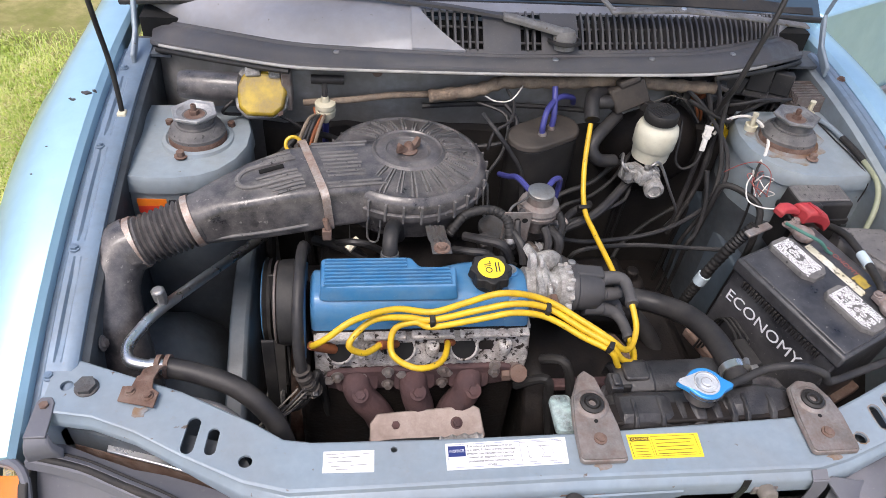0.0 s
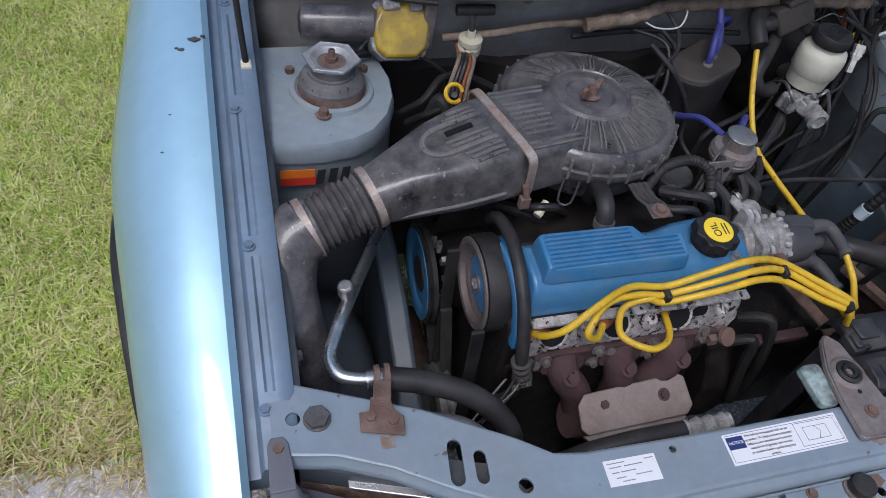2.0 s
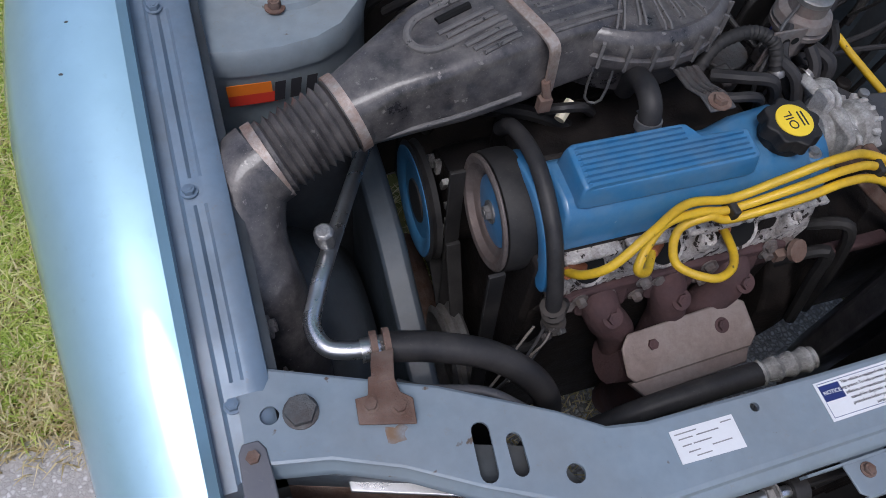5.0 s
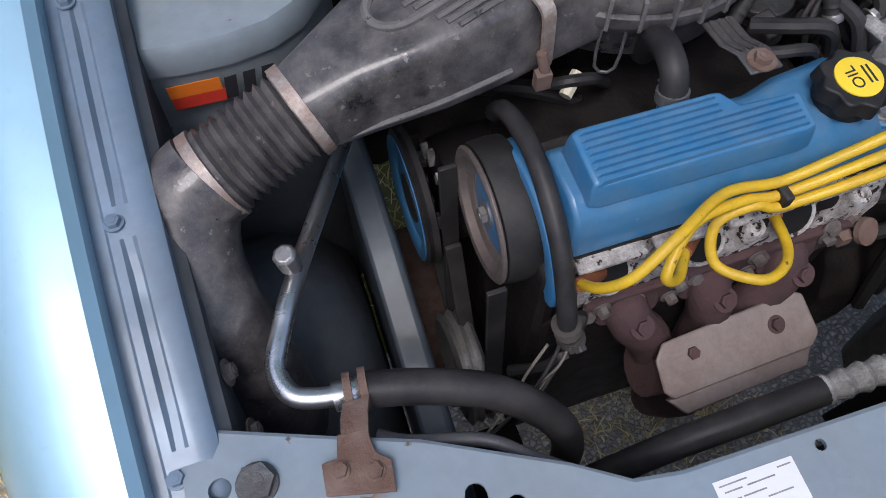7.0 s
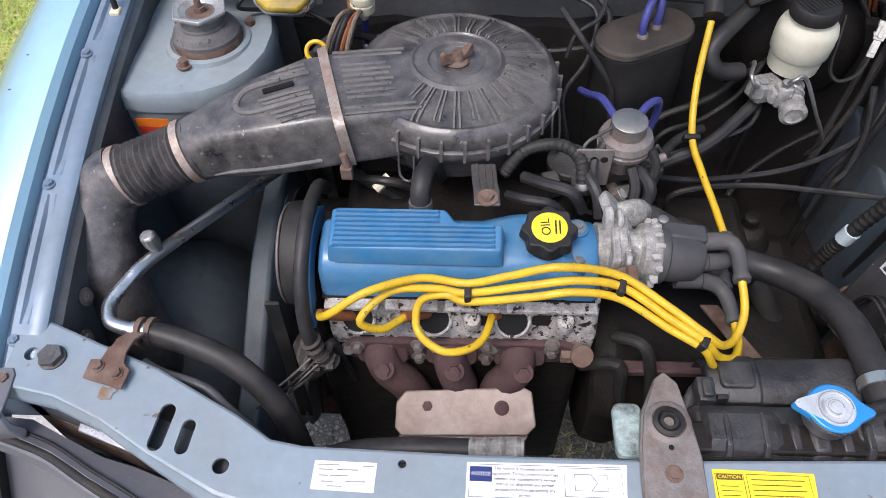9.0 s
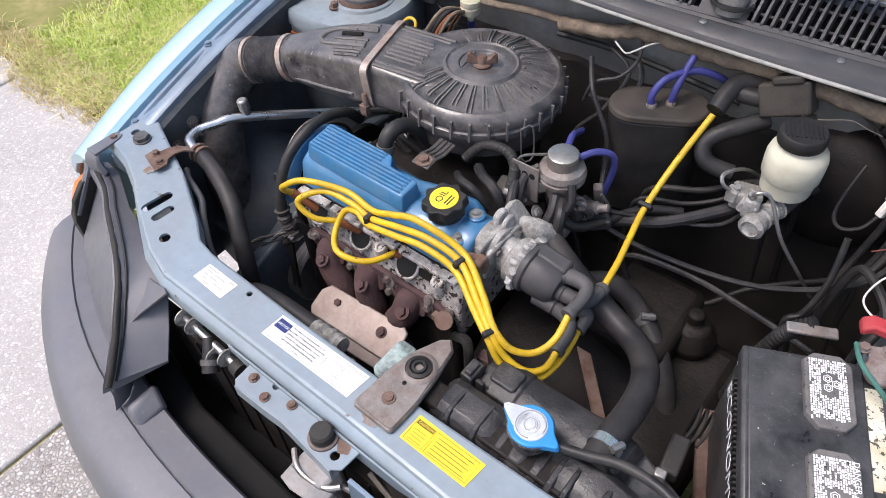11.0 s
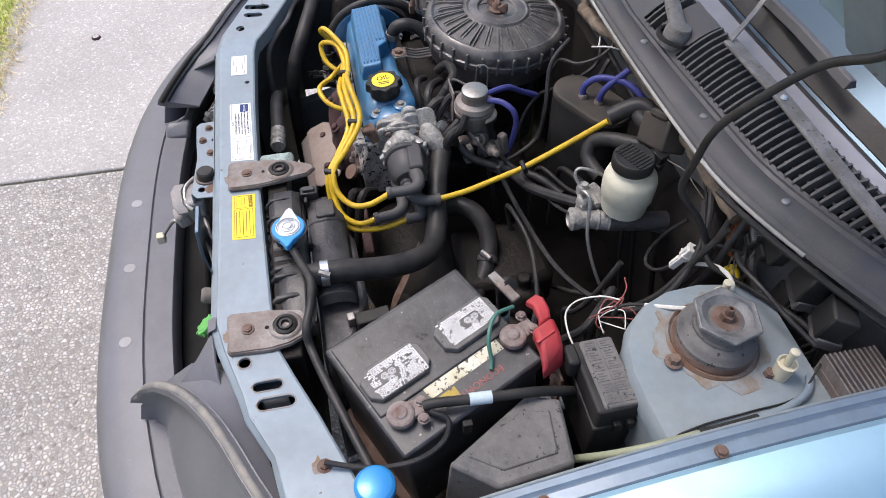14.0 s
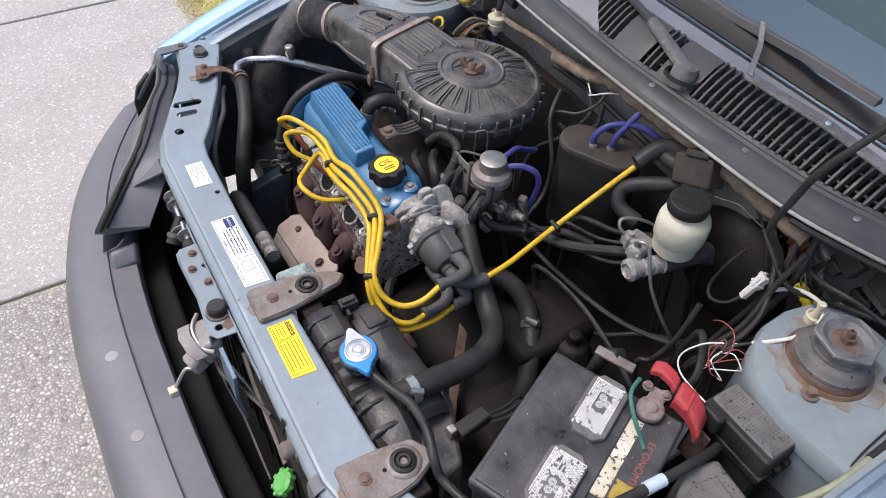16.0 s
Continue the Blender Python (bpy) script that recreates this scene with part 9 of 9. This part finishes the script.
# ---- fine wires, stains and firewall fittings ----
for pts, r, mat, label in (
        ([(0.38, 0.655, 0.835), (0.36, 0.665, 0.86), (0.33, 0.67, 0.885), (0.30, 0.672, 0.90)], 0.0022, M_black, "thin black wire to the white connector"),
        ([(0.262, 0.640, 0.884), (0.280, 0.645, 0.888), (0.305, 0.650, 0.895), (0.325, 0.655, 0.888), (0.345, 0.662, 0.880)], 0.0008, M_tan, "thin pale wire behind the reservoir"),
        ([(0.40, 0.545, 0.80), (0.42, 0.53, 0.83), (0.445, 0.52, 0.84), (0.46, 0.50, 0.83), (0.452, 0.475, 0.80)], 0.0009, M_pink, "thin pink wire beside the fuse box"),
        ([(0.45, 0.69, 0.84), (0.44, 0.68, 0.80), (0.43, 0.65, 0.74), (0.40, 0.62, 0.68)], 0.003, M_hose, "black wire hanging from the connector"),
        ([(0.47, 0.69, 0.825), (0.50, 0.70, 0.80), (0.53, 0.71, 0.79), (0.56, 0.72, 0.80)], 0.0028, M_hose, "black wire to the control unit"),
        ([(0.43, 0.675, 0.86), (0.46, 0.66, 0.875), (0.50, 0.665, 0.88), (0.54, 0.68, 0.87), (0.58, 0.70, 0.86)], 0.0032, M_hose, "black wire along the firewall"),
        ([(0.0, 0.66, 0.90), (0.01, 0.63, 0.885), (0.0, 0.60, 0.87), (-0.03, 0.58, 0.86), (-0.04, 0.57, 0.83)], 0.003, M_hose, "black wire from the loom"),
        ([(0.03, 0.665, 0.905), (0.02, 0.64, 0.91), (0.0, 0.62, 0.90), (-0.02, 0.64, 0.885), (-0.04, 0.65, 0.89)], 0.0014, M_whitewire, "pale wire end by the loom"),
        ([(-0.06, 0.62, 0.80), (0.0, 0.61, 0.82), (0.02, 0.63, 0.85), (0.0, 0.655, 0.87)], 0.0045, M_hose, "grey vacuum line at the firewall"),
        ([(-0.15, 0.665, 0.858), (-0.05, 0.668, 0.862), (0.06, 0.668, 0.858), (0.16, 0.668, 0.85)], 0.005, M_rubber, "black pipe along the firewall"),
        ([(-0.42, 0.655, 0.85), (-0.38, 0.645, 0.835), (-0.35, 0.65, 0.80), (-0.36, 0.65, 0.76)], 0.003, M_hose, "black wire from the wiper motor"),
        ([(-0.345, 0.615, 0.80), (-0.335, 0.62, 0.83), (-0.33, 0.635, 0.85), (-0.335, 0.65, 0.87)], 0.0022, M_tapebrown, "tan wire by the inline filter"),
        ([(-0.352, 0.612, 0.80), (-0.345, 0.62, 0.825), (-0.34, 0.64, 0.845), (-0.342, 0.655, 0.86)], 0.0022, M_orange, "terracotta wire by the inline filter"),
        ([(-0.36, 0.20, 0.66), (-0.385, 0.185, 0.64), (-0.41, 0.165, 0.63), (-0.44, 0.15, 0.60)], 0.0016, M_tan, "thin grey wires beside the pulleys"),
        ([(-0.345, 0.20, 0.67), (-0.37, 0.178, 0.655), (-0.40, 0.16, 0.635), (-0.43, 0.15, 0.615)], 0.0018, M_hose, "thin dark wires beside the pulleys")):
    wire("thin_wire", label, pts, r, mat)
for x, y, z, w, h in ((-0.10, 0.690, 0.925, 0.09, 0.012), (0.14, 0.690, 0.922, 0.12, 0.014), (-0.40, 0.688, 0.915, 0.10, 0.012)):
    part("firewall_bead", Shape().box(x, x + w, y - 0.008, y, z, z + h), M_firewall, car, bevel=0.004)
for x, z in ((-0.48, 0.90), (-0.36, 0.925), (-0.23, 0.915), (-0.02, 0.93), (0.13, 0.935)):
    bolt((x, 0.684, z), 0.006, M_rust, car, (0, -1, 0.1))
tp = thing("tape_strip", "black tape strip hanging from the support edge", "tape")
part("strip", Shape().loft([[(x, y, z), (x + 0.010, y, z), (x + 0.010, y - 0.001, z), (x, y - 0.001, z)] for x, y, z in ((0.218, -0.0275, 0.744), (0.216, -0.0310, 0.728), (0.210, -0.0320, 0.70), (0.203, -0.031, 0.685))]), M_black, tp)
for x, y, r in ((-0.012, -0.012, 0.016), (-0.075, -0.014, 0.010), (0.030, -0.013, 0.012)):
    part("rust_patch", Shape().prism([(x + r * (1 + 0.3 * math.sin(5 * k + x * 90)) * math.cos(0.5236 * k), 0.7200 + 0.7 * r * (1 + 0.3 * math.cos(3 * k + x * 50)) * math.sin(0.5236 * k)) for k in range(12)], 0.0265, 0.0272, Matrix(((1, 0, 0, 0), (0, 0, -1, 0), (0, 1, 0, 0), (0, 0, 0, 1)))), M_rust, bar, "rust patch on the painted lip")
fitting = thing("hose_fitting", "black hose tee with clamp below the support", "fitting")
part("tee", Shape().tube([(-0.262, -0.028, 0.690), (-0.250, -0.040, 0.678), (-0.236, -0.056, 0.660)], lambda t: 0.009 + 0.004 * t, 12), M_rubber, fitting)
part("clamp", Shape().lathe([(0.013, -0.004), (0.0145, -0.004), (0.0145, 0.004), (0.013, 0.004)], 18, along((-0.243, -0.048, 0.669), (0.5, -0.6, -0.6))), M_darksteel, fitting)
part("side_clip", Shape().lathe([(0.012, -0.008), (0.013, 0.0), (0.012, 0.008)], 16, along((-0.190, -0.034, 0.687), (1, -0.1, 0))), M_rubber, fitting)
sn = thing("front_stud", "dusty steel stud with plastic nut on the support lip", "stud")
part("washer", Shape().box(0.236, 0.270, -0.032, -0.028, 0.712, 0.728), M_rustgrey, sn, bevel=0.002)
part("nut", Shape().lathe([(0.012, 0.0), (0.012, 0.012), (0.009, 0.016), (0.004, 0.016)], 14, along((0.253, -0.031, 0.722), (0, -0.9, 0.3))), M_tan, sn, bevel=0.001)
hb = thing("support_clip", "grey steel clip hooked on the support lip", "clip")
part("hook", Shape().loft([[(0.312, y, z), (0.334, y, z), (0.334, y - 0.002, z - 0.002), (0.312, y - 0.002, z - 0.002)] for y, z in ((-0.020, 0.7480), (-0.031, 0.742), (-0.034, 0.730), (-0.034, 0.700))]), M_bumper, hb, bevel=0.001)
for pts, r, mat in (([(0.051, -0.03, 0.68), (0.09, -0.034, 0.66), (0.126, -0.036, 0.66), (0.18, -0.038, 0.65), (0.227, -0.040, 0.64)], 0.0035, M_tan), ([(0.03, -0.07, 0.665), (0.06, -0.069, 0.66), (0.11, -0.05, 0.668), (0.176, -0.034, 0.69)], 0.003, M_darksteel)):
    wire("release_cable", "thin bonnet release cable behind the grille opening", pts, r, mat)
for side in (-1, 1):
    part("arch_trim", Shape().tube([(side * (0.851 - 0.03 * abs(math.cos(a))), 0.545 + 0.315 * math.cos(a), 0.27 + 0.315 * math.sin(a)) for a in [radians(25 + 130 * k / 16) for k in range(17)]], 0.009, 8), M_speckle, car, "speckled black wheel arch edge")
for side, pts in ((-1, ((0.628, 0.235, 0.735), (0.622, 0.190, 0.712))),):
    for x, y, z in pts:
        bolt((side * x, y, z), 0.0075, M_rustgrey, car, (-side, 0, 0.2))
vp = thing("vent_hose", "small corrugated vacuum hose over the intake", "hose")
part("hose", Shape().tube([(-0.030, 0.365, 0.800), (-0.035, 0.385, 0.828), (-0.060, 0.400, 0.836), (-0.10, 0.398, 0.828), (-0.125, 0.385, 0.80)], lambda t: 0.0078 + 0.0006 * math.sin(t * 150), 10, 16), M_rubber, vp)
part("collar", Shape().lathe([(0.009, -0.004), (0.010, 0.0), (0.009, 0.004)], 14, along((-0.030, 0.365, 0.802), (-0.1, 0.5, 0.8))), M_steel, vp)
# open front door, body seal, master cylinder casting
door = part("front_door", Shape().loft([[(0.815 + k * 0.80 - b * 0.45, 0.965 + k * 0.40 + b * 0.9 - 0.03 * math.sin(3.1416 * q), z) for q, z in ((0.0, 0.30), (0.3, 0.45), (0.55, 0.60), (0.8, 0.76), (1.0, 0.90), (1.0, 0.93)) for b in (0.0,)] + [(0.815 + k * 0.80 - 0.03, 0.965 + k * 0.40 + 0.07, z) for z in (0.93, 0.60, 0.30)] for k in (-0.10, -0.08, 0.25, 0.5, 0.75, 0.98, 1.0)]), M_body, car, "open light blue front door", 0.006)
part("rub_strip", Shape().loft([[(0.815 + k * 0.80 + a * 0.45, 0.965 + k * 0.40 - 0.030 - a * 0.9, z) for a, z in ((0.0, 0.645), (0.010, 0.650), (0.010, 0.672), (0.0, 0.677))] for k in (0.03, 0.35, 0.65, 0.97)]), M_bumper, door, "grey rub strip along the door", 0.002)
for side in (-1, 1):
    part("body_seal", Shape().tube([(side * x, y, z) for x, y, z in [(0.38 + 0.035 * k, cowl_y(0.38 + 0.035 * k) - 0.006, cowl_z(0.38 + 0.035 * k) - 0.014) for k in range(8)]], 0.0042, 8), M_rubber, car, "black rubber body seal")
part("casting", Shape().block((0.040, 0.030, 0.030), pose(0.232, 0.560, 0.788, 0, 10, 25)).block((0.022, 0.020, 0.034), pose(0.248, 0.538, 0.796, 0, 0, 10)), M_alu, mc, "rough aluminium valve casting", 0.005)
for x, y, z in ((0.222, 0.548, 0.803), (0.246, 0.536, 0.812)):
    bolt((x, y, z), 0.0058, M_steel, mc, (-0.1, -0.2, 1), washer=1.1, h=1.3)
for outline, hole in ((slot(0.443, 0.036, 0.443, 0.060, 0.0090), slot(0.443, 0.036, 0.443, 0.060, 0.0072)), (slot(0.471, 0.042, 0.471, 0.074, 0.0102), slot(0.471, 0.042, 0.471, 0.074, 0.0082)), (circle(0.4015, 0.0192, 0.0100, 18), circle(0.401, 0.019, 0.0082))):
    ragged = [(x + 0.0006 * math.sin(5 * k + x * 40), y + 0.0006 * math.sin(3 * k)) for k, (x, y) in enumerate(outline)]
    part("rust_stain", sheet_with_holes(ragged, [hole], lambda x, y: bar_z(x, y) + 0.0006, 0.0004), M_stain, bar, "brown rust stain round an opening")
for x, y, r in ((-0.545, 0.098, 0.011), (0.036, 0.000, 0.010), (0.352, -0.004, 0.009), (0.571, 0.104, 0.012)):
    part("rust_stain", Shape().prism([(x + r * (1 + 0.35 * math.sin(4 * k + x * 60)) * math.cos(0.5236 * k), y + 0.7 * r * (1 + 0.3 * math.cos(3 * k)) * math.sin(0.5236 * k)) for k in range(12)], bar_z(x, y) + 0.0002, bar_z(x, y) + 0.0006), M_stain, bar, "brown rust stain below a bolt")
